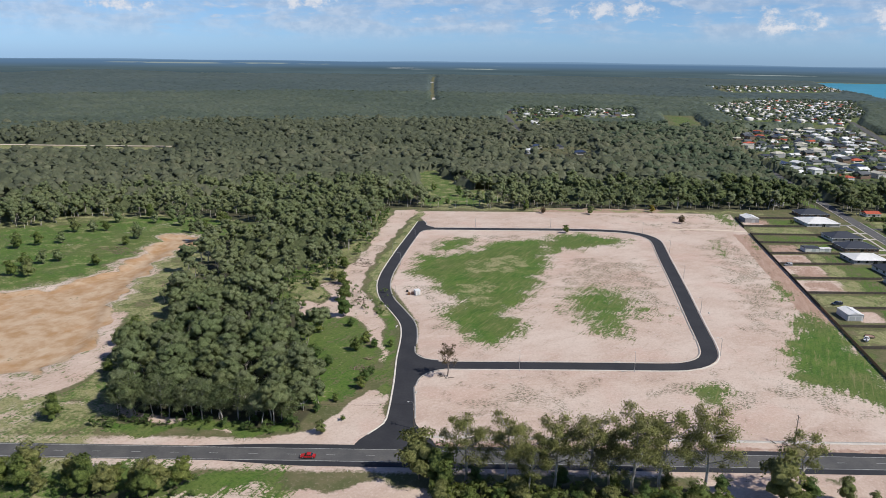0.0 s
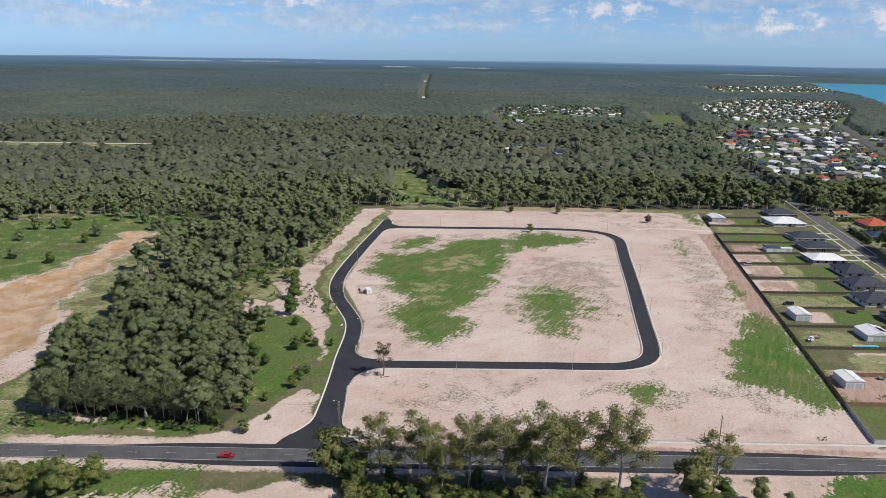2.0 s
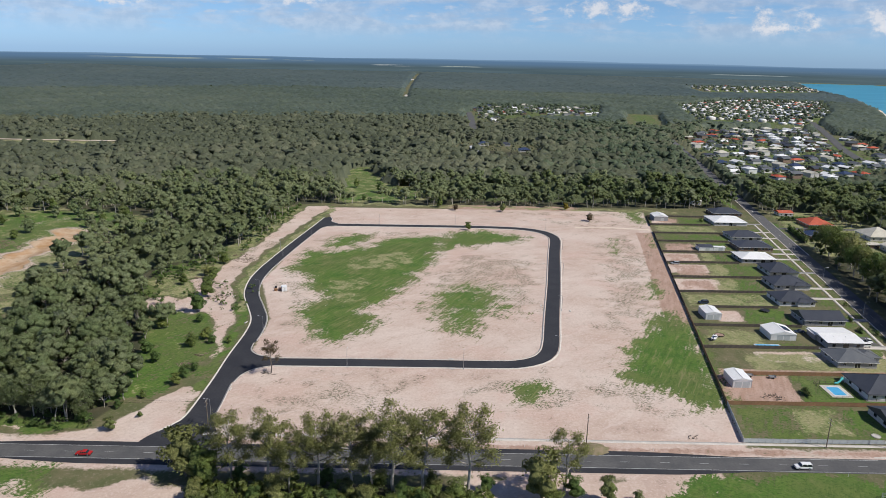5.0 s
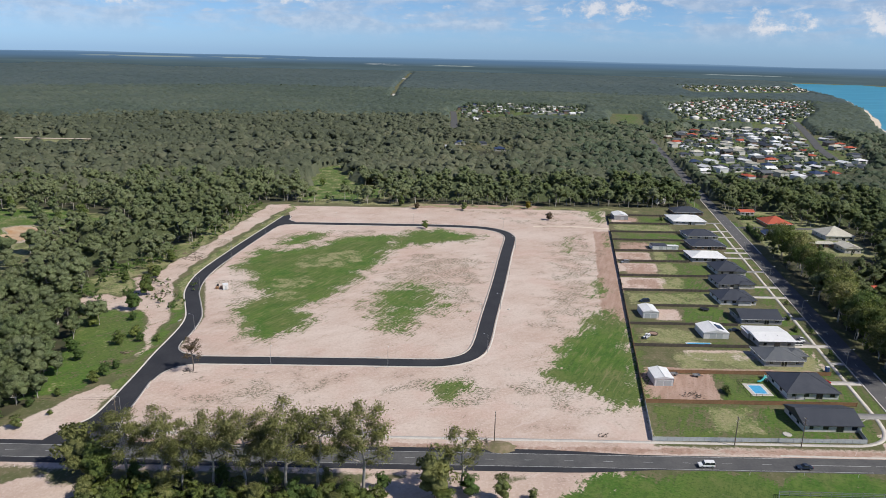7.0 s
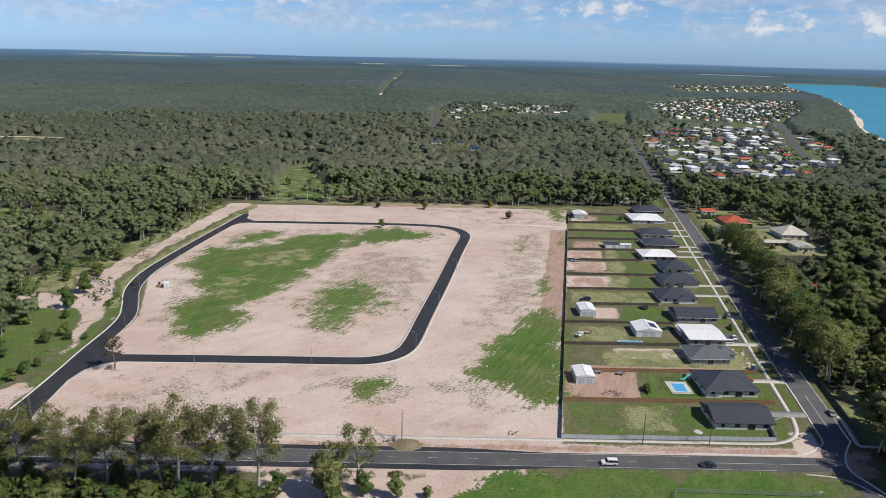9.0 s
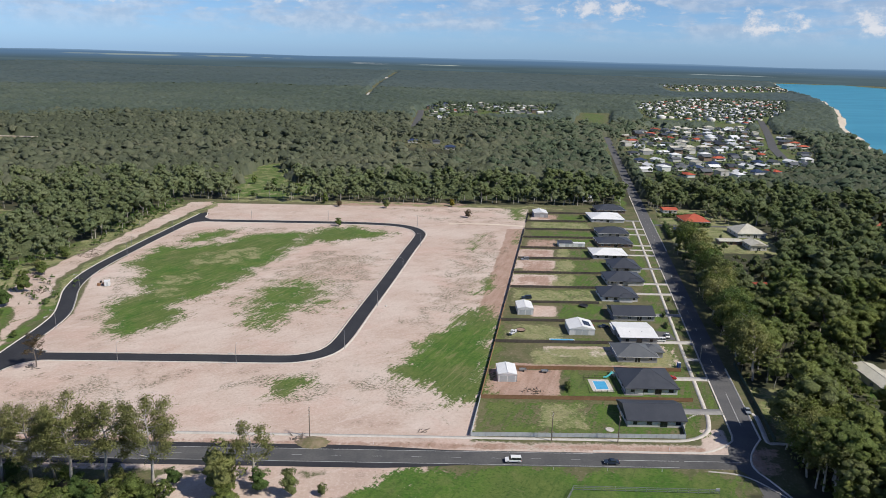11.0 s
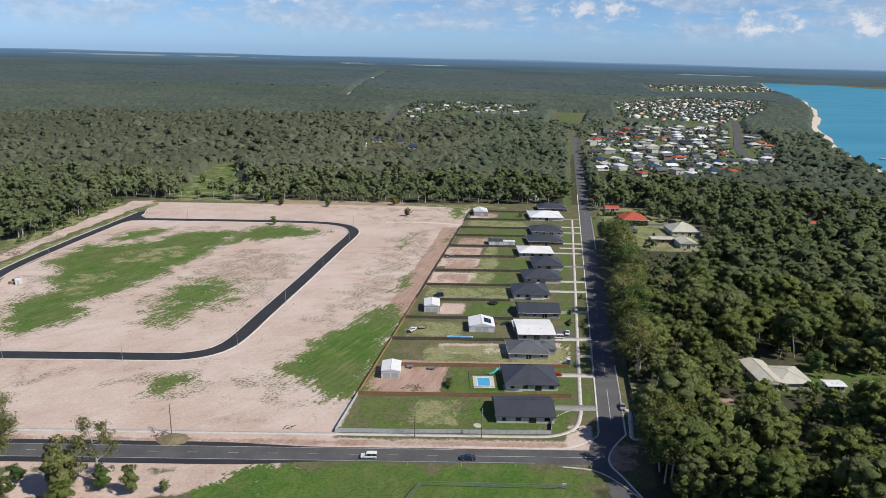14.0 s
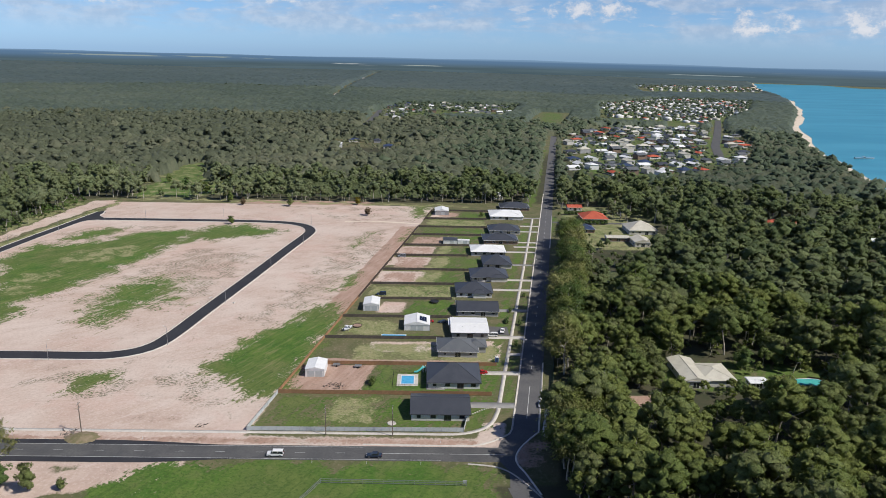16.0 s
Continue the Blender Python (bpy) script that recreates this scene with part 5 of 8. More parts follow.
def stature(x, y):
    """How tall trees may grow: low in the town and where they stand before a garden."""
    f = np.ones_like(x)
    for t in TOWN:
        f[inside(x, y, t) > -5] = 0.5
    for h, g in ((17, 0.62), (11, 0.42), (6, 0.28)):
        k = 117.0 / (117.0 - h)
        u, v = plan_uv(120 + (x - 120) * k, y * k)
        for a in GARDENS[:6]:
            f[(u > a[0]) & (u < a[1]) & (v > a[2] + 2) & (v < a[3])] = g
    return f


def in_view(x, y, margin):
    return (x > 0 - 0.72 * y - margin) & (x < 245 + 0.66 * y + margin)


def spots(seed, x0, x1, y0, y1, step, d0, d1, clear=0.03):
    """Uneven spots of the woods whose distance from the camera's line lies within d0 and d1."""
    rng = np.random.default_rng(seed)
    r = 0.75 * max(x1 - x0, y1 - y0)
    a, b = np.meshgrid(np.arange(-r, r, step), np.arange(-r, r, step))
    a = a.ravel() + rng.uniform(-0.75, 0.75, a.size) * step
    b = b.ravel() + rng.uniform(-0.75, 0.75, b.size) * step
    x = (x0 + x1) / 2 + 0.82 * a - 0.57 * b
    y = (y0 + y1) / 2 + 0.57 * a + 0.82 * b
    box_ = (x > x0) & (x < x1) & (y > y0) & (y < y1)
    x, y = x[box_], y[box_]
    d = np.hypot(np.maximum(0, np.maximum(13 - x, x - 230)), y)
    keep = (d >= d0) & (d < d1) & in_view(x, y, 25)
    x, y = x[keep], y[keep]
    keep = rng.uniform(0, 1, len(x)) < wooded(x, y) * (1 - clear)
    x, y = x[keep], y[keep]
    return x, y, land_height(x, y), rng


def tint_of(x, y, rng):
    """Patchy change of colour over the woods, with a change from tree to tree."""
    p = 0.48 + 0.20 * np.sin(x * 0.0042 + 1.7 * np.sin(y * 0.0031)) + 0.12 * np.sin(y * 0.0056 + x * 0.0023) + 0.16 * np.sin(x * 0.021 + 1.3 * np.sin(y * 0.013)) + 0.14 * np.sin(y * 0.027 + 2.0 * np.sin(x * 0.011))
    p = p + 0.12 * np.sin(x * 0.083 + 1.9 * np.sin(y * 0.061)) * np.sin(y * 0.071 + 1.4 * np.sin(x * 0.045))
    return np.clip(p + rng.normal(size=len(x)) * 0.28, 0, 1)


NEAR = [billow_template(100 + i, 12.5 + i % 3, 4.6 + 0.5 * (i % 4), 0.20 + 0.07 * (i % 3), 11, 5, 2, 34, 0.32, 5, 1.1, 0.40) for i in range(8)]
TALL = [billow_template(150 + i, 17 + i % 4, 6.0 + 0.6 * (i % 4), 0.24 + 0.06 * (i % 3), 20, 5, 2, 28, 0.34, 5, 1.0, 0.31) for i in range(8)]
MIDDLE = [billow_template(200 + i, 11.0 + i % 3, 4.2 + 0.5 * (i % 3), 0.14 + 0.09 * (i % 4), 6, 5, 2, 7, 0.46, 2, 1.3, 0.46, lift=0.4) for i in range(10)]
FAR = [billow_template(300 + i, 10.5, 5.0 + 0.5 * (i % 3), 0.30, 3, 5, 2, 0, 1.0, 0, 1.0, 0.60, lift=0.8) for i in range(8)]

x, y, z, rng = spots(1, -270, -30, 100, 430, 5.6, 0, 345)
scatter("woods", NEAR, x, y, z, rng.uniform(0.6, 1.05, len(x)) * rng.choice([0.8, 1.0, 1.15], len(x)), tint_of(x, y, rng), LEAF_PAPER, BARK, "dense grey-green paperbark and gum woodland", 11)
x, y, z, rng = spots(5, 240, 520, 100, 430, 8.2, 0, 345)
scatter("woods", TALL, x, y, z, rng.uniform(0.55, 1.0, len(x)) * rng.choice([0.75, 1.0, 1.3], len(x)) * stature(x, y), tint_of(x, y, rng), LEAF_BUSH, BARK, "tall mixed gum forest beside the side street", 16)


def grown_at(x, y, rng):
    """Uneven growth, with low and tall stands."""
    p = np.sin(x * 0.071 + 1.7 * np.sin(y * 0.043)) * np.sin(y * 0.063 + 1.5 * np.sin(x * 0.052))
    return rng.choice([0.65, 0.75, 0.85, 0.95, 1.0, 1.1, 1.25], len(x)) * rng.uniform(0.88, 1.1, len(x)) * (1 + 0.2 * p) * stature(x, y)


def east_of(x, y, rng):
    return x + rng.normal(size=len(x)) * 45 > 215 + 14 * np.sin(y * 0.05)


x, y, z, rng = spots(2, -620, 760, 150, 700, 7.8, 345, 660)
east, grown = east_of(x, y, rng), grown_at(x, y, rng)
for side, mat, lab, seed, k in ((~east, LEAF_MID, "olive green gum forest behind the cleared land", 12, 1.0), (east, LEAF_COAST, "dark green coastal forest behind the gardens", 18, 1.15)):
    scatter("woods", MIDDLE, x[side], y[side], z[side], grown[side] * k, tint_of(x[side], y[side], rng), mat, BARK, lab, seed)
x, y, z, rng = spots(3, -1100, 1250, 400, 1400, 9.4, 660, 1330)
east, grown = east_of(x, y, rng), grown_at(x, y, rng)
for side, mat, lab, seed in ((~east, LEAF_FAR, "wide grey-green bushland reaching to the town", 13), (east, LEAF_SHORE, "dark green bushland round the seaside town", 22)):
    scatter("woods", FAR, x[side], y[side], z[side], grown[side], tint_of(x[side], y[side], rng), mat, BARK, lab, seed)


def canopy(seed, r0, r1, a0, a1, step, turn, tall, rough, material, label):
    """The far forest: one closed, uneven canopy of crowns, open where towns, tracks and water lie."""
    rng = np.random.default_rng(seed)
    r = [r0]
    while r[-1] < r1:
        r.append(r[-1] + step * (r[-1] / r0) ** 0.8)
    r, a = np.array(r), np.arange(a0, a1, turn)
    R, A = np.meshgrid(r, a, indexing="ij")
    R = R + rng.uniform(-0.4, 0.4, R.shape) * step * (R / r0) ** 0.8
    A = A + rng.uniform(-0.4, 0.4, A.shape) * turn
    x, y = (120 + R * np.sin(A)).ravel(), (R * np.cos(A)).ravel()
    w = wooded(x, y)
    stand = np.sin(x * 0.021 + 1.7 * np.sin(y * 0.013)) * np.sin(y * 0.017 + 1.5 * np.sin(x * 0.012))
    h = tall * (1 + 0.18 * stand) + rng.normal(size=len(x)) * rough
    z = land_height(x, y) + np.where((w > 0.99) & (stature(x, y) > 0.9) & (np.hypot(x - 120, y) > 0.999 * r0) & ((tall > 6) | (wooded(x, y - 26) > 0.99) & (wooded(x - 18, y - 8) > 0.99) & (wooded(x + 18, y - 8) > 0.99)), h, -1.5)
    n, m = len(a), len(r)
    q = (np.arange(m - 1)[:, None] * n + np.arange(n - 1)[None, :]).ravel()
    me = array_mesh("canopy", np.stack([x, y, z], 1), np.stack([q + n, q + n + 1, q + 1, q], 1), [material], None, dict(tint=np.clip(tint_of(x, y, rng) + 0.10 * stand, 0, 1)))
    me.polygons.foreach_set("use_smooth", [True] * len(me.polygons))
    return tagged(new("woods", me), label, "woods", kind="stuff")


# these two plains carry the haze of distance in their leaf colour
canopy(41, 1300, 2330, -0.70, 0.62, 6.5, 0.0032, 8.5, 1.7, LEAF_OUTER_HAZED, "bushland plain beyond the town, leaves tinted grey-green for haze")
canopy(42, 2300, 4700, -0.70, 0.62, 13.0, 0.0032, 8.5, 1.5, LEAF_DISTANT_HAZED, "unbroken dark forest plain toward the horizon, haze-tinted leaves")
# leaf-coloured sheets added below the crowns, closing dark gaps between trees
canopy(43, 640, 1310, -0.74, 0.66, 4.2, 0.0046, 6.8, 2.1, LEAF_FAR, "grey-green understorey sheet added to fill gaps below far gums")
canopy(44, 380, 650, -0.80, 0.72, 3.6, 0.0078, 4.8, 1.5, LEAF_SCRUB, "scrub understorey sheet added to fill gaps below the gum forest")
# loose trees among the farther streets of the town
x, y, z, rng = spots(8, 0, 1700, 1280, 3600, 10.0, 1320, 3600)
keep = (stature(x, y) < 0.9) & (rng.uniform(0, 1, len(x)) < np.where(y < 2400, 0.50, 0.25))
x, y, z = x[keep], y[keep], z[keep]
scatter("woods", FAR, x, y, z, rng.uniform(0.4, 0.95, len(x)), tint_of(x, y, rng), LEAF_SHORE, BARK, "scattered garden trees among the far town streets", 23)

# undergrowth along the front of the left woods and bushes by the main road
SHRUB = [crown_template(500 + i, 2.2, 1.5, 0.02, 4, 44, 0.42, limbs=1) for i in range(4)]
rng = np.random.default_rng(77)
n = 130
x = np.concatenate([rng.uniform(-112, -44, n), rng.uniform(-66, -30, 60), rng.uniform(-130, -64, 120), rng.uniform(264, 330, 160)])
y = np.concatenate([rng.uniform(190, 199, n) + 2.0 * np.sin(np.arange(n)), rng.uniform(300, 340, 60), rng.uniform(150, 168, 120), rng.uniform(150, 210, 160)])
scatter("undergrowth", SHRUB, x, y, np.zeros(len(x)), rng.uniform(0.25, 0.5, len(x)) + rng.uniform(0, 1, len(x)) ** 3, rng.uniform(0, 1, len(x)), LEAF_GREEN, BARK_DARK, "low green scrub along the edge of the woods", 15)

x, y = rng.uniform(-92, -56, 240), rng.uniform(300, 540, 240)
keep = (inside(x, y, VERGE_OPEN) > -9) & (inside(x, y, VERGE_OPEN) < 7)
x, y = x[keep], y[keep]
scatter("undergrowth", SHRUB, x, y, np.zeros(len(x)), rng.uniform(0.7, 2.2, len(x)), rng.uniform(0, 0.8, len(x)), LEAF_GREEN, BARK_DARK, "green bushes along the fringe of the woods", 20)
n = 900
x, y = rng.uniform(244, 440, n), rng.uniform(160, 330, n)
keep = (wooded(x, y) > 0.5) & (x < 250 + 0.66 * y)
x, y = x[keep], y[keep]
scatter("undergrowth", SHRUB, x, y, np.zeros(len(x)), rng.uniform(0.9, 2.2, len(x)), rng.uniform(0, 0.6, len(x)), LEAF_BUSH, BARK_DARK, "shaded green understorey below tall gums", 19)
n = 330
x, y = rng.uniform(2, 84, n), rng.uniform(146, 164, n)
scatter("undergrowth", SHRUB, x, y, np.zeros(n), rng.uniform(0.8, 2.0, n), rng.uniform(0, 0.8, n), LEAF_BUSH, BARK_DARK, "dark scrub below the roadside gums", 17)

# ---------------------------------------------------------------- single trees
rng = np.random.default_rng(5)
GUMS = [gum_template(900 + i, 26, 8.4, 1.55, 84, 0.30, 13) for i in range(5)]
gum_label = "tall open roadside gum with pale trunk"
for i, (px_, py_, hh) in enumerate(((11, 167, 23.5), (22.5, 165, 25), (29, 162.5, 20), (36, 165.5, 24), (45.5, 163, 26.5), (51, 165.5, 21), (57.5, 163.5, 29.5), (65.5, 166, 28), (77.8, 166.5, 28))):
    t = GUMS[i % 5]
    s = hh / 26
    tree_thing("gum_tree", sized(t, s), LEAF_GUM, BARK, (0.45, 0.7, 0.3, 0.6, 0.85)[i % 5], pose(px_, py_, 0, 0, 0, 67 * i), gum_label, group="gums along the main road")
ROUND = [clump_template(700 + i, 10, 4.6, 7, 9, 5, 1000, 0.33, 4, 0.08, 0.74) for i in range(3)]


def round_tree(x, y, h, k, mat=LEAF_BUSH, tint=0.5, name="tree", label="rounded dense green native tree", wide=1.0, group=""):
    t = ROUND[k % 3]
    m = np.array([wide * h / 10, wide * h / 10, h / 10])
    return tree_thing(name, sized(t, m), mat, BARK_DARK, tint, pose(x, y, float(land_height(x, y)), 0, 0, 50 * k), label, group=group)


g = "understorey trees below the roadside gums"
for i, (a, b, h) in enumerate(((-2.5, 168, 15.5), (4, 165, 13), (14, 166, 9), (25, 160, 11), (29, 166, 8), (38, 167, 10), (45, 161, 9), (53, 167, 8), (60, 160, 10), (68, 167, 9), (75, 161, 11), (83, 168, 8), (4, 157, 10), (12, 155, 9), (20, 157, 8), (27, 155, 10), (35, 157, 8), (42, 156, 9), (50, 158, 10), (57, 156, 8), (65, 157, 10), (72, 156, 9), (79, 159, 8))):
    round_tree(a, b, h if h > 11 else 0.68 * h, i, (LEAF_GUM, LEAF_BUSH, LEAF_GREEN)[i % 3], (0.2, 0.6, 0.4)[i % 3], label="bushy dark understorey tree on the road verge", group=g)
round_tree(98, 163.5, 16, 1, LEAF_GUM, 0.35, label="dense rounded olive tree beside the road", wide=0.85)
round_tree(107.5, 167, 6.2, 2, LEAF_GREEN, 0.6, label="small bright green tree beside the road", wide=1.2)
round_tree(101, 158, 7, 0, LEAF_BUSH, 0.3, label="low dark green tree beside the road", wide=1.3)
round_tree(116.2, 165, 8.2, 0, LEAF_BUSH, 0.4, label="small grey-green tree on the sandy verge", wide=0.75)
round_tree(124.7, 166, 3.6, 1, LEAF_BUSH, 0.4, label="small shrub on the sandy verge")
t = gum_template(950, 22, 6.2, 1.25, 40, 0.30)
tree_thing("gum_tree", t, LEAF_GUM, BARK, 0.4, pose(105, 170, 0, 0, 0, 20), "tall sparse gum with pale trunk beside the road")
t = gum_template(951, 14.5, 4.6, 1.0, 22, 0.26)
tree_thing("burnt_tree", t, LEAF_RED, BARK_DARK, 0.3, pose(2.2, 237, 0, 0, 0, 0), "thin brown half-dead tree at the street junction")
for i, (a, b, h, mat, lab) in enumerate((
    (73.5, 472.5, 5.6, LEAF_BUSH, "dark round shrub inside the loop street"), (163.4, 511, 6.2, LEAF_RED, "brown round shrub on bare sand"), (150.5, 549, 6.0, LEAF_YELLOW, "yellow flowering wattle at the site edge"),
    (99.5, 536, 6.5, LEAF_BUSH, "dark young tree at the site edge"), (62.8, 536, 5.5, LEAF_RED, "reddish young tree at the site edge"), (49.5, 545, 8.5, LEAF_BUSH, "dark dense tree at the site edge"),
    (-127, 193, 9, LEAF_BUSH, "lone dense tree on dry grass"), (-137, 256, 7, LEAF_BUSH, "lone tree beside the borrow pit"), (-138, 272, 6.5, LEAF_BUSH, "lone tree beside the borrow pit"), (-207, 366, 6.5, LEAF_BUSH, "round tree in the green clearing"),
    (-243, 357, 9, LEAF_BUSH, "tree in the green clearing"), (-49.5, 297, 10, LEAF_GREEN, "leafy tree beside the cut verge"), (-53, 318, 10.5, LEAF_BUSH, "grey-green tree on bare sand"), (-37, 258, 6.0, LEAF_BUSH, "small tree on the green verge"), (-28.5, 230, 5, LEAF_GREEN, "small tree on the green verge"),
    (-36.5, 191, 4.5, LEAF_BUSH, "low tree beside the street mouth"), (-127, 229, 5.5, LEAF_BUSH, "small tree on the green slope"), (-64, 374, 7, LEAF_BUSH, "tree on the sandy verge"), (-60, 345, 7, LEAF_BUSH, "tree on the sandy verge"), (-66, 352, 6, LEAF_GUM, "small gum on bare sand"), (-72, 335, 6, LEAF_BUSH, "small tree on bare sand"),
    (-6, 600, 9, LEAF_GREEN, "young tree on the north lawn"), (-30, 620, 8, LEAF_BUSH, "young tree on the north lawn"), (12, 585, 9, LEAF_BUSH, "young tree on the north lawn"), (20, 575, 10, LEAF_BUSH, "young tree on the north lawn"), (-14, 565, 5, LEAF_GREEN, "bush on the north lawn"),
    *((a, b, h, LEAF_PAPER if a % 2 else LEAF_BUSH, "grey-green tree in the grassy clearing") for a, b, h in ((-242, 343, 9), (-232, 342, 10), (-237, 349, 8), (-239, 366, 8), (-233, 372, 7), (-251, 443, 8), (-244, 447, 7), (-212, 411, 6), (-213, 428, 11), (-221, 472, 9), (-213, 482, 11), (-199, 466, 10), (-183, 447, 9), (-191, 476, 9), (-274, 397, 10), (-266, 405, 9), (-255, 412, 7), (-176, 480, 10), (-205, 495, 10), (-230, 485, 11), (-247, 470, 10), (-262, 440, 10))), (-176, 452, 8, LEAF_BUSH, "tree beside the borrow pit"), (-168, 470, 9, LEAF_BUSH, "tree beside the borrow pit"),
)):
    round_tree(a, b, h, i, mat, 0.2 + 0.15 * (i % 4), label=lab, wide=1.1 if h < 8 else 0.9)
for i in range(14):
    a, b = -120 + 4.2 * i + 2 * math.sin(i * 2.1), 157 + 3.5 * math.sin(i * 1.7)
    if a < -64:
        round_tree(a, b, 8 + 3 * math.sin(i * 1.3), i, (LEAF_BUSH, LEAF_GUM)[i % 2], 0.3 + 0.1 * (i % 4), label="grey-green roadside tree in long grass", group="trees south of the road")
# tall trees along the side street's far verge
EDGE = [gum_template(960 + i, 19, 7.6, 2.2, 46, 0.44) for i in range(4)]
for i in range(38):
    vv = -30 + 7.4 * i
    near_kerb = 101.2 if 36 < vv < 130 else 106.5
    p = lot(near_kerb + 2.2 * math.sin(i * 1.9), vv)
    if 250 < vv < 300 or 0 < vv < 34 or 34 < vv < 40:
        continue
    s = 0.98 + 0.15 * math.sin(i * 2.7)
    t = EDGE[i % 4]
    tree_thing("gum_tree", sized(t, s), (LEAF_BUSH, LEAF_GUM, LEAF_GREEN)[i % 3], BARK, 0.25 + 0.2 * (i % 4), pose(p[0], p[1], 0, 0, 0, 77 * i), "tall shady gum on the street verge", group="street verge gums")

for i, (uu, vv, s) in enumerate(((102, -5, 0.95), (103, -13, 1.05), (101.5, -21, 0.95), (104, -28, 1.05), (108, -9, 1.0))):
    p = lot(uu, vv)
    tree_thing("gum_tree", sized(EDGE[i % 4], s), (LEAF_BUSH, LEAF_GUM)[i % 2], BARK, 0.3 + 0.15 * i, pose(p[0], p[1], 0, 0, 0, 61 * i), "tall gum shading the road junction", group="street verge gums")
# trees round the large garden house
for i, (uu, vv, h, mat, lab) in enumerate(((136.5, 40, 9, LEAF_BUSH, "dark dense round tree beside the garden house"), (130, 34, 8, LEAF_BUSH, "dense green tree beside the garden house"), (141.5, 66, 14, LEAF_GREEN, "tall bright green tree behind the garden house"), (128, 45, 11, LEAF_BUSH, "leafy tree beside the garden house"), (134, 54, 11, LEAF_BUSH, "leafy tree beside the garden house"), (172, 52, 9, LEAF_GREEN, "bright green tree behind a small lawn"), (186, 56, 12, LEAF_BUSH, "large dense green tree behind the pool"), (196, 58, 11, LEAF_GREEN, "large dense green tree behind the pool"), (166, 31, 4.5, LEAF_GREEN, "low yellow-green garden bush beside the house"))):
    p = lot(uu, vv)
    round_tree(p[0], p[1], h, i, mat, 0.25 if i < 2 else 0.8, label=lab, wide=1.15)
# front row of the left woods
ROW = [gum_template(980 + i, 13.5, 5.4, 1.55, 44, 0.34) for i in range(4)]
for i in range(17):
    a = -107 + 3.7 * i + 1.3 * math.sin(i * 2.3)
    tree_thing("gum_tree", sized(ROW[i % 4], 0.85 + 0.2 * math.sin(i * 1.9)), LEAF_PAPER, BARK, (0.2, 0.55, 0.8, 0.4, 0.65)[i % 5], pose(a, 197.5 + 1.6 * math.sin(i * 3.1), 0, 0, 0, 83 * i), "pale-trunked gum at the edge of the woods", group="front row of the woods")

# ---------------------------------------------------------------- houses, sheds and fences of the lots
def roof_mesh(w, d, pitch, over, style, ridge_axis="x"):
    """A hipped, gabled or near-flat roof with eaves that overhang, and its ribs of sheet steel."""
    bm = bmesh.new()
    a, b = w / 2 + over, d / 2 + over
    if ridge_axis == "y":
        a, b = b, a
    h = b * math.tan(radians(pitch))
    t = 0.16
    run = max(a - b, 0.4) if style == "hip" else a
    lo = [bm.verts.new(c) for c in ((-a, -b, -t), (a, -b, -t), (a, b, -t), (-a, b, -t))]
    ev = [bm.verts.new(c) for c in ((-a, -b, 0), (a, -b, 0), (a, b, 0), (-a, b, 0))]
    r0, r1 = bm.verts.new((-run, 0, h)), bm.verts.new((run, 0, h))
    bm.faces.new((ev[0], ev[1], r1, r0))
    bm.faces.new((ev[2], ev[3], r0, r1))
    bm.faces.new((ev[1], ev[2], r1))
    bm.faces.new((ev[3], ev[0], r0))
    for i in range(4):
        j = (i + 1) % 4
        bm.faces.new((lo[i], lo[j], ev[j], ev[i]))
    bm.faces.new(lo[::-1])
    # ridge and hip cappings
    tube(bm, [r0.co + Vector((0, 0, 0.03)), r1.co + Vector((0, 0, 0.03))], (0.11, 0.11), 5)
    if style == "hip":
        for e, r in ((0, r0), (3, r0), (1, r1), (2, r1)):
            tube(bm, [ev[e].co + Vector((0, 0, 0.02)), r.co + Vector((0, 0, 0.02))], (0.08, 0.08), 5)
    if ridge_axis == "y":
        bmesh.ops.rotate(bm, verts=bm.verts, cent=(0, 0, 0), matrix=Matrix.Rotation(radians(90), 3, "Z"))
    bmesh.ops.recalc_face_normals(bm, faces=bm.faces)
    return bm, h


def gutter_mesh(w, d, over):
    bm = bmesh.new()
    a, b = w / 2 + over + 0.06, d / 2 + over + 0.06
    for x0, x1, y0, y1 in ((-a, a, -b - 0.06, -b + 0.07), (-a, a, b - 0.07, b + 0.06), (-a - 0.06, -a + 0.07, -b + 0.07, b - 0.07), (a - 0.07, a + 0.06, -b + 0.07, b - 0.07)):
        box(bm, x0, x1, y0, y1, -0.22, -0.05)
    return bm


def window(parent, x, y, z, w, h, side, trim):
    """A window set in a wall: frame, sill and pane. side: the wall that it faces out of."""
    f = boxes((-w / 2, w / 2, -0.06, 0.02, 0, 0.07), (-w / 2, w / 2, -0.06, 0.02, h - 0.07, h), (-w / 2, -w / 2 + 0.07, -0.06, 0.02, 0.07, h - 0.07), (w / 2 - 0.07, w / 2, -0.06, 0.02, 0.07, h - 0.07), (-0.03, 0.03, -0.05, 0.01, 0.07, h - 0.07))
    turn = {"s": 0, "e": 90, "n": 180, "w": 270}[side]
    win = part("window", f, trim, parent)
    win.matrix_basis = pose(x, y, z, 0, 0, turn)
    part("pane", boxes((-w / 2 + 0.07, w / 2 - 0.07, -0.03, -0.015, 0.07, h - 0.07)), GLASS, win)
    part("sill", boxes((-w / 2 - 0.05, w / 2 + 0.05, -0.12, 0.0, -0.06, -0.005)), trim, win)
    return win


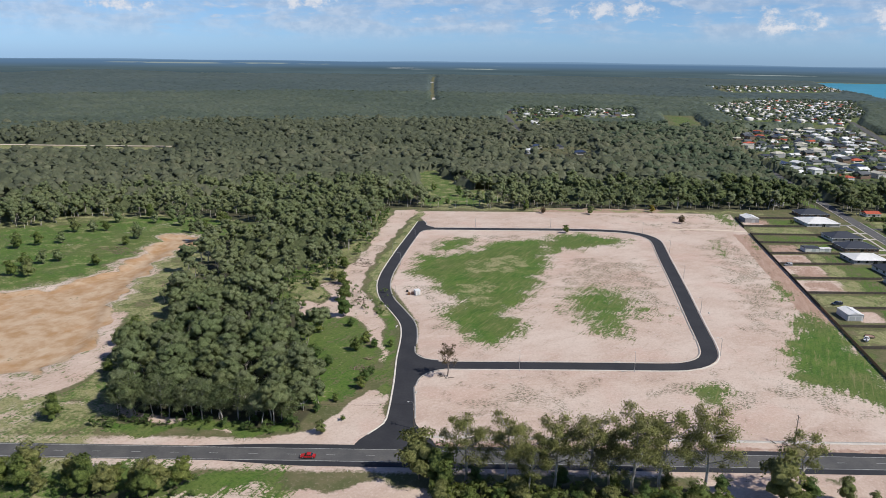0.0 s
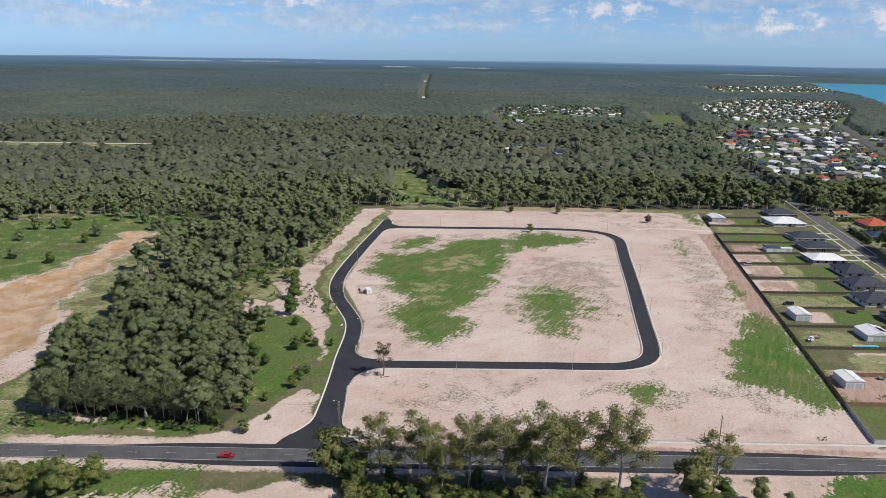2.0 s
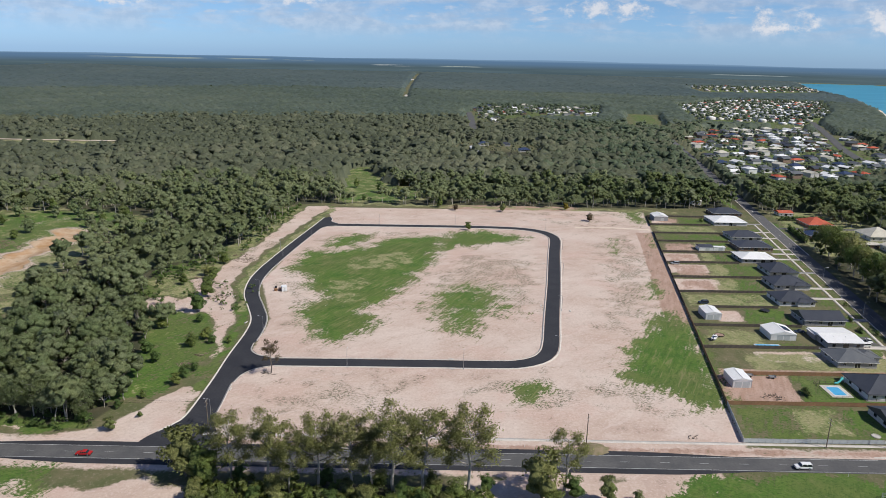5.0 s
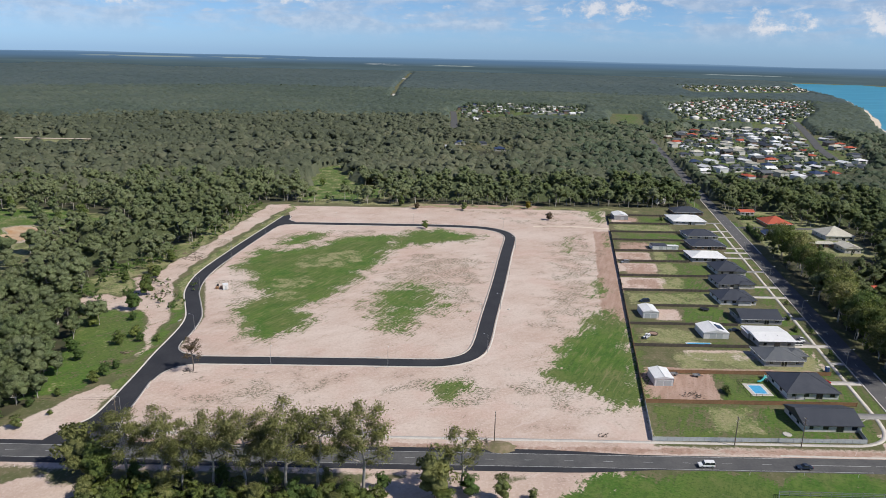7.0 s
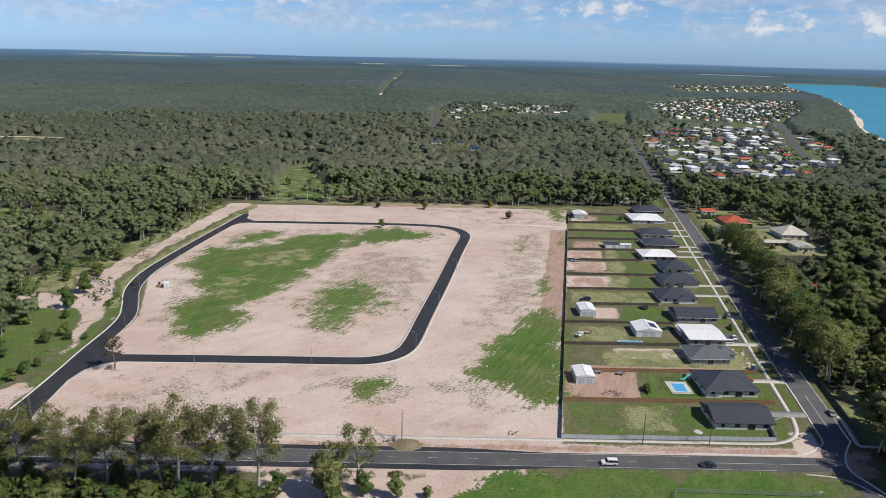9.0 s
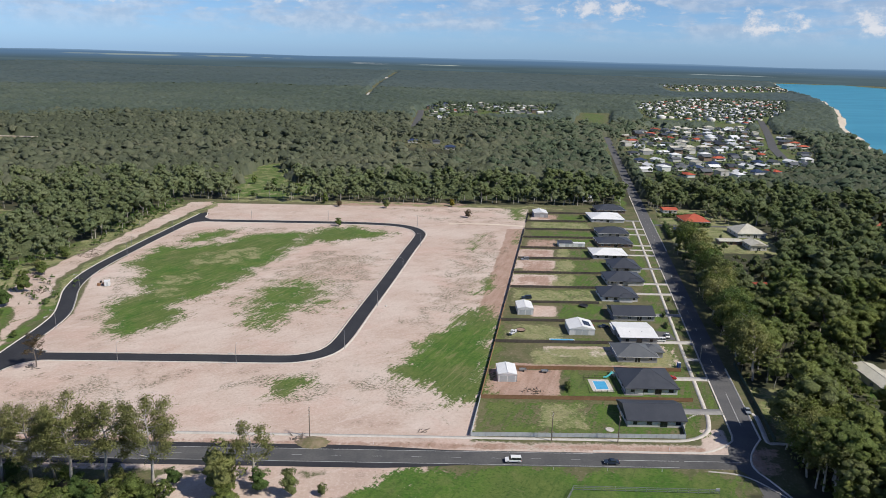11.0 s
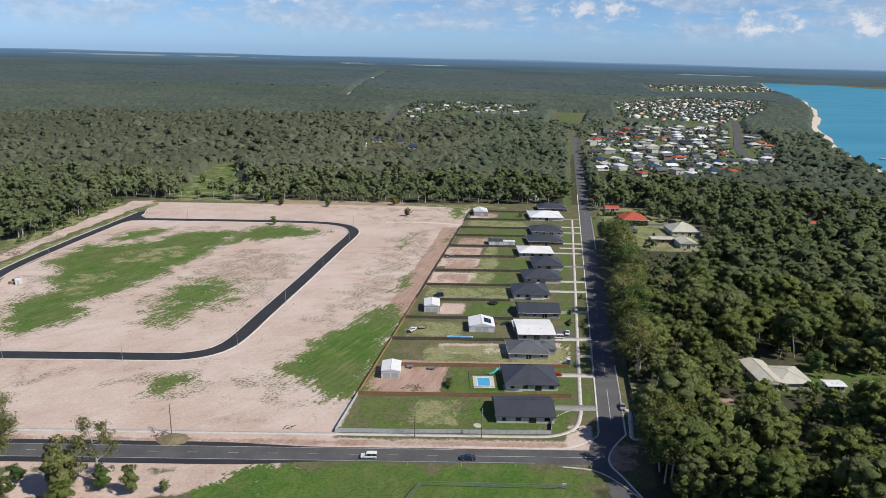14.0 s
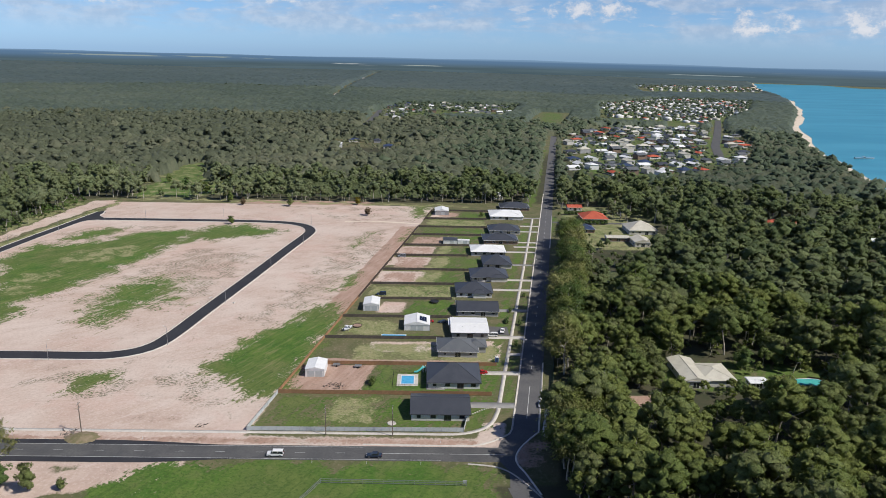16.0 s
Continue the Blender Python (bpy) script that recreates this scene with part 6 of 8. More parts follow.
def gables(th, w, d, h, material, eave, axis):
    """The two triangles of wall under a gable roof."""
    if axis == "y":
        w, d = d, w
    for s in (-1, 1):
        bm = bmesh.new()
        x0, x1 = s * w / 2 - 0.1 * s, s * w / 2 + 0.01 * s
        f = [[bm.verts.new((x, y, z)) for y, z in ((-d / 2, -0.2), (d / 2, -0.2), (0, h * 0.93))] for x in (x0, x1)]
        bm.faces.new(f[0])
        bm.faces.new(f[1][::-1])
        for i in range(3):
            j = (i + 1) % 3
            bm.faces.new((f[0][j], f[0][i], f[1][i], f[1][j]))
        bmesh.ops.recalc_face_normals(bm, faces=bm.faces)
        if axis == "y":
            bmesh.ops.rotate(bm, verts=bm.verts, cent=(0, 0, 0), matrix=Matrix.Rotation(radians(90), 3, "Z"))
        g = part("gable", bm, material, th)
        g.location.z = eave


def house(u0, u1, v0, v1, style, roof_mat, wall_mat, trim, label, pitch=21, eave=2.65, over=0.55, wing=None, patio=None, axis="x", garage=True, chimney=False, name="house"):
    """A low family house on its lot: walls, roof, gutter, windows, doors, and a wing or patio where it has one."""
    w, d = u1 - u0 - 2 * over, v1 - v0 - 2 * over
    th = thing(name, lot_pose((u0 + u1) / 2, (v0 + v1) / 2), label, "house", "houses along the side street")
    part("slab", boxes((-w / 2 - 0.1, w / 2 + 0.1, -d / 2 - 0.1, d / 2 + 0.1, -0.05, 0.12)), CONCRETE_GREY, th)
    part("wall", boxes((-w / 2, w / 2, -d / 2, d / 2, 0.12, eave - 0.16)), wall_mat, th)
    bm, h = roof_mesh(w, d, pitch, over, style, axis)
    if style == "gable":
        gables(th, w, d, h, wall_mat, eave, axis)
    rf = part("roof", bm, roof_mat, th)
    rf.location.z = eave
    gt = part("gutter", gutter_mesh(w, d, over), trim, th)
    gt.location.z = eave
    k = max(3, int(w / 4.2))
    for i in range(k):
        x = -w / 2 + w * (i + 0.5) / k
        if i == k // 2:
            dr = part("door", boxes((-1.1, 1.1, -0.05, 0.02, 0, 2.05)), GLASS, th, "glazed sliding door")
            dr.location = (x, -d / 2 - 0.01, 0.14)
            part("frame", boxes((-1.18, -1.1, -0.07, 0.02, 0, 2.12), (1.1, 1.18, -0.07, 0.02, 0, 2.12), (-0.04, 0.04, -0.07, 0.0, 0, 2.05), (-1.1, 1.1, -0.07, 0.02, 2.05, 2.12)), trim, dr)
        else:
            window(th, x, -d / 2, 1.0, 1.8 if i % 2 else 1.3, 1.1, "s", trim)
    window(th, -w / 2, d / 5, 1.0, 1.5, 1.1, "w", trim)
    window(th, -w / 2, -d / 5, 1.0, 1.5, 1.1, "w", trim)
    if garage:
        gd = part("garage_door", boxes(*[(-0.04, 0.03, -2.4, 2.4, 0.42 * i, 0.42 * i + 0.40) for i in range(5)]), TRIM_WHITE if trim is TRIM_WHITE else WALL_GREY, th, "panelled roller garage door")
        gd.location = (w / 2, d / 4, 0.13)
        window(th, w / 2, -d / 4, 1.0, 1.8, 1.2, "e", trim)
    if wing:
        x0, x1, y0, y1, ez = wing
        wb = part("wing", boxes((x0, x1, y0, y1, 0.12, ez - 0.16)), wall_mat, th)
        bm, _ = roof_mesh(x1 - x0, y1 - y0, pitch, over, "hip", "x" if x1 - x0 > y1 - y0 else "y")
        wr = part("wing_roof", bm, roof_mat, th)
        wr.location = ((x0 + x1) / 2, (y0 + y1) / 2, ez + 0.02)
    if patio:
        x0, x1, y0, y1 = patio
        part("patio_roof", boxes((x0, x1, y0, y1, 2.42, 2.52)), ROOF_GREY, th, "flat patio roof")
        for x in (x0 + 0.15, (x0 + x1) / 2, x1 - 0.15):
            part("post", boxes((x - 0.06, x + 0.06, y0 + 0.1, y0 + 0.22, 0, 2.42)), TRIM_DARK, th)
        part("patio_floor", boxes((x0, x1, y0, y1, -0.05, 0.09)), CONCRETE_GREY, th)
    for i in range(2):
        vent = part("roof_vent", boxes((-0.15, 0.15, -0.15, 0.15, 0, 0.3), bevel=0.05), GALV, th)
        vent.location = (w * (-0.2 + 0.35 * i), -d * 0.2, eave + 0.35 * h + 0.15)
    return th


house(49, 69.2, 6.3, 21.0, "gable", ROOF_DARK, WALL_PALE, TRIM_DARK, "low grey house with charcoal steel gable roof", pitch=19)
house(50, 69.8, 30, 47.5, "hip", ROOF_DARK, WALL_WHITE, TRIM_DARK, "white-walled house with charcoal hipped roof", pitch=24, patio=(-10.0, -3.2, -9.2, -3.6))
house(49.3, 66, 58, 72.5, "hip", ROOF_GREY, WALL_GREY, TRIM_WHITE, "grey house with slate hipped roof on bare soil", pitch=20, wing=(4.0, 11.5, -2.0, 5.5, 2.7))
house(51.5, 68, 77.6, 96, "gable", ROOF_WHITE, WALL_GREY, TRIM_DARK, "grey house with shallow white steel roof", pitch=5, eave=2.9, axis="x", wing=(-8.6, -5.0, 0.5, 7.5, 2.75))
house(50.5, 70.3, 104.8, 119.5, "gable", ROOF_DARK, WALL_GREY, TRIM_WHITE, "long grey house with charcoal gable roof", pitch=19, patio=(-10.2, -4.6, -6.9, -1.5))
house(46, 64.8, 131.5, 147.5, "hip", ROOF_DARK, WALL_WHITE, TRIM_DARK, "pale house with charcoal hipped roof", pitch=22, wing=(-0.5, 6.0, -8.8, -4.0, 2.65))
house(50, 70.6, 158, 174, "hip", ROOF_DARK, WALL_PALE, TRIM_DARK, "pale house with dark hipped roof", pitch=22, patio=(-9.8, -2.0, -8.8, -5.0), wing=(1.0, 8.4, -8.4, -4.0, 2.65))
house(54, 70.8, 182.2, 200, "hip", ROOF_DARK, WALL_PALE, TRIM_DARK, "pale house with dark hipped roof and lawn", pitch=22, wing=(2.0, 8.0, -9.0, -4.5, 2.65))
house(44, 65.6, 208.5, 225.5, "hip", ROOF_WHITE, WALL_GREY, TRIM_DARK, "grey house with broad white hipped roof", pitch=16)
house(48.5, 71.3, 237, 254, "hip", ROOF_DARK, WALL_BRICK, TRIM_WHITE, "brick house with dark hipped roof", pitch=17)
house(49.5, 71.2, 264, 280.0, "hip", ROOF_DARK, WALL_PALE, TRIM_WHITE, "pale house with charcoal hipped roof", pitch=21)
house(45.5, 70.5, 308.5, 331, "hip", ROOF_WHITE, WALL_PALE, TRIM_WHITE, "wide pale house with white hipped roof", pitch=14, wing=(4, 11.5, -11.2, -5.0, 2.65))
house(51, 74.3, 341, 358, "hip", ROOF_DARK, WALL_BRICK, TRIM_WHITE, "brown brick house with dark hipped roof", pitch=20)
house(42, 51, 386, 395, "hip", ROOF_WHITE, WALL_WHITE, TRIM_WHITE, "small white house among trees", pitch=22, eave=3.4, garage=False)


def shed(u0, u1, v0, v1, eave, pitch, label, doors=1, roof_mat=ROOF_WHITE, wall_mat=WALL_WHITE, panels=False, axis="y"):
    """A steel shed with a gable end, corner trims and roller doors."""
    w, d = u1 - u0, v1 - v0
    th = thing("shed", lot_pose((u0 + u1) / 2, (v0 + v1) / 2), label, "shed", "backyard sheds")
    part("wall", boxes((-w / 2, w / 2, -d / 2, d / 2, -0.05, eave)), wall_mat, th)
    bm, h = roof_mesh(w, d, pitch, 0.15, "gable", axis)
    r = part("roof", bm, roof_mat, th)
    r.location.z = eave + 0.14
    gables(th, w, d, h, wall_mat, eave + 0.12, axis)
    for sx in (-1, 1):
        part("corner_trim", boxes((sx * w / 2 - 0.07, sx * w / 2 + 0.07, -d / 2 - 0.03, -d / 2 + 0.05, 0, eave)), GALV, th)
    dw = min(2.6, w / (doors + 0.6))
    for i in range(doors):
        x = (i - (doors - 1) / 2) * (dw + 0.4) + (0.9 if doors == 1 else 0)
        dd = part("roller_door", boxes((-dw / 2, dw / 2, -0.03, 0.02, 0, 2.3), bevel=0.01), SHEET, th, "ribbed steel roller door")
        dd.location = (x, -d / 2 - 0.01, 0.02)
    if panels:
        for i in range(3):
            p = part("solar_panel", boxes((-0.85, 0.85, -2.6, 2.6, 0, 0.05)), SOLAR, th, "dark solar panel")
            x = 1.2 + i * 1.05
            p.matrix_basis = pose(x + 0.4, -0.5, eave + 0.24 + h * (1 - (x + 0.4) / (w / 2)), 0, pitch, 0)
            p.scale = (0.6, 1, 1)
    return th


shed(4.0, 11.0, 38.8, 48, 3.0, 12, "white steel shed on a gravel yard", 2)
shed(6.2, 13.5, 110.5, 120.5, 3.1, 13, "white steel shed with dark doors", 2)
shed(30.4, 41.6, 86.5, 97.5, 2.7, 14, "white shed with solar panels on its roof", 2, panels=True)
shed(3.5, 14, 321, 333, 3.2, 14, "white steel shed on grass", 1, wall_mat=WALL_GREY)
shed(24, 33, 236, 243, 2.6, 8, "low dark roofed shed", 1, ROOF_DARK, WALL_WHITE, axis="x")
shed(33.5, 41, 236.5, 240, 2.3, 4, "white carport shelter beside a shed", 1, ROOF_WHITE, WALL_WHITE, axis="x")

# houses in the gardens across the street
house(104.5, 116.5, 346, 356, "gable", ROOF_RED, WALL_WHITE, TRIM_WHITE, "white shed house with red gable roof", pitch=16)
house(114.5, 134, 306, 326, "hip", ROOF_RED, WALL_ORANGE, TRIM_WHITE, "orange house with red tiled roof", pitch=22)
house(105, 123, 272, 286, "hip", ROOF_BLUE, WALL_BRICK, TRIM_WHITE, "brick house with dark blue roof", pitch=20)
house(145.5, 166, 270, 290, "hip", ROOF_CREAM, WALL_PALE, TRIM_WHITE, "cream house with steep pyramid roof", pitch=26, eave=3.2)
house(146.5, 158, 236, 250, "gable", ROOF_CREAM, WALL_PALE, TRIM_WHITE, "cream steel shed house with gable roof", pitch=16, axis="y", eave=3.6)
house(130, 146, 250, 258, "gable", ROOF_CREAM, WALL_BRICK, TRIM_WHITE, "low shelter with cream roof", pitch=8, garage=False)
house(144, 153.5, 33, 54, "gable", ROOF_CREAM, WALL_PALE, TRIM_WHITE, "large house with cream steel roof in a garden", pitch=14, eave=3.3, axis="y", wing=(2.5, 15, -9.0, 5.5, 3.0))
house(170, 177.5, 33, 38.5, "gable", ROOF_WHITE, WALL_PALE, TRIM_WHITE, "small white pavilion beside a pool", pitch=6, garage=False)
house(205, 212, 46, 53, "gable", ROOF_WHITE, WALL_GREY, TRIM_DARK, "white garden shelter beside a pool", pitch=5, garage=False)
house(252, 290, 300, 309, "hip", ROOF_RED, WALL_BRICK, TRIM_WHITE, "long house with red roof among trees", pitch=20, garage=False, eave=3.6)
house(298, 320, 243, 256, "hip", ROOF_WHITE, WALL_PALE, TRIM_WHITE, "white-roofed house among trees", pitch=16, garage=False, eave=4.0)
house(128, 140, 150, 160, "hip", ROOF_RED, WALL_ORANGE, TRIM_WHITE, "terracotta house half hidden by trees", pitch=20, garage=False)
house(232, 250, 170, 184, "hip", ROOF_WHITE, WALL_WHITE, TRIM_WHITE, "white house among tall trees", pitch=18, garage=False, eave=4.0)


def fence(a, b, height, post_mat, panel_mat, label, step=2.4, solid=True):
    """A fence from a to b: posts, and panels of sheet or boards with rails."""
    a, b = np.array(a), np.array(b)
    ln = float(np.linalg.norm(b - a))
    n = max(1, round(ln / step))
    s = ln / n
    ang = math.degrees(math.atan2(b[1] - a[1], b[0] - a[0]))
    th = thing("fence", pose(a[0], a[1], 0, 0, 0, ang), label, "fence")
    post = part("post", boxes((-0.06, 0.06, -0.06, 0.06, -0.1, height + 0.05)), post_mat, th)
    if solid:
        pn = part("panel", boxes((0.06, s - 0.06, -0.018, 0.018, 0.04, height - 0.04), (0.06, s - 0.06, -0.05, 0.018, height - 0.14, height - 0.05), (0.06, s - 0.06, -0.05, 0.018, 0.14, 0.23)), panel_mat, th)
    else:
        pn = part("panel", boxes(*[(0.06, s - 0.06, -0.03, 0.03, z, z + 0.14) for z in (0.25, height * 0.55, height - 0.18)]), panel_mat, th)
    for i in range(1, n + 1):
        share("post", post.data, th, pose(s * i, 0, 0))
        if i < n:
            share("panel", pn.data, th, pose(s * i, 0, 0))
    return th


fence(lot(0, -1), lot(69, -0.3), 1.55, GALV, SHEET, "pale sheet steel fence along the corner lot")
fence(lot(69, -0.3), lot(69, 7), 1.55, GALV, SHEET, "pale sheet steel fence return", 2.4)
fence(lot(0, -1), lot(0, 25), 1.55, GALV, SHEET, "pale sheet steel boundary fence")
fence(lot(0, 25), lot(75.5, 25.3), 1.6, TIMBER, TIMBER, "brown timber paling fence between yards")
fence(lot(0, 25.2), lot(0, 128), 1.5, TIMBER, TIMBER, "brown timber boundary fence of the lots", 3.0)
fence(lot(4, 50), lot(75, 50.5), 1.6, TIMBER, TIMBER, "brown timber paling fence between yards")
fence(lot(0, 76.4), lot(50, 76.8), 1.5, TIMBER_GREY, TIMBER_GREY, "weathered timber fence between yards")
fence(lot(0, 102), lot(50, 102.4), 1.4, TIMBER_GREY, TIMBER_GREY, "weathered timber fence between yards")
fence(lot(10, 127.3), lot(46, 127.8), 1.4, TIMBER_GREY, TIMBER_GREY, "weathered timber fence between yards")
fence(lot(0, 128), lot(0, 284), 1.5, TIMBER_DARK, TIMBER_DARK, "dark timber boundary fence of the lots", 3.0)
fence(lot(0, 303), lot(0, 336), 1.5, TIMBER_DARK, TIMBER_DARK, "dark timber boundary fence of the lots", 3.0)
for v, u1 in ((151, 46), (177, 50), (206.5, 44), (230.5, 48), (258, 49), (281, 49), (307, 45), (335, 50)):
    fence(lot(0.5, v), lot(u1, v + 0.6), 1.4, TIMBER_DARK, TIMBER_GREY, "dark weathered timber fence between yards")
fence(lot(97.4, -1.6), lot(97.4, 58), 1.8, FENCE_GREEN, FENCE_GREEN, "dark green boundary fence along the street", 3.0)
fence(on_road(28, -15.5), on_road(69, -16.2), 1.5, GALV, GALV, "light wire fence with rails on grass", 3.0, solid=False)
fence(on_road(28, -15.5), on_road(20, -32), 1.5, GALV, GALV, "light wire fence with rails on grass", 3.0, solid=False)

# ---------------------------------------------------------------- the town beyond the woods
def town_house(seed):
    """A far small house: walls, roof and a dark window band."""
    rng = random.Random(seed)
    w, d = rng.uniform(11, 16), rng.uniform(9, 12)
    style = "gable" if rng.random() < 0.35 else "hip"
    bm, h = roof_mesh(w, d, rng.uniform(14, 24), 0.5, style)
    return w, d, bm, 5.2 if rng.random() < 0.25 else 2.9


TOWN_MODELS = []
roofs = ([ROOF_WHITE] * 5 + [ROOF_CREAM] * 3 + [ROOF_GREY] * 4 + [ROOF_RED] + [ROOF_BLUE] + [ROOF_DARK] * 2)
for i in range(16):
    w, d, bm, ez = town_house(40 + i)
    th = thing("house", pose(0, 0, 0), "far seaside town house with pale roof", "house", "town houses")
    wl_ = part("wall", boxes((-w / 2, w / 2, -d / 2, d / 2, -0.3, ez - 0.15)), (WALL_WHITE, WALL_PALE, WALL_GREY, WALL_BRICK)[i % 4], th)
    part("window", boxes((-w * 0.38, w * 0.3, -d / 2 - 0.04, -d / 2 + 0.02, ez - 1.9, ez - 0.7)), GLASS, wl_)
    rf = part("roof", bm, roofs[i], th)
    rf.location.z = ez
    th["label"] = {ROOF_RED: "far town house with red roof", ROOF_BLUE: "far town house with blue roof", ROOF_GREY: "far town house with grey roof", ROOF_DARK: "far town house with dark roof"}.get(roofs[i], "far seaside town house with pale roof")
    TOWN_MODELS.append(th)
def town_spots(poly, step, turn, rng, skip):
    """Rows of building places within an outline."""
    pa = np.array(poly, float).reshape(-1, 2)
    ca, sa = math.cos(radians(turn)), math.sin(radians(turn))
    cen = pa.mean(0)
    R = 1.5 * float(np.max(np.linalg.norm(pa - cen, axis=1)))
    out, row, b = [], 0, -R
    while b < R:
        b += step * (1.0 if row % 2 else 1.75)
        row += 1
        a = -R + rng.uniform(0, step)
        while a < R:
            a += step * rng.uniform(0.85, 1.15)
            x, y = cen[0] + a * ca - b * sa, cen[1] + a * sa + b * ca
            p, q = np.array([x]), np.array([y])
            if inside(p, q, poly)[0] < 4 or rng.random() < skip or x > coast(y) - 45:
                continue
            if min(near_line(p, q, TOWN_ST)[0], near_line(p, q, town_road)[0], near_line(p, q, STREET)[0]) < 15:
                continue
            out.append((x, y, turn + rng.choice((0, 90, 180, 270)) + rng.uniform(-4, 4)))
    return out


rng = random.Random(9)
used = [False] * 16
for poly, step, turn, skip in ((TOWN[0], 22, 20, 0.14), (TOWN[1], 29, 12, 0.15), (TOWN[4], 34, 5, 0.3)):
    for x, y, a in town_spots(poly, step, turn, rng, skip):
        k = rng.randrange(16)
        m = pose(x, y, 0.1, 0, 0, a)
        if not used[k]:
            used[k] = True
            TOWN_MODELS[k].matrix_basis = m
        else:
            copy_thing(TOWN_MODELS[k], m)
# the farthest streets of the town, too small to pick apart
V, Q, MI = [], [], []
for poly, step, turn in ((TOWN[2], 25, 25), (TOWN[3], 46, 20)):
    for x, y, a in town_spots(poly, step, turn, rng, 0.14):
        w, d, e = rng.uniform(10, 15), rng.uniform(8, 11), rng.choice((2.9, 2.9, 5.2))
        c, s_ = math.cos(radians(a)), math.sin(radians(a))
        o = len(V)
        for px_, py_, z in ((-1, -1, -0.5), (1, -1, -0.5), (1, 1, -0.5), (-1, 1, -0.5), (-1, -1, e), (1, -1, e), (1, 1, e), (-1, 1, e), (-0.35, -0.04, e + d * 0.2), (0.35, -0.04, e + d * 0.2), (0.35, 0.04, e + d * 0.2), (-0.35, 0.04, e + d * 0.2)):
            k = 1.08 if z == e else 1.0
            X_, Y_ = px_ * w / 2 * k, py_ * d / 2 * k
            V.append((x + X_ * c - Y_ * s_, y + X_ * s_ + Y_ * c, z))
        r = rng.choice((1, 1, 1, 1, 2, 2, 3, 4))
        for f, m in (((0, 1, 5, 4), 0), ((1, 2, 6, 5), 0), ((2, 3, 7, 6), 0), ((3, 0, 4, 7), 0), ((4, 5, 9, 8), r), ((5, 6, 10, 9), r), ((6, 7, 11, 10), r), ((7, 4, 8, 11), r), ((8, 9, 10, 11), r)):
            Q.append(tuple(o + i for i in f))
            MI.append(m)
tagged(new("far_houses", array_mesh("far_houses", np.array(V), np.array(Q), [WALL_PALE, ROOF_WHITE, ROOF_CREAM, ROOF_GREY, ROOF_RED], MI)), "far streets of small white-roofed houses", "houses", kind="stuff")

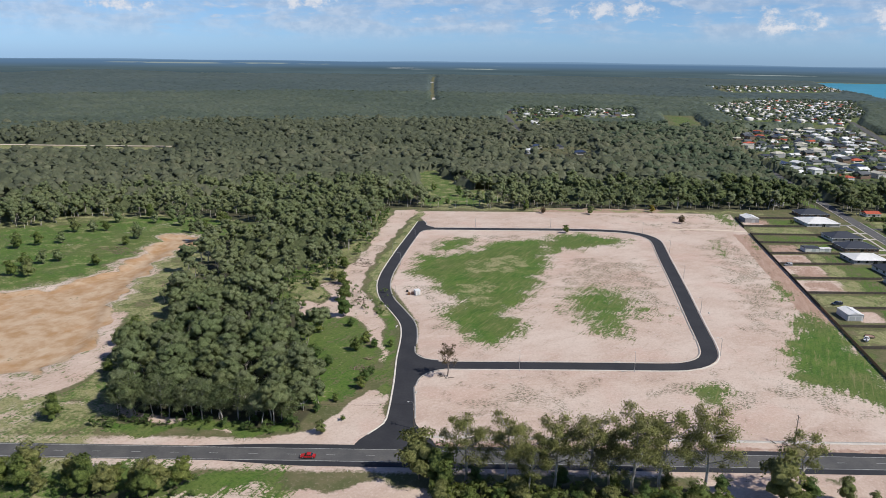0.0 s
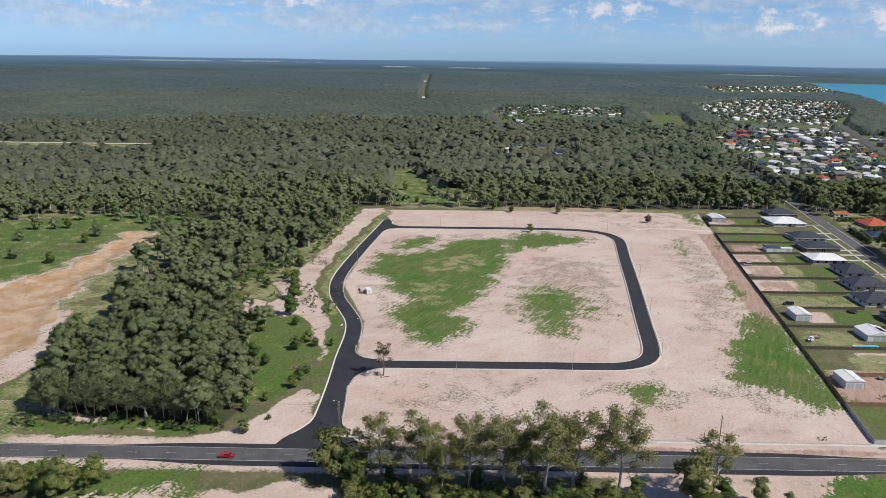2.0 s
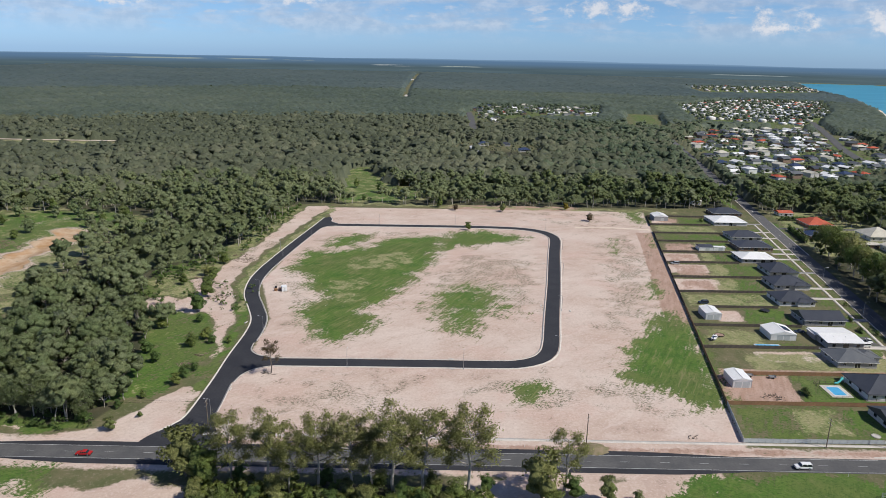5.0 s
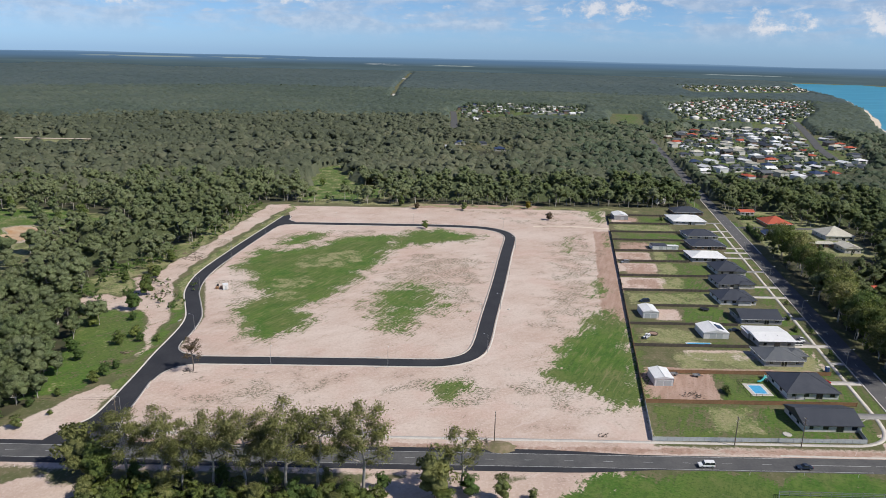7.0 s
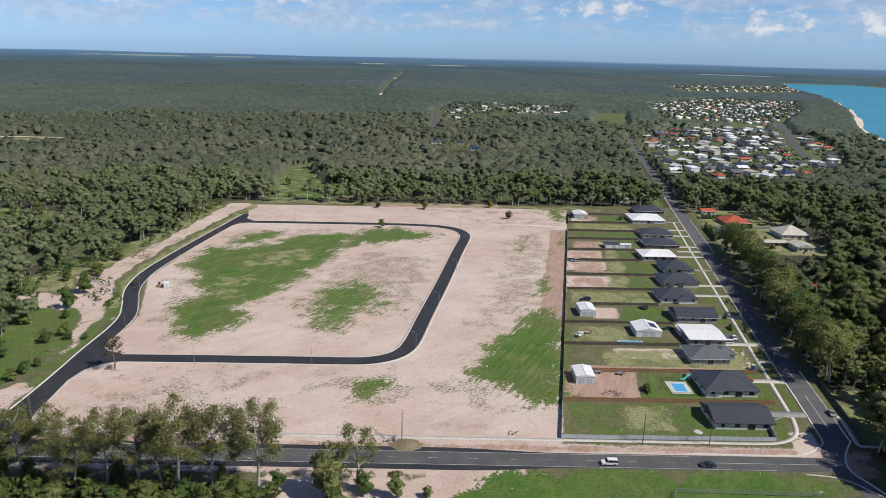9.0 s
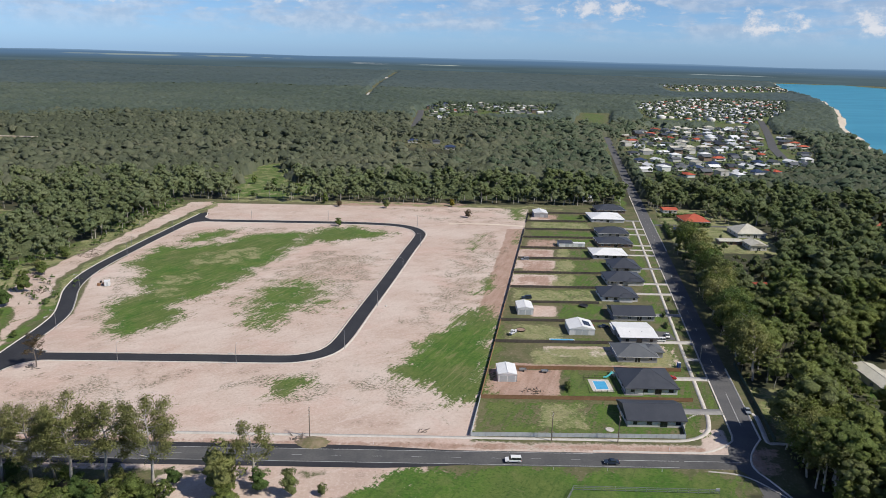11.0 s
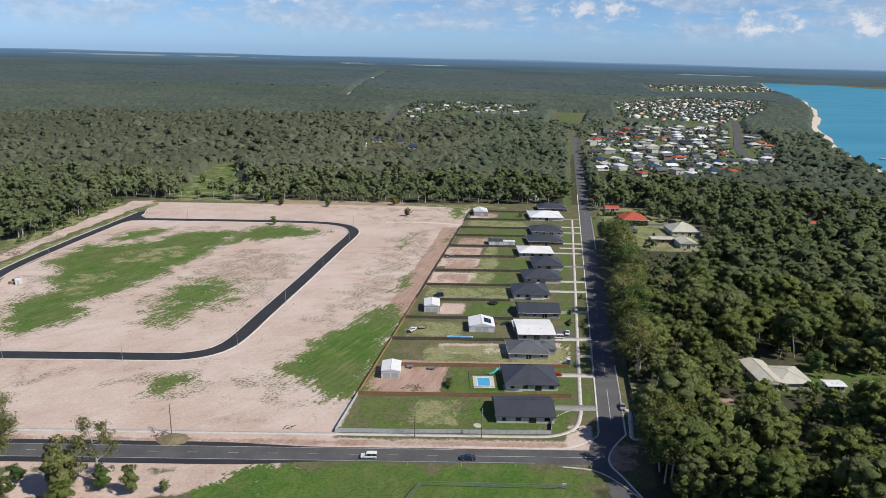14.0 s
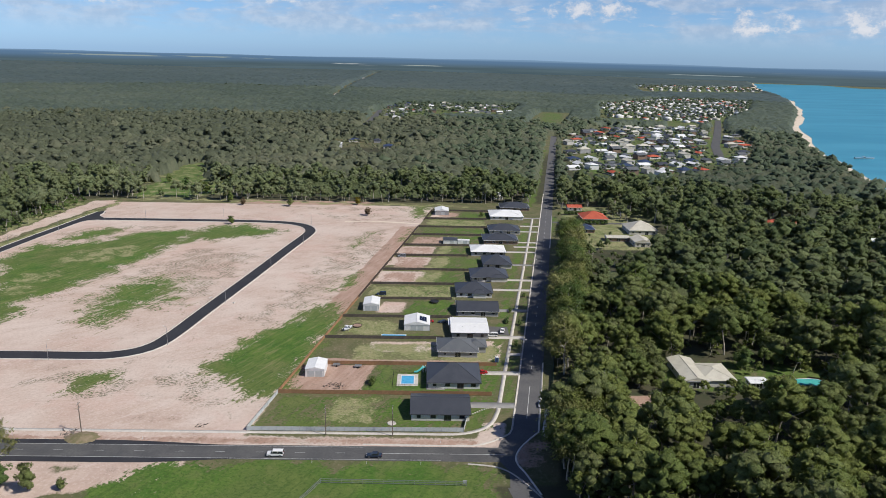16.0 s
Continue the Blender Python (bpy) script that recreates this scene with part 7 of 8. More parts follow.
# ---------------------------------------------------------------- vehicles
def car(m, paint, label, kind="sedan", category="car"):
    """A parked or standing car: body, cabin glass, bumpers, lamps and wheels with rims."""
    th = thing("car", m, label, category)
    L, W = (4.9, 1.95) if kind == "wagon" else (4.6, 1.8)
    deck, top = (0.98, 1.85) if kind == "wagon" else (0.82, 1.42)
    bm = bmesh.new()
    prof = [(-L / 2, 0.35), (-L / 2, deck - 0.05), (-L * 0.27, deck + 0.06), (L / 2 - 0.1, deck + 0.04), (L / 2, 0.5), (L / 2, 0.35)]
    if kind == "sedan":
        prof = [(-L / 2, 0.32), (-L / 2, deck - 0.12), (-L * 0.24, deck + 0.05), (L * 0.30, deck + 0.06), (L / 2 - 0.05, deck), (L / 2, 0.32)]
    for s in (-1, 1):
        bm.faces.new([bm.verts.new((x, s * W / 2, z)) for x, z in (prof if s < 0 else prof[::-1])])
    bm.verts.ensure_lookup_table()
    n = len(prof)
    a, b = list(bm.verts)[:n], list(bm.verts)[n:][::-1]
    for i in range(n):
        j = (i + 1) % n
        bm.faces.new((a[j], a[i], b[i], b[j]))
    bmesh.ops.recalc_face_normals(bm, faces=bm.faces)
    bmesh.ops.bevel(bm, geom=list(bm.edges), offset=0.07, segments=2, affect="EDGES")
    part("body", bm, paint, th, smooth=False)
    x0, x1, r0, r1 = ((-L * 0.26, L / 2 - 0.06, -L * 0.15, L / 2 - 0.16) if kind == "wagon" else (-L * 0.24, L * 0.32, -L * 0.07, L * 0.20))

    def slab(z0, z1, ax0, ax1, bx0, bx1, wa, wb):
        q = bmesh.new()
        v = [q.verts.new(c) for c in ((ax0, -wa, z0), (ax1, -wa, z0), (ax1, wa, z0), (ax0, wa, z0), (bx0, -wb, z1), (bx1, -wb, z1), (bx1, wb, z1), (bx0, wb, z1))]
        for f in ((3, 2, 1, 0), (4, 5, 6, 7), (0, 1, 5, 4), (1, 2, 6, 5), (2, 3, 7, 6), (3, 0, 4, 7)):
            q.faces.new([v[i] for i in f])
        return q

    part("glasshouse", slab(deck, top - 0.07, x0, x1, r0, r1, W / 2 - 0.09, W / 2 - 0.22), GLASS, th, "dark window glass")
    part("roof", slab(top - 0.08, top, r0 - 0.03, r1 + 0.03, r0 + 0.06, r1 - 0.06, W / 2 - 0.2, W / 2 - 0.28), paint, th)
    for x in (r0 + 0.02, (r0 + r1) / 2, r1 - 0.02):
        for s in (-1, 1):
            part("pillar", boxes((x - 0.05, x + 0.05, s * (W / 2 - 0.17) - 0.03, s * (W / 2 - 0.17) + 0.03, deck, top - 0.04)), paint, th)
    for s in (-1, 1):
        part("headlight", boxes((-L / 2 - 0.02, -L / 2 + 0.06, s * (W / 2 - 0.3) - 0.16, s * (W / 2 - 0.3) + 0.16, deck - 0.32, deck - 0.16)), TRIM_WHITE, th)
        part("tail_light", boxes((L / 2 - 0.06, L / 2 + 0.02, s * (W / 2 - 0.2) - 0.1, s * (W / 2 - 0.2) + 0.1, 0.6, 0.85)), CAR_RED, th)
        for x in (-L * 0.31, L * 0.31):
            wb = bmesh.new()
            bmesh.ops.create_cone(wb, cap_ends=True, segments=16, radius1=0.35, radius2=0.35, depth=0.22, matrix=Matrix.Translation((x, s * (W / 2 - 0.1), 0.35)) @ Matrix.Rotation(radians(90), 4, "X"))
            wheel = part("wheel", wb, RUBBER, th)
            rb = bmesh.new()
            bmesh.ops.create_cone(rb, cap_ends=True, segments=12, radius1=0.21, radius2=0.19, depth=0.05, matrix=Matrix.Translation((x, s * (W / 2 + 0.02), 0.35)) @ Matrix.Rotation(radians(90), 4, "X"))
            part("rim", rb, GALV, wheel)
    part("bumper", boxes((-L / 2 - 0.06, -L / 2 + 0.08, -W / 2 + 0.08, W / 2 - 0.08, 0.34, 0.5)), BLACK, th)
    part("bumper", boxes((L / 2 - 0.08, L / 2 + 0.06, -W / 2 + 0.08, W / 2 - 0.08, 0.34, 0.5)), BLACK, th)
    return th


def on_road_pose(s, o, z=0.06, turn=0.0):
    p = on_road(s, o)
    return pose(p[0], p[1], z, 0, 0, ROAD_ANGLE + turn)


car(on_road_pose(12.5, -1.7), CAR_WHITE, "white four-wheel drive wagon on the main road", "wagon")
car(on_road_pose(-203, -1.7), CAR_RED, "red sedan on the main road")
car(on_road_pose(42, -1.8), CAR_DARK, "dark blue sedan on the main road")
car(lot_pose(93.4, 18.5, 0.06, 80), CAR_GREY, "silver car parked on the street verge")
car(lot_pose(69.9, 43.3, 0.09, 10), CAR_RED, "red car parked beside the house")
car(lot_pose(70.5, 80.8, 0.1, 0), CAR_WHITE, "white wagon parked on the driveway", "wagon")
car(lot_pose(74.5, 86.2, 0.1, 80), CAR_WHITE, "white car parked on the concrete yard")
car(lot_pose(10.0, 133.5, 0.02, 5), CAR_DARK, "dark pickup parked on the grass yard", "wagon")
car(lot_pose(40.2, 96.8, 0.02, 4), CAR_RED, "dark red car beside the shed")
car(lot_pose(47.0, 96.2, 0.02, 0), CAR_DARK, "dark car parked behind the house")
car(lot_pose(5.0, 203.8, 0.02, 8), CAR_GREY, "pale utility parked in a back yard", "wagon")
tagged(ribbon("driveway", np.array([lot(u, 87.5) for u in (68.5, 72, 77)]), 5.0, -5.0, 0.03, ASPHALT_MID), "dark sealed parking yard beside the house", "yard", kind="structure")


def trailer(m, label):
    th = thing("trailer", m, label, "trailer")
    part("tray", boxes((-1.3, 1.3, -0.8, 0.8, 0.5, 0.6)), GALV, th)
    for d in ((-1.3, 1.3, -0.8, -0.76, 0.6, 0.95), (-1.3, 1.3, 0.76, 0.8, 0.6, 0.95), (-1.3, -1.26, -0.76, 0.76, 0.6, 0.95), (1.26, 1.3, -0.76, 0.76, 0.6, 0.95)):
        part("side", boxes(d), GALV, th)
    part("drawbar", boxes((1.3, 2.6, -0.05, 0.05, 0.45, 0.55)), BLACK, th)
    part("jockey_leg", boxes((2.3, 2.4, -0.05, 0.05, 0, 0.45)), GALV, th)
    for s in (-1, 1):
        wb = bmesh.new()
        bmesh.ops.create_cone(wb, cap_ends=True, segments=14, radius1=0.32, radius2=0.32, depth=0.2, matrix=Matrix.Translation((0, s * 0.92, 0.32)) @ Matrix.Rotation(radians(90), 4, "X"))
        part("wheel", wb, RUBBER, th)
    return th


trailer(lot_pose(13.5, 48.6, 0, 4), "grey box trailer beside a shed")
trailer(lot_pose(22.0, 47.6, 0, 2), "low flat trailer on a gravel yard")


def boat(m, label, L=5.5, on_trailer=True):
    th = thing("boat", m, label, "boat")
    bm = bmesh.new()
    rings = []
    for i in range(9):
        t = i / 8
        w = 1.1 * (1 - max(0, t - 0.45) ** 2 / 0.32) * (0.92 + 0.08 * min(1, t * 4))
        w = max(w, 0.04)
        x, k = -L / 2 + L * t, 0.35 * max(0, t - 0.5)
        rings.append([bm.verts.new(c) for c in ((x, -w, 1.05 + k), (x, -w * 0.72, 0.55 + k), (x, 0, 0.3 + k), (x, w * 0.72, 0.55 + k), (x, w, 1.05 + k), (x, 0, 1.0 + k))])
    for a, b in zip(rings, rings[1:]):
        for i in range(6):
            bm.faces.new((a[i], b[i], b[(i + 1) % 6], a[(i + 1) % 6]))
    bm.faces.new(rings[0])
    bm.faces.new(rings[-1][::-1])
    bmesh.ops.recalc_face_normals(bm, faces=bm.faces)
    part("hull", bm, CAR_WHITE, th)
    part("windscreen", boxes((0.1, 0.2, -0.8, 0.8, 1.02, 1.5)), GLASS, th)
    part("canopy", boxes((-1.4, 0.1, -0.85, 0.85, 1.9, 1.97), bevel=0.02), CAR_WHITE, th)
    for x in (-1.3, 0.0):
        for y in (-0.8, 0.8):
            part("canopy_pole", boxes((x - 0.03, x + 0.03, y - 0.03, y + 0.03, 1.0, 1.9)), GALV, th)
    part("outboard_motor", boxes((-L / 2 - 0.4, -L / 2, -0.2, 0.2, 0.6, 1.5), bevel=0.08), BLACK, th)
    if on_trailer:
        part("cradle", boxes((-1.8, 2.2, -0.7, -0.6, 0.3, 0.5), (-1.8, 2.2, 0.6, 0.7, 0.3, 0.5), (-0.9, -0.8, -0.95, 0.95, 0.25, 0.35), (1.2, 1.3, -0.7, 0.7, 0.0, 0.35), (-0.95, -0.75, -1.0, -0.85, 0.0, 0.4), (-0.95, -0.75, 0.85, 1.0, 0.0, 0.4)), GALV, th)
    return th


boat(lot_pose(7.0, 86.4, 0, 55), "white motor boat on a yard trailer")
boat(pose(757, 928, -1.1, 0, 0, 8), "white cabin cruiser moored off the beach", 13, False).scale = (2.1, 2.0, 1.9)


def ring_bed(m, r, h, rim, inner, label, name, category):
    """A round thing with a rim on legs: a trampoline or a round raised bed."""
    th = thing(name, m, label, category)
    bm = bmesh.new()
    n = 24
    path = [(r * math.cos(2 * math.pi * i / n), r * math.sin(2 * math.pi * i / n), h) for i in range(n + 1)]
    tube(bm, path, [0.16] * (n + 1), 6)
    part("rim", bm, rim, th)
    bm = bmesh.new()
    bmesh.ops.create_circle(bm, cap_ends=True, segments=n, radius=r, matrix=Matrix.Translation((0, 0, h)))
    part("mat", bm, inner, th)
    for i in range(6):
        a = 2 * math.pi * i / 6
        part("leg", boxes((r * math.cos(a) - 0.05, r * math.cos(a) + 0.05, r * math.sin(a) - 0.05, r * math.sin(a) + 0.05, -0.02, h)), GALV, th)
    return th


ring_bed(lot_pose(9.9, 90.4), 2.0, 0.5, TIMBER_DARK, DIRT, "round timber-edged garden bed", "garden_bed", "garden bed")
ring_bed(lot_pose(38.4, 123.3), 2.1, 0.8, BLACK, BLACK, "round black trampoline on grass", "trampoline", "trampoline")
ring_bed(lot_pose(44.8, 4.6), 1.3, 0.12, CONCRETE, CONCRETE, "round pale concrete lid on grass", "tank_lid", "tank lid")

# ---------------------------------------------------------------- pools
def pool(m, w, d, shell, deck, label, margin=1.6, fence_round=True, rise=0.06):
    th = thing("swimming_pool", m, label, "swimming pool")
    a, b = w / 2, d / 2
    part("deck", boxes((-a - margin, a + margin, -b - margin, -b, -0.05, rise), (-a - margin, a + margin, b, b + margin, -0.05, rise), (-a - margin, -a, -b, b, -0.05, rise), (a, a + margin, -b, b, -0.05, rise)), deck, th)
    part("coping", boxes((-a - 0.3, a + 0.3, -b - 0.3, -b + 0.02, rise, rise + 0.05), (-a - 0.3, a + 0.3, b - 0.02, b + 0.3, rise, rise + 0.05), (-a - 0.3, -a + 0.02, -b + 0.02, b - 0.02, rise, rise + 0.05), (a - 0.02, a + 0.3, -b + 0.02, b - 0.02, rise, rise + 0.05)), TRIM_WHITE, th, "pale stone coping")
    part("water", boxes((-a, a, -b, b, -0.02, rise - 0.01)), shell, th, "clear blue pool water")
    if fence_round:
        f, g = a + margin + 1.5, b + margin + 1.2
        for x0, y0, x1, y1 in ((-f, -g, f, -g), (f, -g, f, g), (f, g, -f, g), (-f, g, -f, -g)):
            n = max(2, int(math.hypot(x1 - x0, y1 - y0) / 2))
            for i in range(n):
                x, y = x0 + (x1 - x0) * i / n, y0 + (y1 - y0) * i / n
                part("post", boxes((x - 0.04, x + 0.04, y - 0.04, y + 0.04, -0.05, 1.2)), BLACK, th)
            for z in (0.15, 1.1):
                part("rail", boxes((min(x0, x1) - 0.02, max(x0, x1) + 0.02, min(y0, y1) - 0.02, max(y0, y1) + 0.02, z, z + 0.05)), BLACK, th)
    return th


pool(lot_pose(43.2, 37.2), 4.6, 6.6, POOL_TILE, CONCRETE, "blue rectangular backyard pool with black fence")
pool(lot_pose(28.4, 79.6), 10.0, 1.9, POOL_TILE, WALL_WHITE, "long blue lap pool with white rim", 0.4, False, 0.35)
# kidney pool in the garden of the large house
kp = thing("swimming_pool", lot_pose(194, 40.5, 0.0, -8), "kidney-shaped teal pool with salmon paving", "swimming pool")
bm = bmesh.new()
bm.faces.new([bm.verts.new((9.5 * math.cos(t) * (1 + 0.12 * math.cos(2 * t)), 6.0 * math.sin(t) + 1.2 * math.cos(2 * t), 0.05)) for t in np.linspace(0, 2 * math.pi, 40)[:-1]])
bmesh.ops.solidify(bm, geom=list(bm.faces), thickness=0.1)
part("paving", bm, plain("salmon_paving", (0.60, 0.40, 0.30), (0.52, 0.34, 0.25), 0.5, 0.85), kp)
bm = bmesh.new()
bm.faces.new([bm.verts.new((6.8 * math.cos(t) + 0.8, 2.9 * math.sin(t) - 0.7 + 1.6 * math.sin(t + 0.4) ** 2 * math.cos(t), 0.112)) for t in np.linspace(0, 2 * math.pi, 40)[:-1]])
part("water", bm, POOL_TEAL, kp, "clear teal pool water")
part("coping", tube(bmesh.new(), [(6.9 * math.cos(t) + 0.8, 3.0 * math.sin(t) - 0.7 + 1.6 * math.sin(t + 0.4) ** 2 * math.cos(t), 0.11) for t in np.linspace(0, 2 * math.pi, 41)], [0.16] * 41, 5), TRIM_WHITE, kp)

# ---------------------------------------------------------------- poles, lamps and wires
def power_pole(m, h, label, cross=True, lean=0.0):
    th = thing("power_pole", m, label, "power pole")
    part("pole", tube(bmesh.new(), [(0, 0, -0.3), (lean * 0.5, 0, h / 2), (lean, 0, h)], (0.17, 0.15, 0.11), 8), POLE_WOOD, th)
    if cross:
        for z in (h - 0.5, h - 2.0):
            arm = part("crossarm", boxes((-0.06, 0.06, -1.2, 1.2, z - 0.06, z + 0.06)), POLE_WOOD, th)
            for y in (-1.05, -0.35, 0.35, 1.05):
                part("insulator", tube(bmesh.new(), [(0, y, z + 0.06), (0, y, z + 0.26)], (0.06, 0.045), 6), TRIM_WHITE, arm)
    return th


pole_uv = ((25.8, -3.2, 10.2), (46.9, -3.4, 10.4), (-50.2, -3.6, 10.5))
for u, v, h in pole_uv:
    power_pole(lot_pose(u, v, 0, 0), h, "timber power pole with crossarms on the verge")
power_pole(pose(-6.8, 196.2, 0), 9.5, "timber power pole at the street mouth")


def wire(a, b, sag, name="overhead_wire"):
    pts = []
    for i in range(13):
        t = i / 12
        p = Vector(a).lerp(Vector(b), t)
        p.z -= sag * 4 * t * (1 - t)
        pts.append(p)
    ob = part(name, tube(bmesh.new(), pts, [0.018] * 13, 3), BLACK)
    return tagged(ob, "thin overhead power wire between poles", "wire", "overhead wires")


p0, p1 = lot(25.8, -3.2), lot(46.9, -3.4)
for k in (-1.05, -0.35, 0.35, 1.05):
    wire((p0[0], p0[1] + k, 9.95), (p1[0], p1[1] + k, 10.15), 0.5)
far0 = on_road(-290, 14)
for k in (-0.6, 0.6):
    wire((-6.8, 196.2 + k, 9.2), (far0[0], far0[1] + k, 9.6), 1.3)

lamp_model = None


def street_lamp(x, y, turn, h=7.5):
    """A slim steel lamp: pole, outreach arm, head and base plate."""
    global lamp_model
    m = pose(x, y, 0, 0, 0, turn)
    if lamp_model is not None:
        return copy_thing(lamp_model, m)
    th = thing("street_lamp", m, "slim galvanised street lamp on the verge", "street lamp", "street lamps")
    part("pole", tube(bmesh.new(), [(0, 0, -0.05), (0, 0, h * 0.5), (0, 0, h)], (0.10, 0.08, 0.055), 7), GALV, th)
    part("arm", tube(bmesh.new(), [(0, 0, h - 0.05), (0.5, 0, h + 0.28), (1.6, 0, h + 0.35)], (0.05, 0.045, 0.04), 6), GALV, th)
    part("lamp_head", boxes((1.5, 2.1, -0.13, 0.13, h + 0.28, h + 0.4), bevel=0.03), TRIM_WHITE, th)
    part("base_plate", boxes((-0.2, 0.2, -0.2, 0.2, -0.02, 0.04)), GALV, th)
    lamp_model = th
    return th


for x, y, a in ((113.8, 264.5, 150), (120.8, 316, 175), (127.8, 372, 175), (133.8, 427, 175), (128, 479, 230), (64, 486, 270), (10, 481, 270), (-29.5, 440, 180), (-32.8, 383, 180), (-28.6, 324, 205), (-12.2, 275, 180), (30, 243.6, 90), (75, 246.4, 90), (-7.2, 200, 180), (-40, 404, 0)):
    street_lamp(x, y, a)
for v in (59, 118, 176, 236):
    p = lot(84.9, v)
    street_lamp(p[0] - 0.9, p[1], 0)

# ---------------------------------------------------------------- on the cleared site
cab = thing("site_container", pose(-18.2, 331, 0, 0, 0, 24), "white portable site container on bare ground", "container")
part("body", boxes((-1.3, 1.3, -1.6, 1.6, 0.12, 2.6), bevel=0.04), WALL_WHITE, cab)
part("roof", boxes((-1.36, 1.36, -1.66, 1.66, 2.6, 2.68)), ROOF_WHITE, cab)
part("door", boxes((-0.45, 0.45, -1.64, -1.6, 0.15, 2.15)), SHEET, cab)
for x in (-1.1, 1.1):
    part("skid", boxes((x - 0.1, x + 0.1, -1.6, 1.6, 0.0, 0.12)), TIMBER_DARK, cab)
for i, (x, y, m, lab) in enumerate(((-22.3, 330.5, TIMBER, "stacked brown timber crate on sand"), (-20.6, 331.6, DIRT, "reddish crate beside the site container"), (-23.6, 335, BLACK, "black water drum on sand"))):
    t = thing("crate" if i < 2 else "drum", pose(x, y, 0, 0, 0, 15 * i), lab, "crate" if i < 2 else "drum")
    if i < 2:
        part("body", boxes((-0.7, 0.7, -0.6, 0.6, 0.1, 1.3), bevel=0.03), m, t)
        for yy in (-0.45, 0.0, 0.45):
            part("batten", boxes((-0.75, 0.75, yy - 0.06, yy + 0.06, 0.0, 0.1)), TIMBER_GREY, t)
    else:
        bm = bmesh.new()
        bmesh.ops.create_cone(bm, cap_ends=True, segments=16, radius1=0.6, radius2=0.55, depth=1.0, matrix=Matrix.Translation((0, 0, 0.5)))
        part("shell", bm, m, t)
        part("lid", tube(bmesh.new(), [(0, 0, 1.0), (0, 0, 1.08)], (0.3, 0.28), 10), BLACK, t)


def pit_lid(x, y, a):
    t = thing("stormwater_pit", pose(x, y, 0.07, 0, 0, a), "pale concrete stormwater pit at the kerb", "stormwater pit", "stormwater pits")
    part("lintel", boxes((-1.2, 1.2, -0.45, 0.1, 0, 0.18), bevel=0.03), CONCRETE, t)
    part("grate", boxes(*[(-0.5 + 0.12 * i, -0.44 + 0.12 * i, 0.1, 0.6, 0.0, 0.03) for i in range(9)]), GALV, t)
    return t


for x, y, a in ((70, 255.4, 3), (70.5, 246.3, 183), (30, 252.4, 3), (108.6, 283, -97), (111.5, 322, -97), (119, 395, -97), (124.8, 316, 83), (-42.2, 352, 85), (-40.5, 320, 60), (40, 485, 181), (-8.5, 222, 92), (-23.5, 286, 80)):
    pit_lid(x, y, a)


def pile(x, y, r, n, material, label, seed, long=1.8, name="debris_pile"):
    """A low heap of broken timber and stones."""
    rng = np.random.default_rng(seed)
    t = thing(name, pose(x, y, float(land_height(x, y))), label, "debris pile")
    pieces = []
    for i in range(n):
        a, d = rng.uniform(0, 6.28), r * math.sqrt(rng.uniform(0, 1))
        z = max(0.0, 0.55 * (1 - d / r) * rng.uniform(0.2, 1.3))
        c = np.array([d * math.cos(a) * 1.5, d * math.sin(a), z])
        e = c + np.array([*(rng.normal(size=2) * long * 0.5), rng.uniform(0, 0.35)])
        w = rng.uniform(0.06, 0.2)
        pieces.append(tube_arrays([c - (0, 0, 0.1), (c + e) / 2, e], (w, w * 0.9, w * 0.5), 4))
    v, q, nn = merge(pieces)
    ob = new("brushwood", array_mesh("branches", v, q, [material], None, None, nn))
    ob.parent = t
    ob["kind"] = "stuff"
    return t


for i, (x, y, r, n) in enumerate(((-215, 402, 7, 130), (-203, 394, 6, 110), (-66, 345, 5, 70), (-56, 382, 5, 80), (-150, 335, 4, 40), (-48, 318, 4, 50), (-60, 392, 4, 50), (-30, 250, 2, 25), (-32, 241, 2.5, 30))):
    pile(x, y, r, n, DEBRIS, "heap of grey cleared timber on the ground", 30 + i)
pile(0.5, 236, 1.6, 26, BARK_DARK, "fallen dark branches below a dead tree", 60)
pile(111.5, 194.2, 2.2, 30, BARK_DARK, "fallen dead branches beside a power pole", 61, 2.6)
pile(150, 202, 1.2, 14, TIMBER_GREY, "short grey logs on the verge", 62, 1.2)
p = lot(18.2, 31.2)
pile(p[0], p[1], 2.6, 44, TIMBER_GREY, "stacked grey sleepers beside the fence", 63, 1.6)

# earth mound at the pole
bm = bmesh.new()
n_r, n_a = 6, 22
rows = [[bm.verts.new(((3.8 * k / n_r) * (1 + 0.15 * math.sin(3 * a + k)) * math.cos(2 * math.pi * a / n_a) * 1.4, (3.8 * k / n_r) * math.sin(2 * math.pi * a / n_a), 1.0 * (1 - (k / n_r) ** 1.6) + 0.06 * math.sin(a * 2.3 + k) - 0.03)) for a in range(n_a)] for k in range(1, n_r + 1)]
bm.faces.new(rows[0])
for r0, r1 in zip(rows, rows[1:]):
    for i in range(n_a):
        j = (i + 1) % n_a
        bm.faces.new((r0[i], r0[j], r1[j], r1[i]))
bmesh.ops.recalc_face_normals(bm, faces=bm.faces)
md = part("earth_mound", bm, plain("grassy_earth", (0.16, 0.15, 0.07), (0.27, 0.21, 0.14), 0.6, 0.95, bump=0.6), None, smooth=True)
md.matrix_basis = pose(116.5, 192.4, 0)
tagged(md, "low grassy earth mound beside the road", "earth mound")

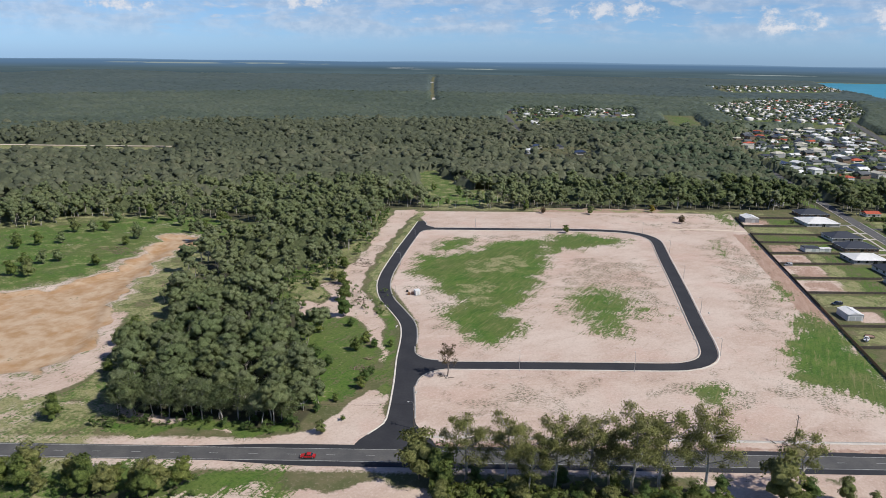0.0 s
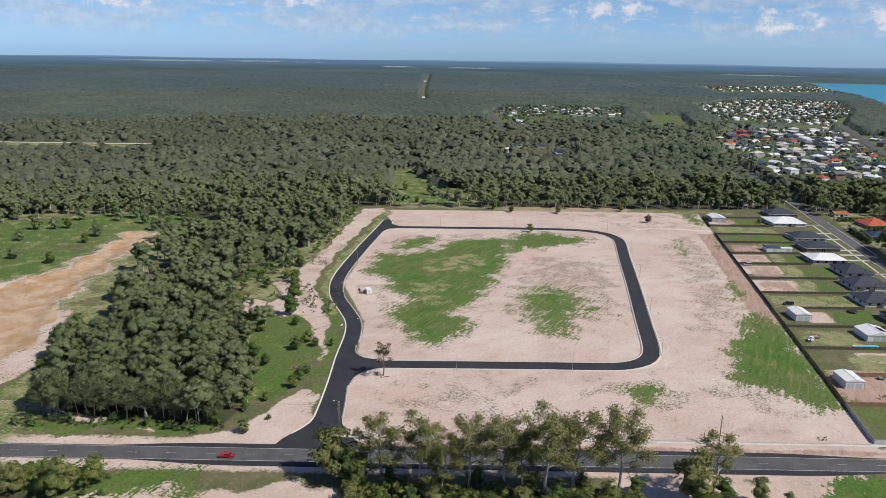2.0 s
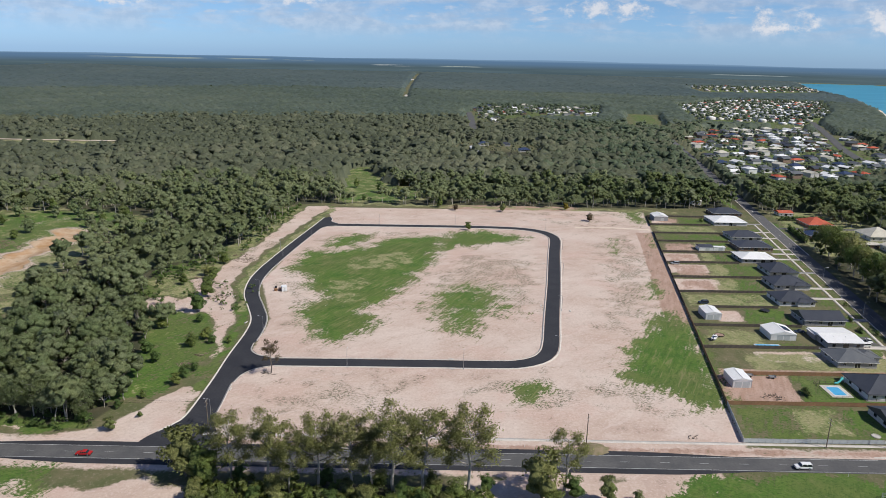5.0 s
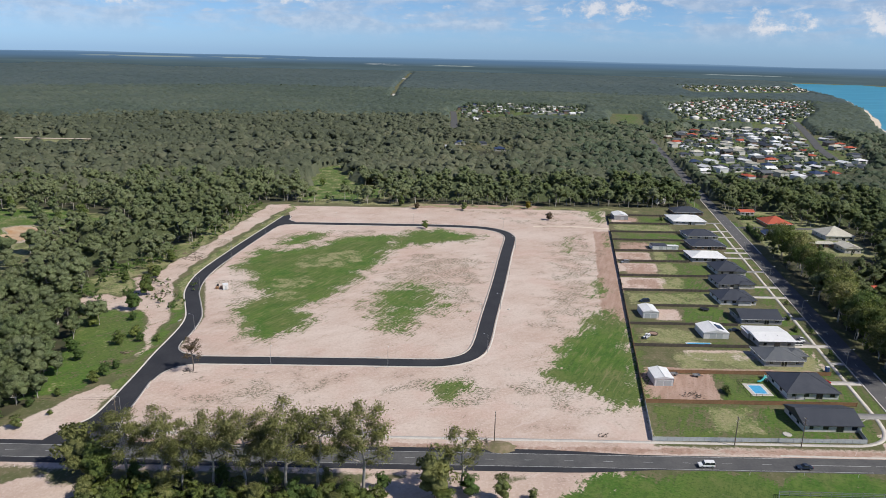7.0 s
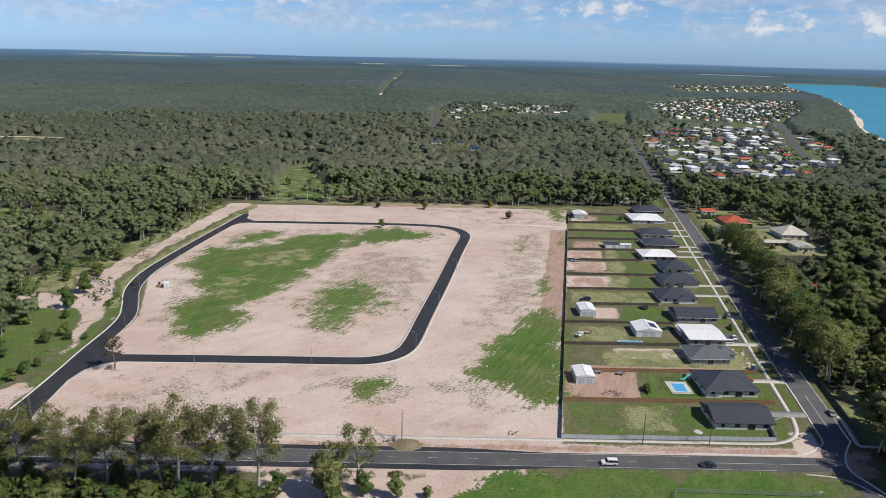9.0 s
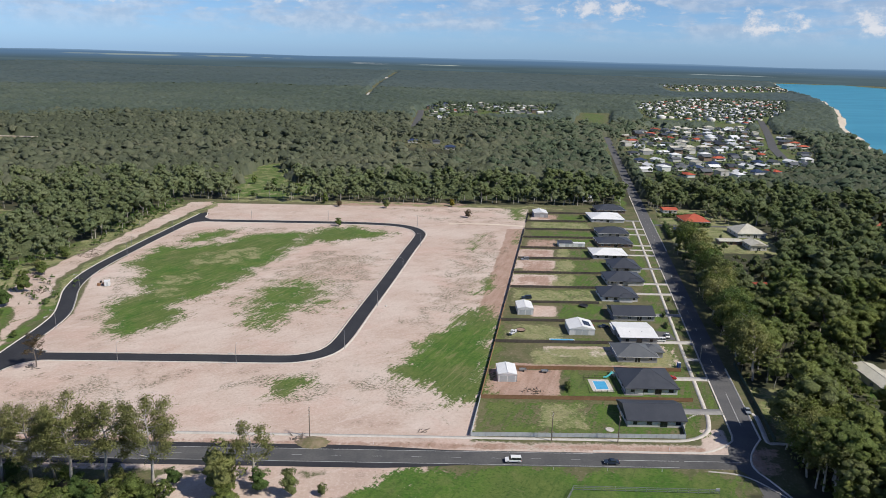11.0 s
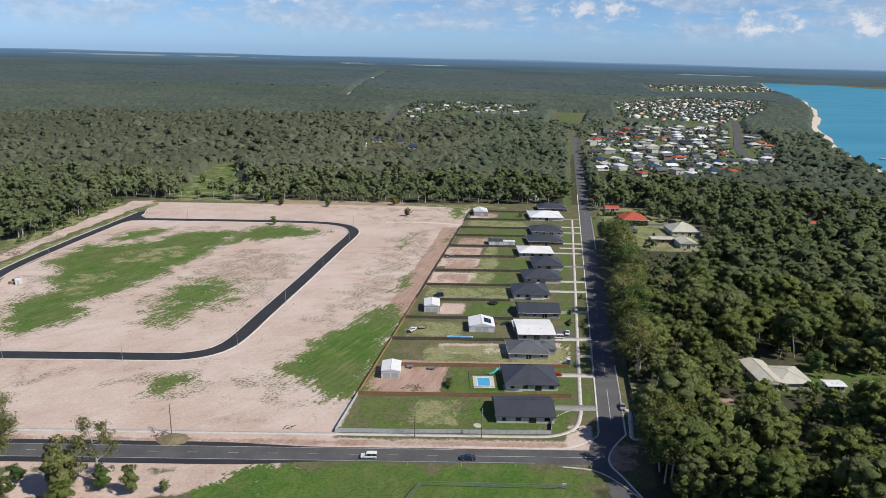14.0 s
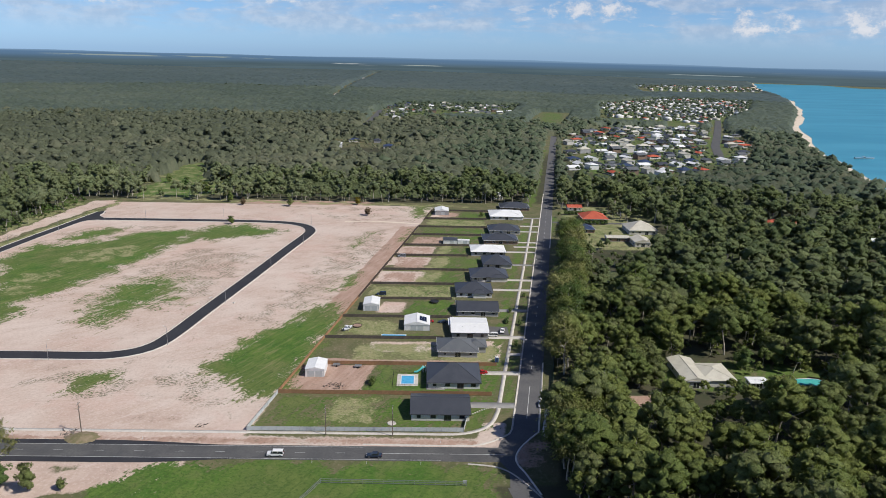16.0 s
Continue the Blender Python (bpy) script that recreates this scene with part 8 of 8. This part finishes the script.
# guide posts, bins, signs, stones
for i, (s, o) in enumerate(((-254, 7.6), (-225, 7.5), (-232, -8.5), (-190, -8.8), (-150, 7.2), (-110, 7.4), (-70, 7.4), (-30, 6.5), (24, -5.6), (40, -5.6), (56, -5.8), (62, 6.2))):
    p = on_road(s, o)
    t = thing("guide_post", pose(p[0], p[1], 0, 0, 0, ROAD_ANGLE), "white roadside guide post with reflector", "guide post", "guide posts")
    part("post", boxes((-0.05, 0.05, -0.02, 0.02, -0.1, 1.0), bevel=0.008), TRIM_WHITE, t)
    part("reflector", boxes((-0.035, 0.035, -0.03, -0.02, 0.8, 0.92)), CAR_RED, t)
t = thing("portable_toilet", lot_pose(74.8, 54.4, 0, 8), "blue portable toilet on bare soil", "portable toilet")
part("cabin", boxes((-0.6, 0.6, -0.6, 0.6, 0.08, 2.1), bevel=0.04), plain("blue_plastic", (0.05, 0.14, 0.42), (0.04, 0.12, 0.36), 0.8, 0.5), t)
part("roof", boxes((-0.63, 0.63, -0.63, 0.63, 2.1, 2.25), bevel=0.06), TRIM_WHITE, t)
part("door", boxes((-0.4, 0.4, -0.63, -0.6, 0.12, 1.95)), ROOF_BLUE, t)
part("skid", boxes((-0.62, 0.62, -0.62, -0.5, 0, 0.08), (-0.62, 0.62, 0.5, 0.62, 0, 0.08)), TIMBER_DARK, t)
t = thing("sign", pose(*on_road(68.5, -16.0), 0, 0, 0, 0), "small white sign on a wire fence", "sign")
part("board", boxes((-0.6, 0.6, -0.03, 0.0, 0.8, 1.7)), TRIM_WHITE, t)
for x in (-0.4, 0.4):
    part("post", boxes((x - 0.03, x + 0.03, 0.0, 0.05, -0.1, 1.65)), GALV, t)
for i in range(11):
    k = i / 10
    p = lot(70.5 + 7.0 * k, 11.5 + 4.5 * math.sin(k * 1.7))
    bm = bmesh.new()
    bmesh.ops.create_icosphere(bm, subdivisions=1, radius=0.36, matrix=Matrix.Diagonal((1.2, 0.8, 0.7, 1)))
    st = part("edging_stone", bm, CONCRETE)
    st.matrix_basis = pose(p[0], p[1], 0.12, 0, 0, 37 * i)
    tagged(st, "pale garden edging stone on the lawn", "stone", "edging stones")
for i, (u, v, w, d, h, m, lab) in enumerate(((31, 34, 2.2, 5.5, 2.4, LEAF_BUSH, "clipped dark hedge shrub in the yard"), (76, 112, 1.5, 3.5, 1.8, LEAF_GREEN, "low green street shrub"), (75.5, 98, 1.8, 5, 2.0, LEAF_GREEN, "green garden shrub by the driveway"), (66, 31.5, 1.4, 1.4, 1.6, LEAF_BUSH, "small dark garden shrub"), (62, 31.3, 1.4, 1.4, 1.5, LEAF_BUSH, "small dark garden shrub"), (81.5, 134, 1.6, 2, 2.2, LEAF_BUSH, "young street tree on the verge"), (81.5, 70, 1.6, 2, 2.6, LEAF_GREEN, "young street tree on the verge"), (81.5, 95, 1.6, 2, 2.4, LEAF_GREEN, "young street tree on the verge"), (52, 272, 4, 4, 3.4, LEAF_BUSH, "dense garden tree behind a house"), (40, 320, 3, 3, 3.0, LEAF_BUSH, "round garden shrub on grass"))):
    p = lot(u, v)
    t = ROUND[i % 3]
    tree_thing("shrub", sized(t, np.array([w / 6.5, d / 6.5, h / 10])), m, BARK_DARK, 0.2 + 0.2 * (i % 3), pose(p[0], p[1], 0), lab, "shrub")
hedge_p = [(104, 331, 137, 331), (116, 300, 136, 300), (100.5, 262, 100.5, 300)]
for u0, v0, u1, v1 in hedge_p:
    n = int(math.hypot(u1 - u0, v1 - v0) / 2.6)
    for i in range(n):
        p = lot(u0 + (u1 - u0) * i / n, v0 + (v1 - v0) * i / n)
        tree_thing("shrub", sized(ROUND[i % 3], np.array([0.5, 0.5, 0.34])), LEAF_GREEN, BARK_DARK, 0.15, pose(p[0], p[1], 0, 0, 0, 40 * i), "clipped green hedge shrub along a garden", "shrub", "garden hedge")
# low bushes on the lawn beside the entry street
for i, (a, b, h) in enumerate(((-29, 224, 4.5), (-27, 236, 3.5), (-36, 213, 3.0), (-41, 205, 3.5), (-46, 220, 4.0), (-45, 242, 5.0), (-23, 263, 3.0), (-30, 262, 4.0), (-34, 266, 5.0), (-48, 196, 5.0), (-31, 200, 2.0), (-52, 250, 6.0), (-57, 276, 6.0), (-44, 285, 4.0))):
    round_tree(a, b, h, i, (LEAF_BUSH, LEAF_GREEN)[i % 2], 0.3 + 0.1 * (i % 4), label="low leafy bush on the green verge", wide=1.15, group="bushes beside the entry street")
# turquoise slide beside the pool
sl = thing("pool_slide", lot_pose(46.5, 43.8, 0, 15), "turquoise plastic water slide beside the pool", "slide")
AQUA = plain("turquoise_plastic", (0.10, 0.50, 0.48), (0.14, 0.58, 0.55), 0.8, 0.4)
part("chute", tube(bmesh.new(), [(1.5, 0.4, 2.3), (0.7, 0.0, 1.8), (-0.3, -0.3, 1.1), (-1.4, -0.3, 0.6), (-2.2, 0.0, 0.5)], (0.36, 0.38, 0.38, 0.38, 0.36), 8), AQUA, sl)
part("platform", boxes((1.2, 2.4, -0.2, 1.0, 1.7, 1.85), bevel=0.03), AQUA, sl)
for x, y in ((1.3, -0.1), (2.3, -0.1), (1.3, 0.9), (2.3, 0.9)):
    part("leg", boxes((x - 0.05, x + 0.05, y - 0.05, y + 0.05, -0.05, 2.6)), TRIM_WHITE, sl)
part("ladder", boxes(*[(2.4, 2.5, 0.1, 0.8, z, z + 0.06) for z in (0.3, 0.6, 0.9, 1.2, 1.5)], (2.42, 2.48, 0.08, 0.14, 0, 1.8), (2.42, 2.48, 0.76, 0.82, 0, 1.8)), TRIM_WHITE, sl)
# pond in the pit
bm = bmesh.new()
bm.faces.new([bm.verts.new((11 * math.cos(t) * (1 + 0.15 * math.sin(3 * t)), 5.5 * math.sin(t) * (1 + 0.2 * math.cos(2 * t)), 0.0)) for t in np.linspace(0, 2 * math.pi, 30)[:-1]])
pd = part("pond", bm, POND)
pd.matrix_basis = pose(-187, 424, -1.14, 0, 0, 40)
tagged(pd, "shallow muddy pond in the borrow pit", "pond", kind="structure")
# bare white track far in the bush
tagged(ribbon("track", spline([(-760, 878), (-640, 884), (-520, 889), (-395, 899)], 20), 4.0, -4.0, 0.6, BEACH), "pale sandy track through far bush", "track", kind="structure")
tagged(ribbon("track", np.array([(-100.0, 1790.0), (-157, 2474), (-238, 3497)]), 11.0, -11.0, 1.0, CONCRETE), "pale cleared strip below a far power line", "track", kind="structure")
tagged(ribbon("track", spline([(150, 489), (165, 492), (182, 492), (204, 489)], 3.0), 1.5, -1.5, 0.03, BEACH), "pale compacted sand track to the lots", "track", kind="structure")
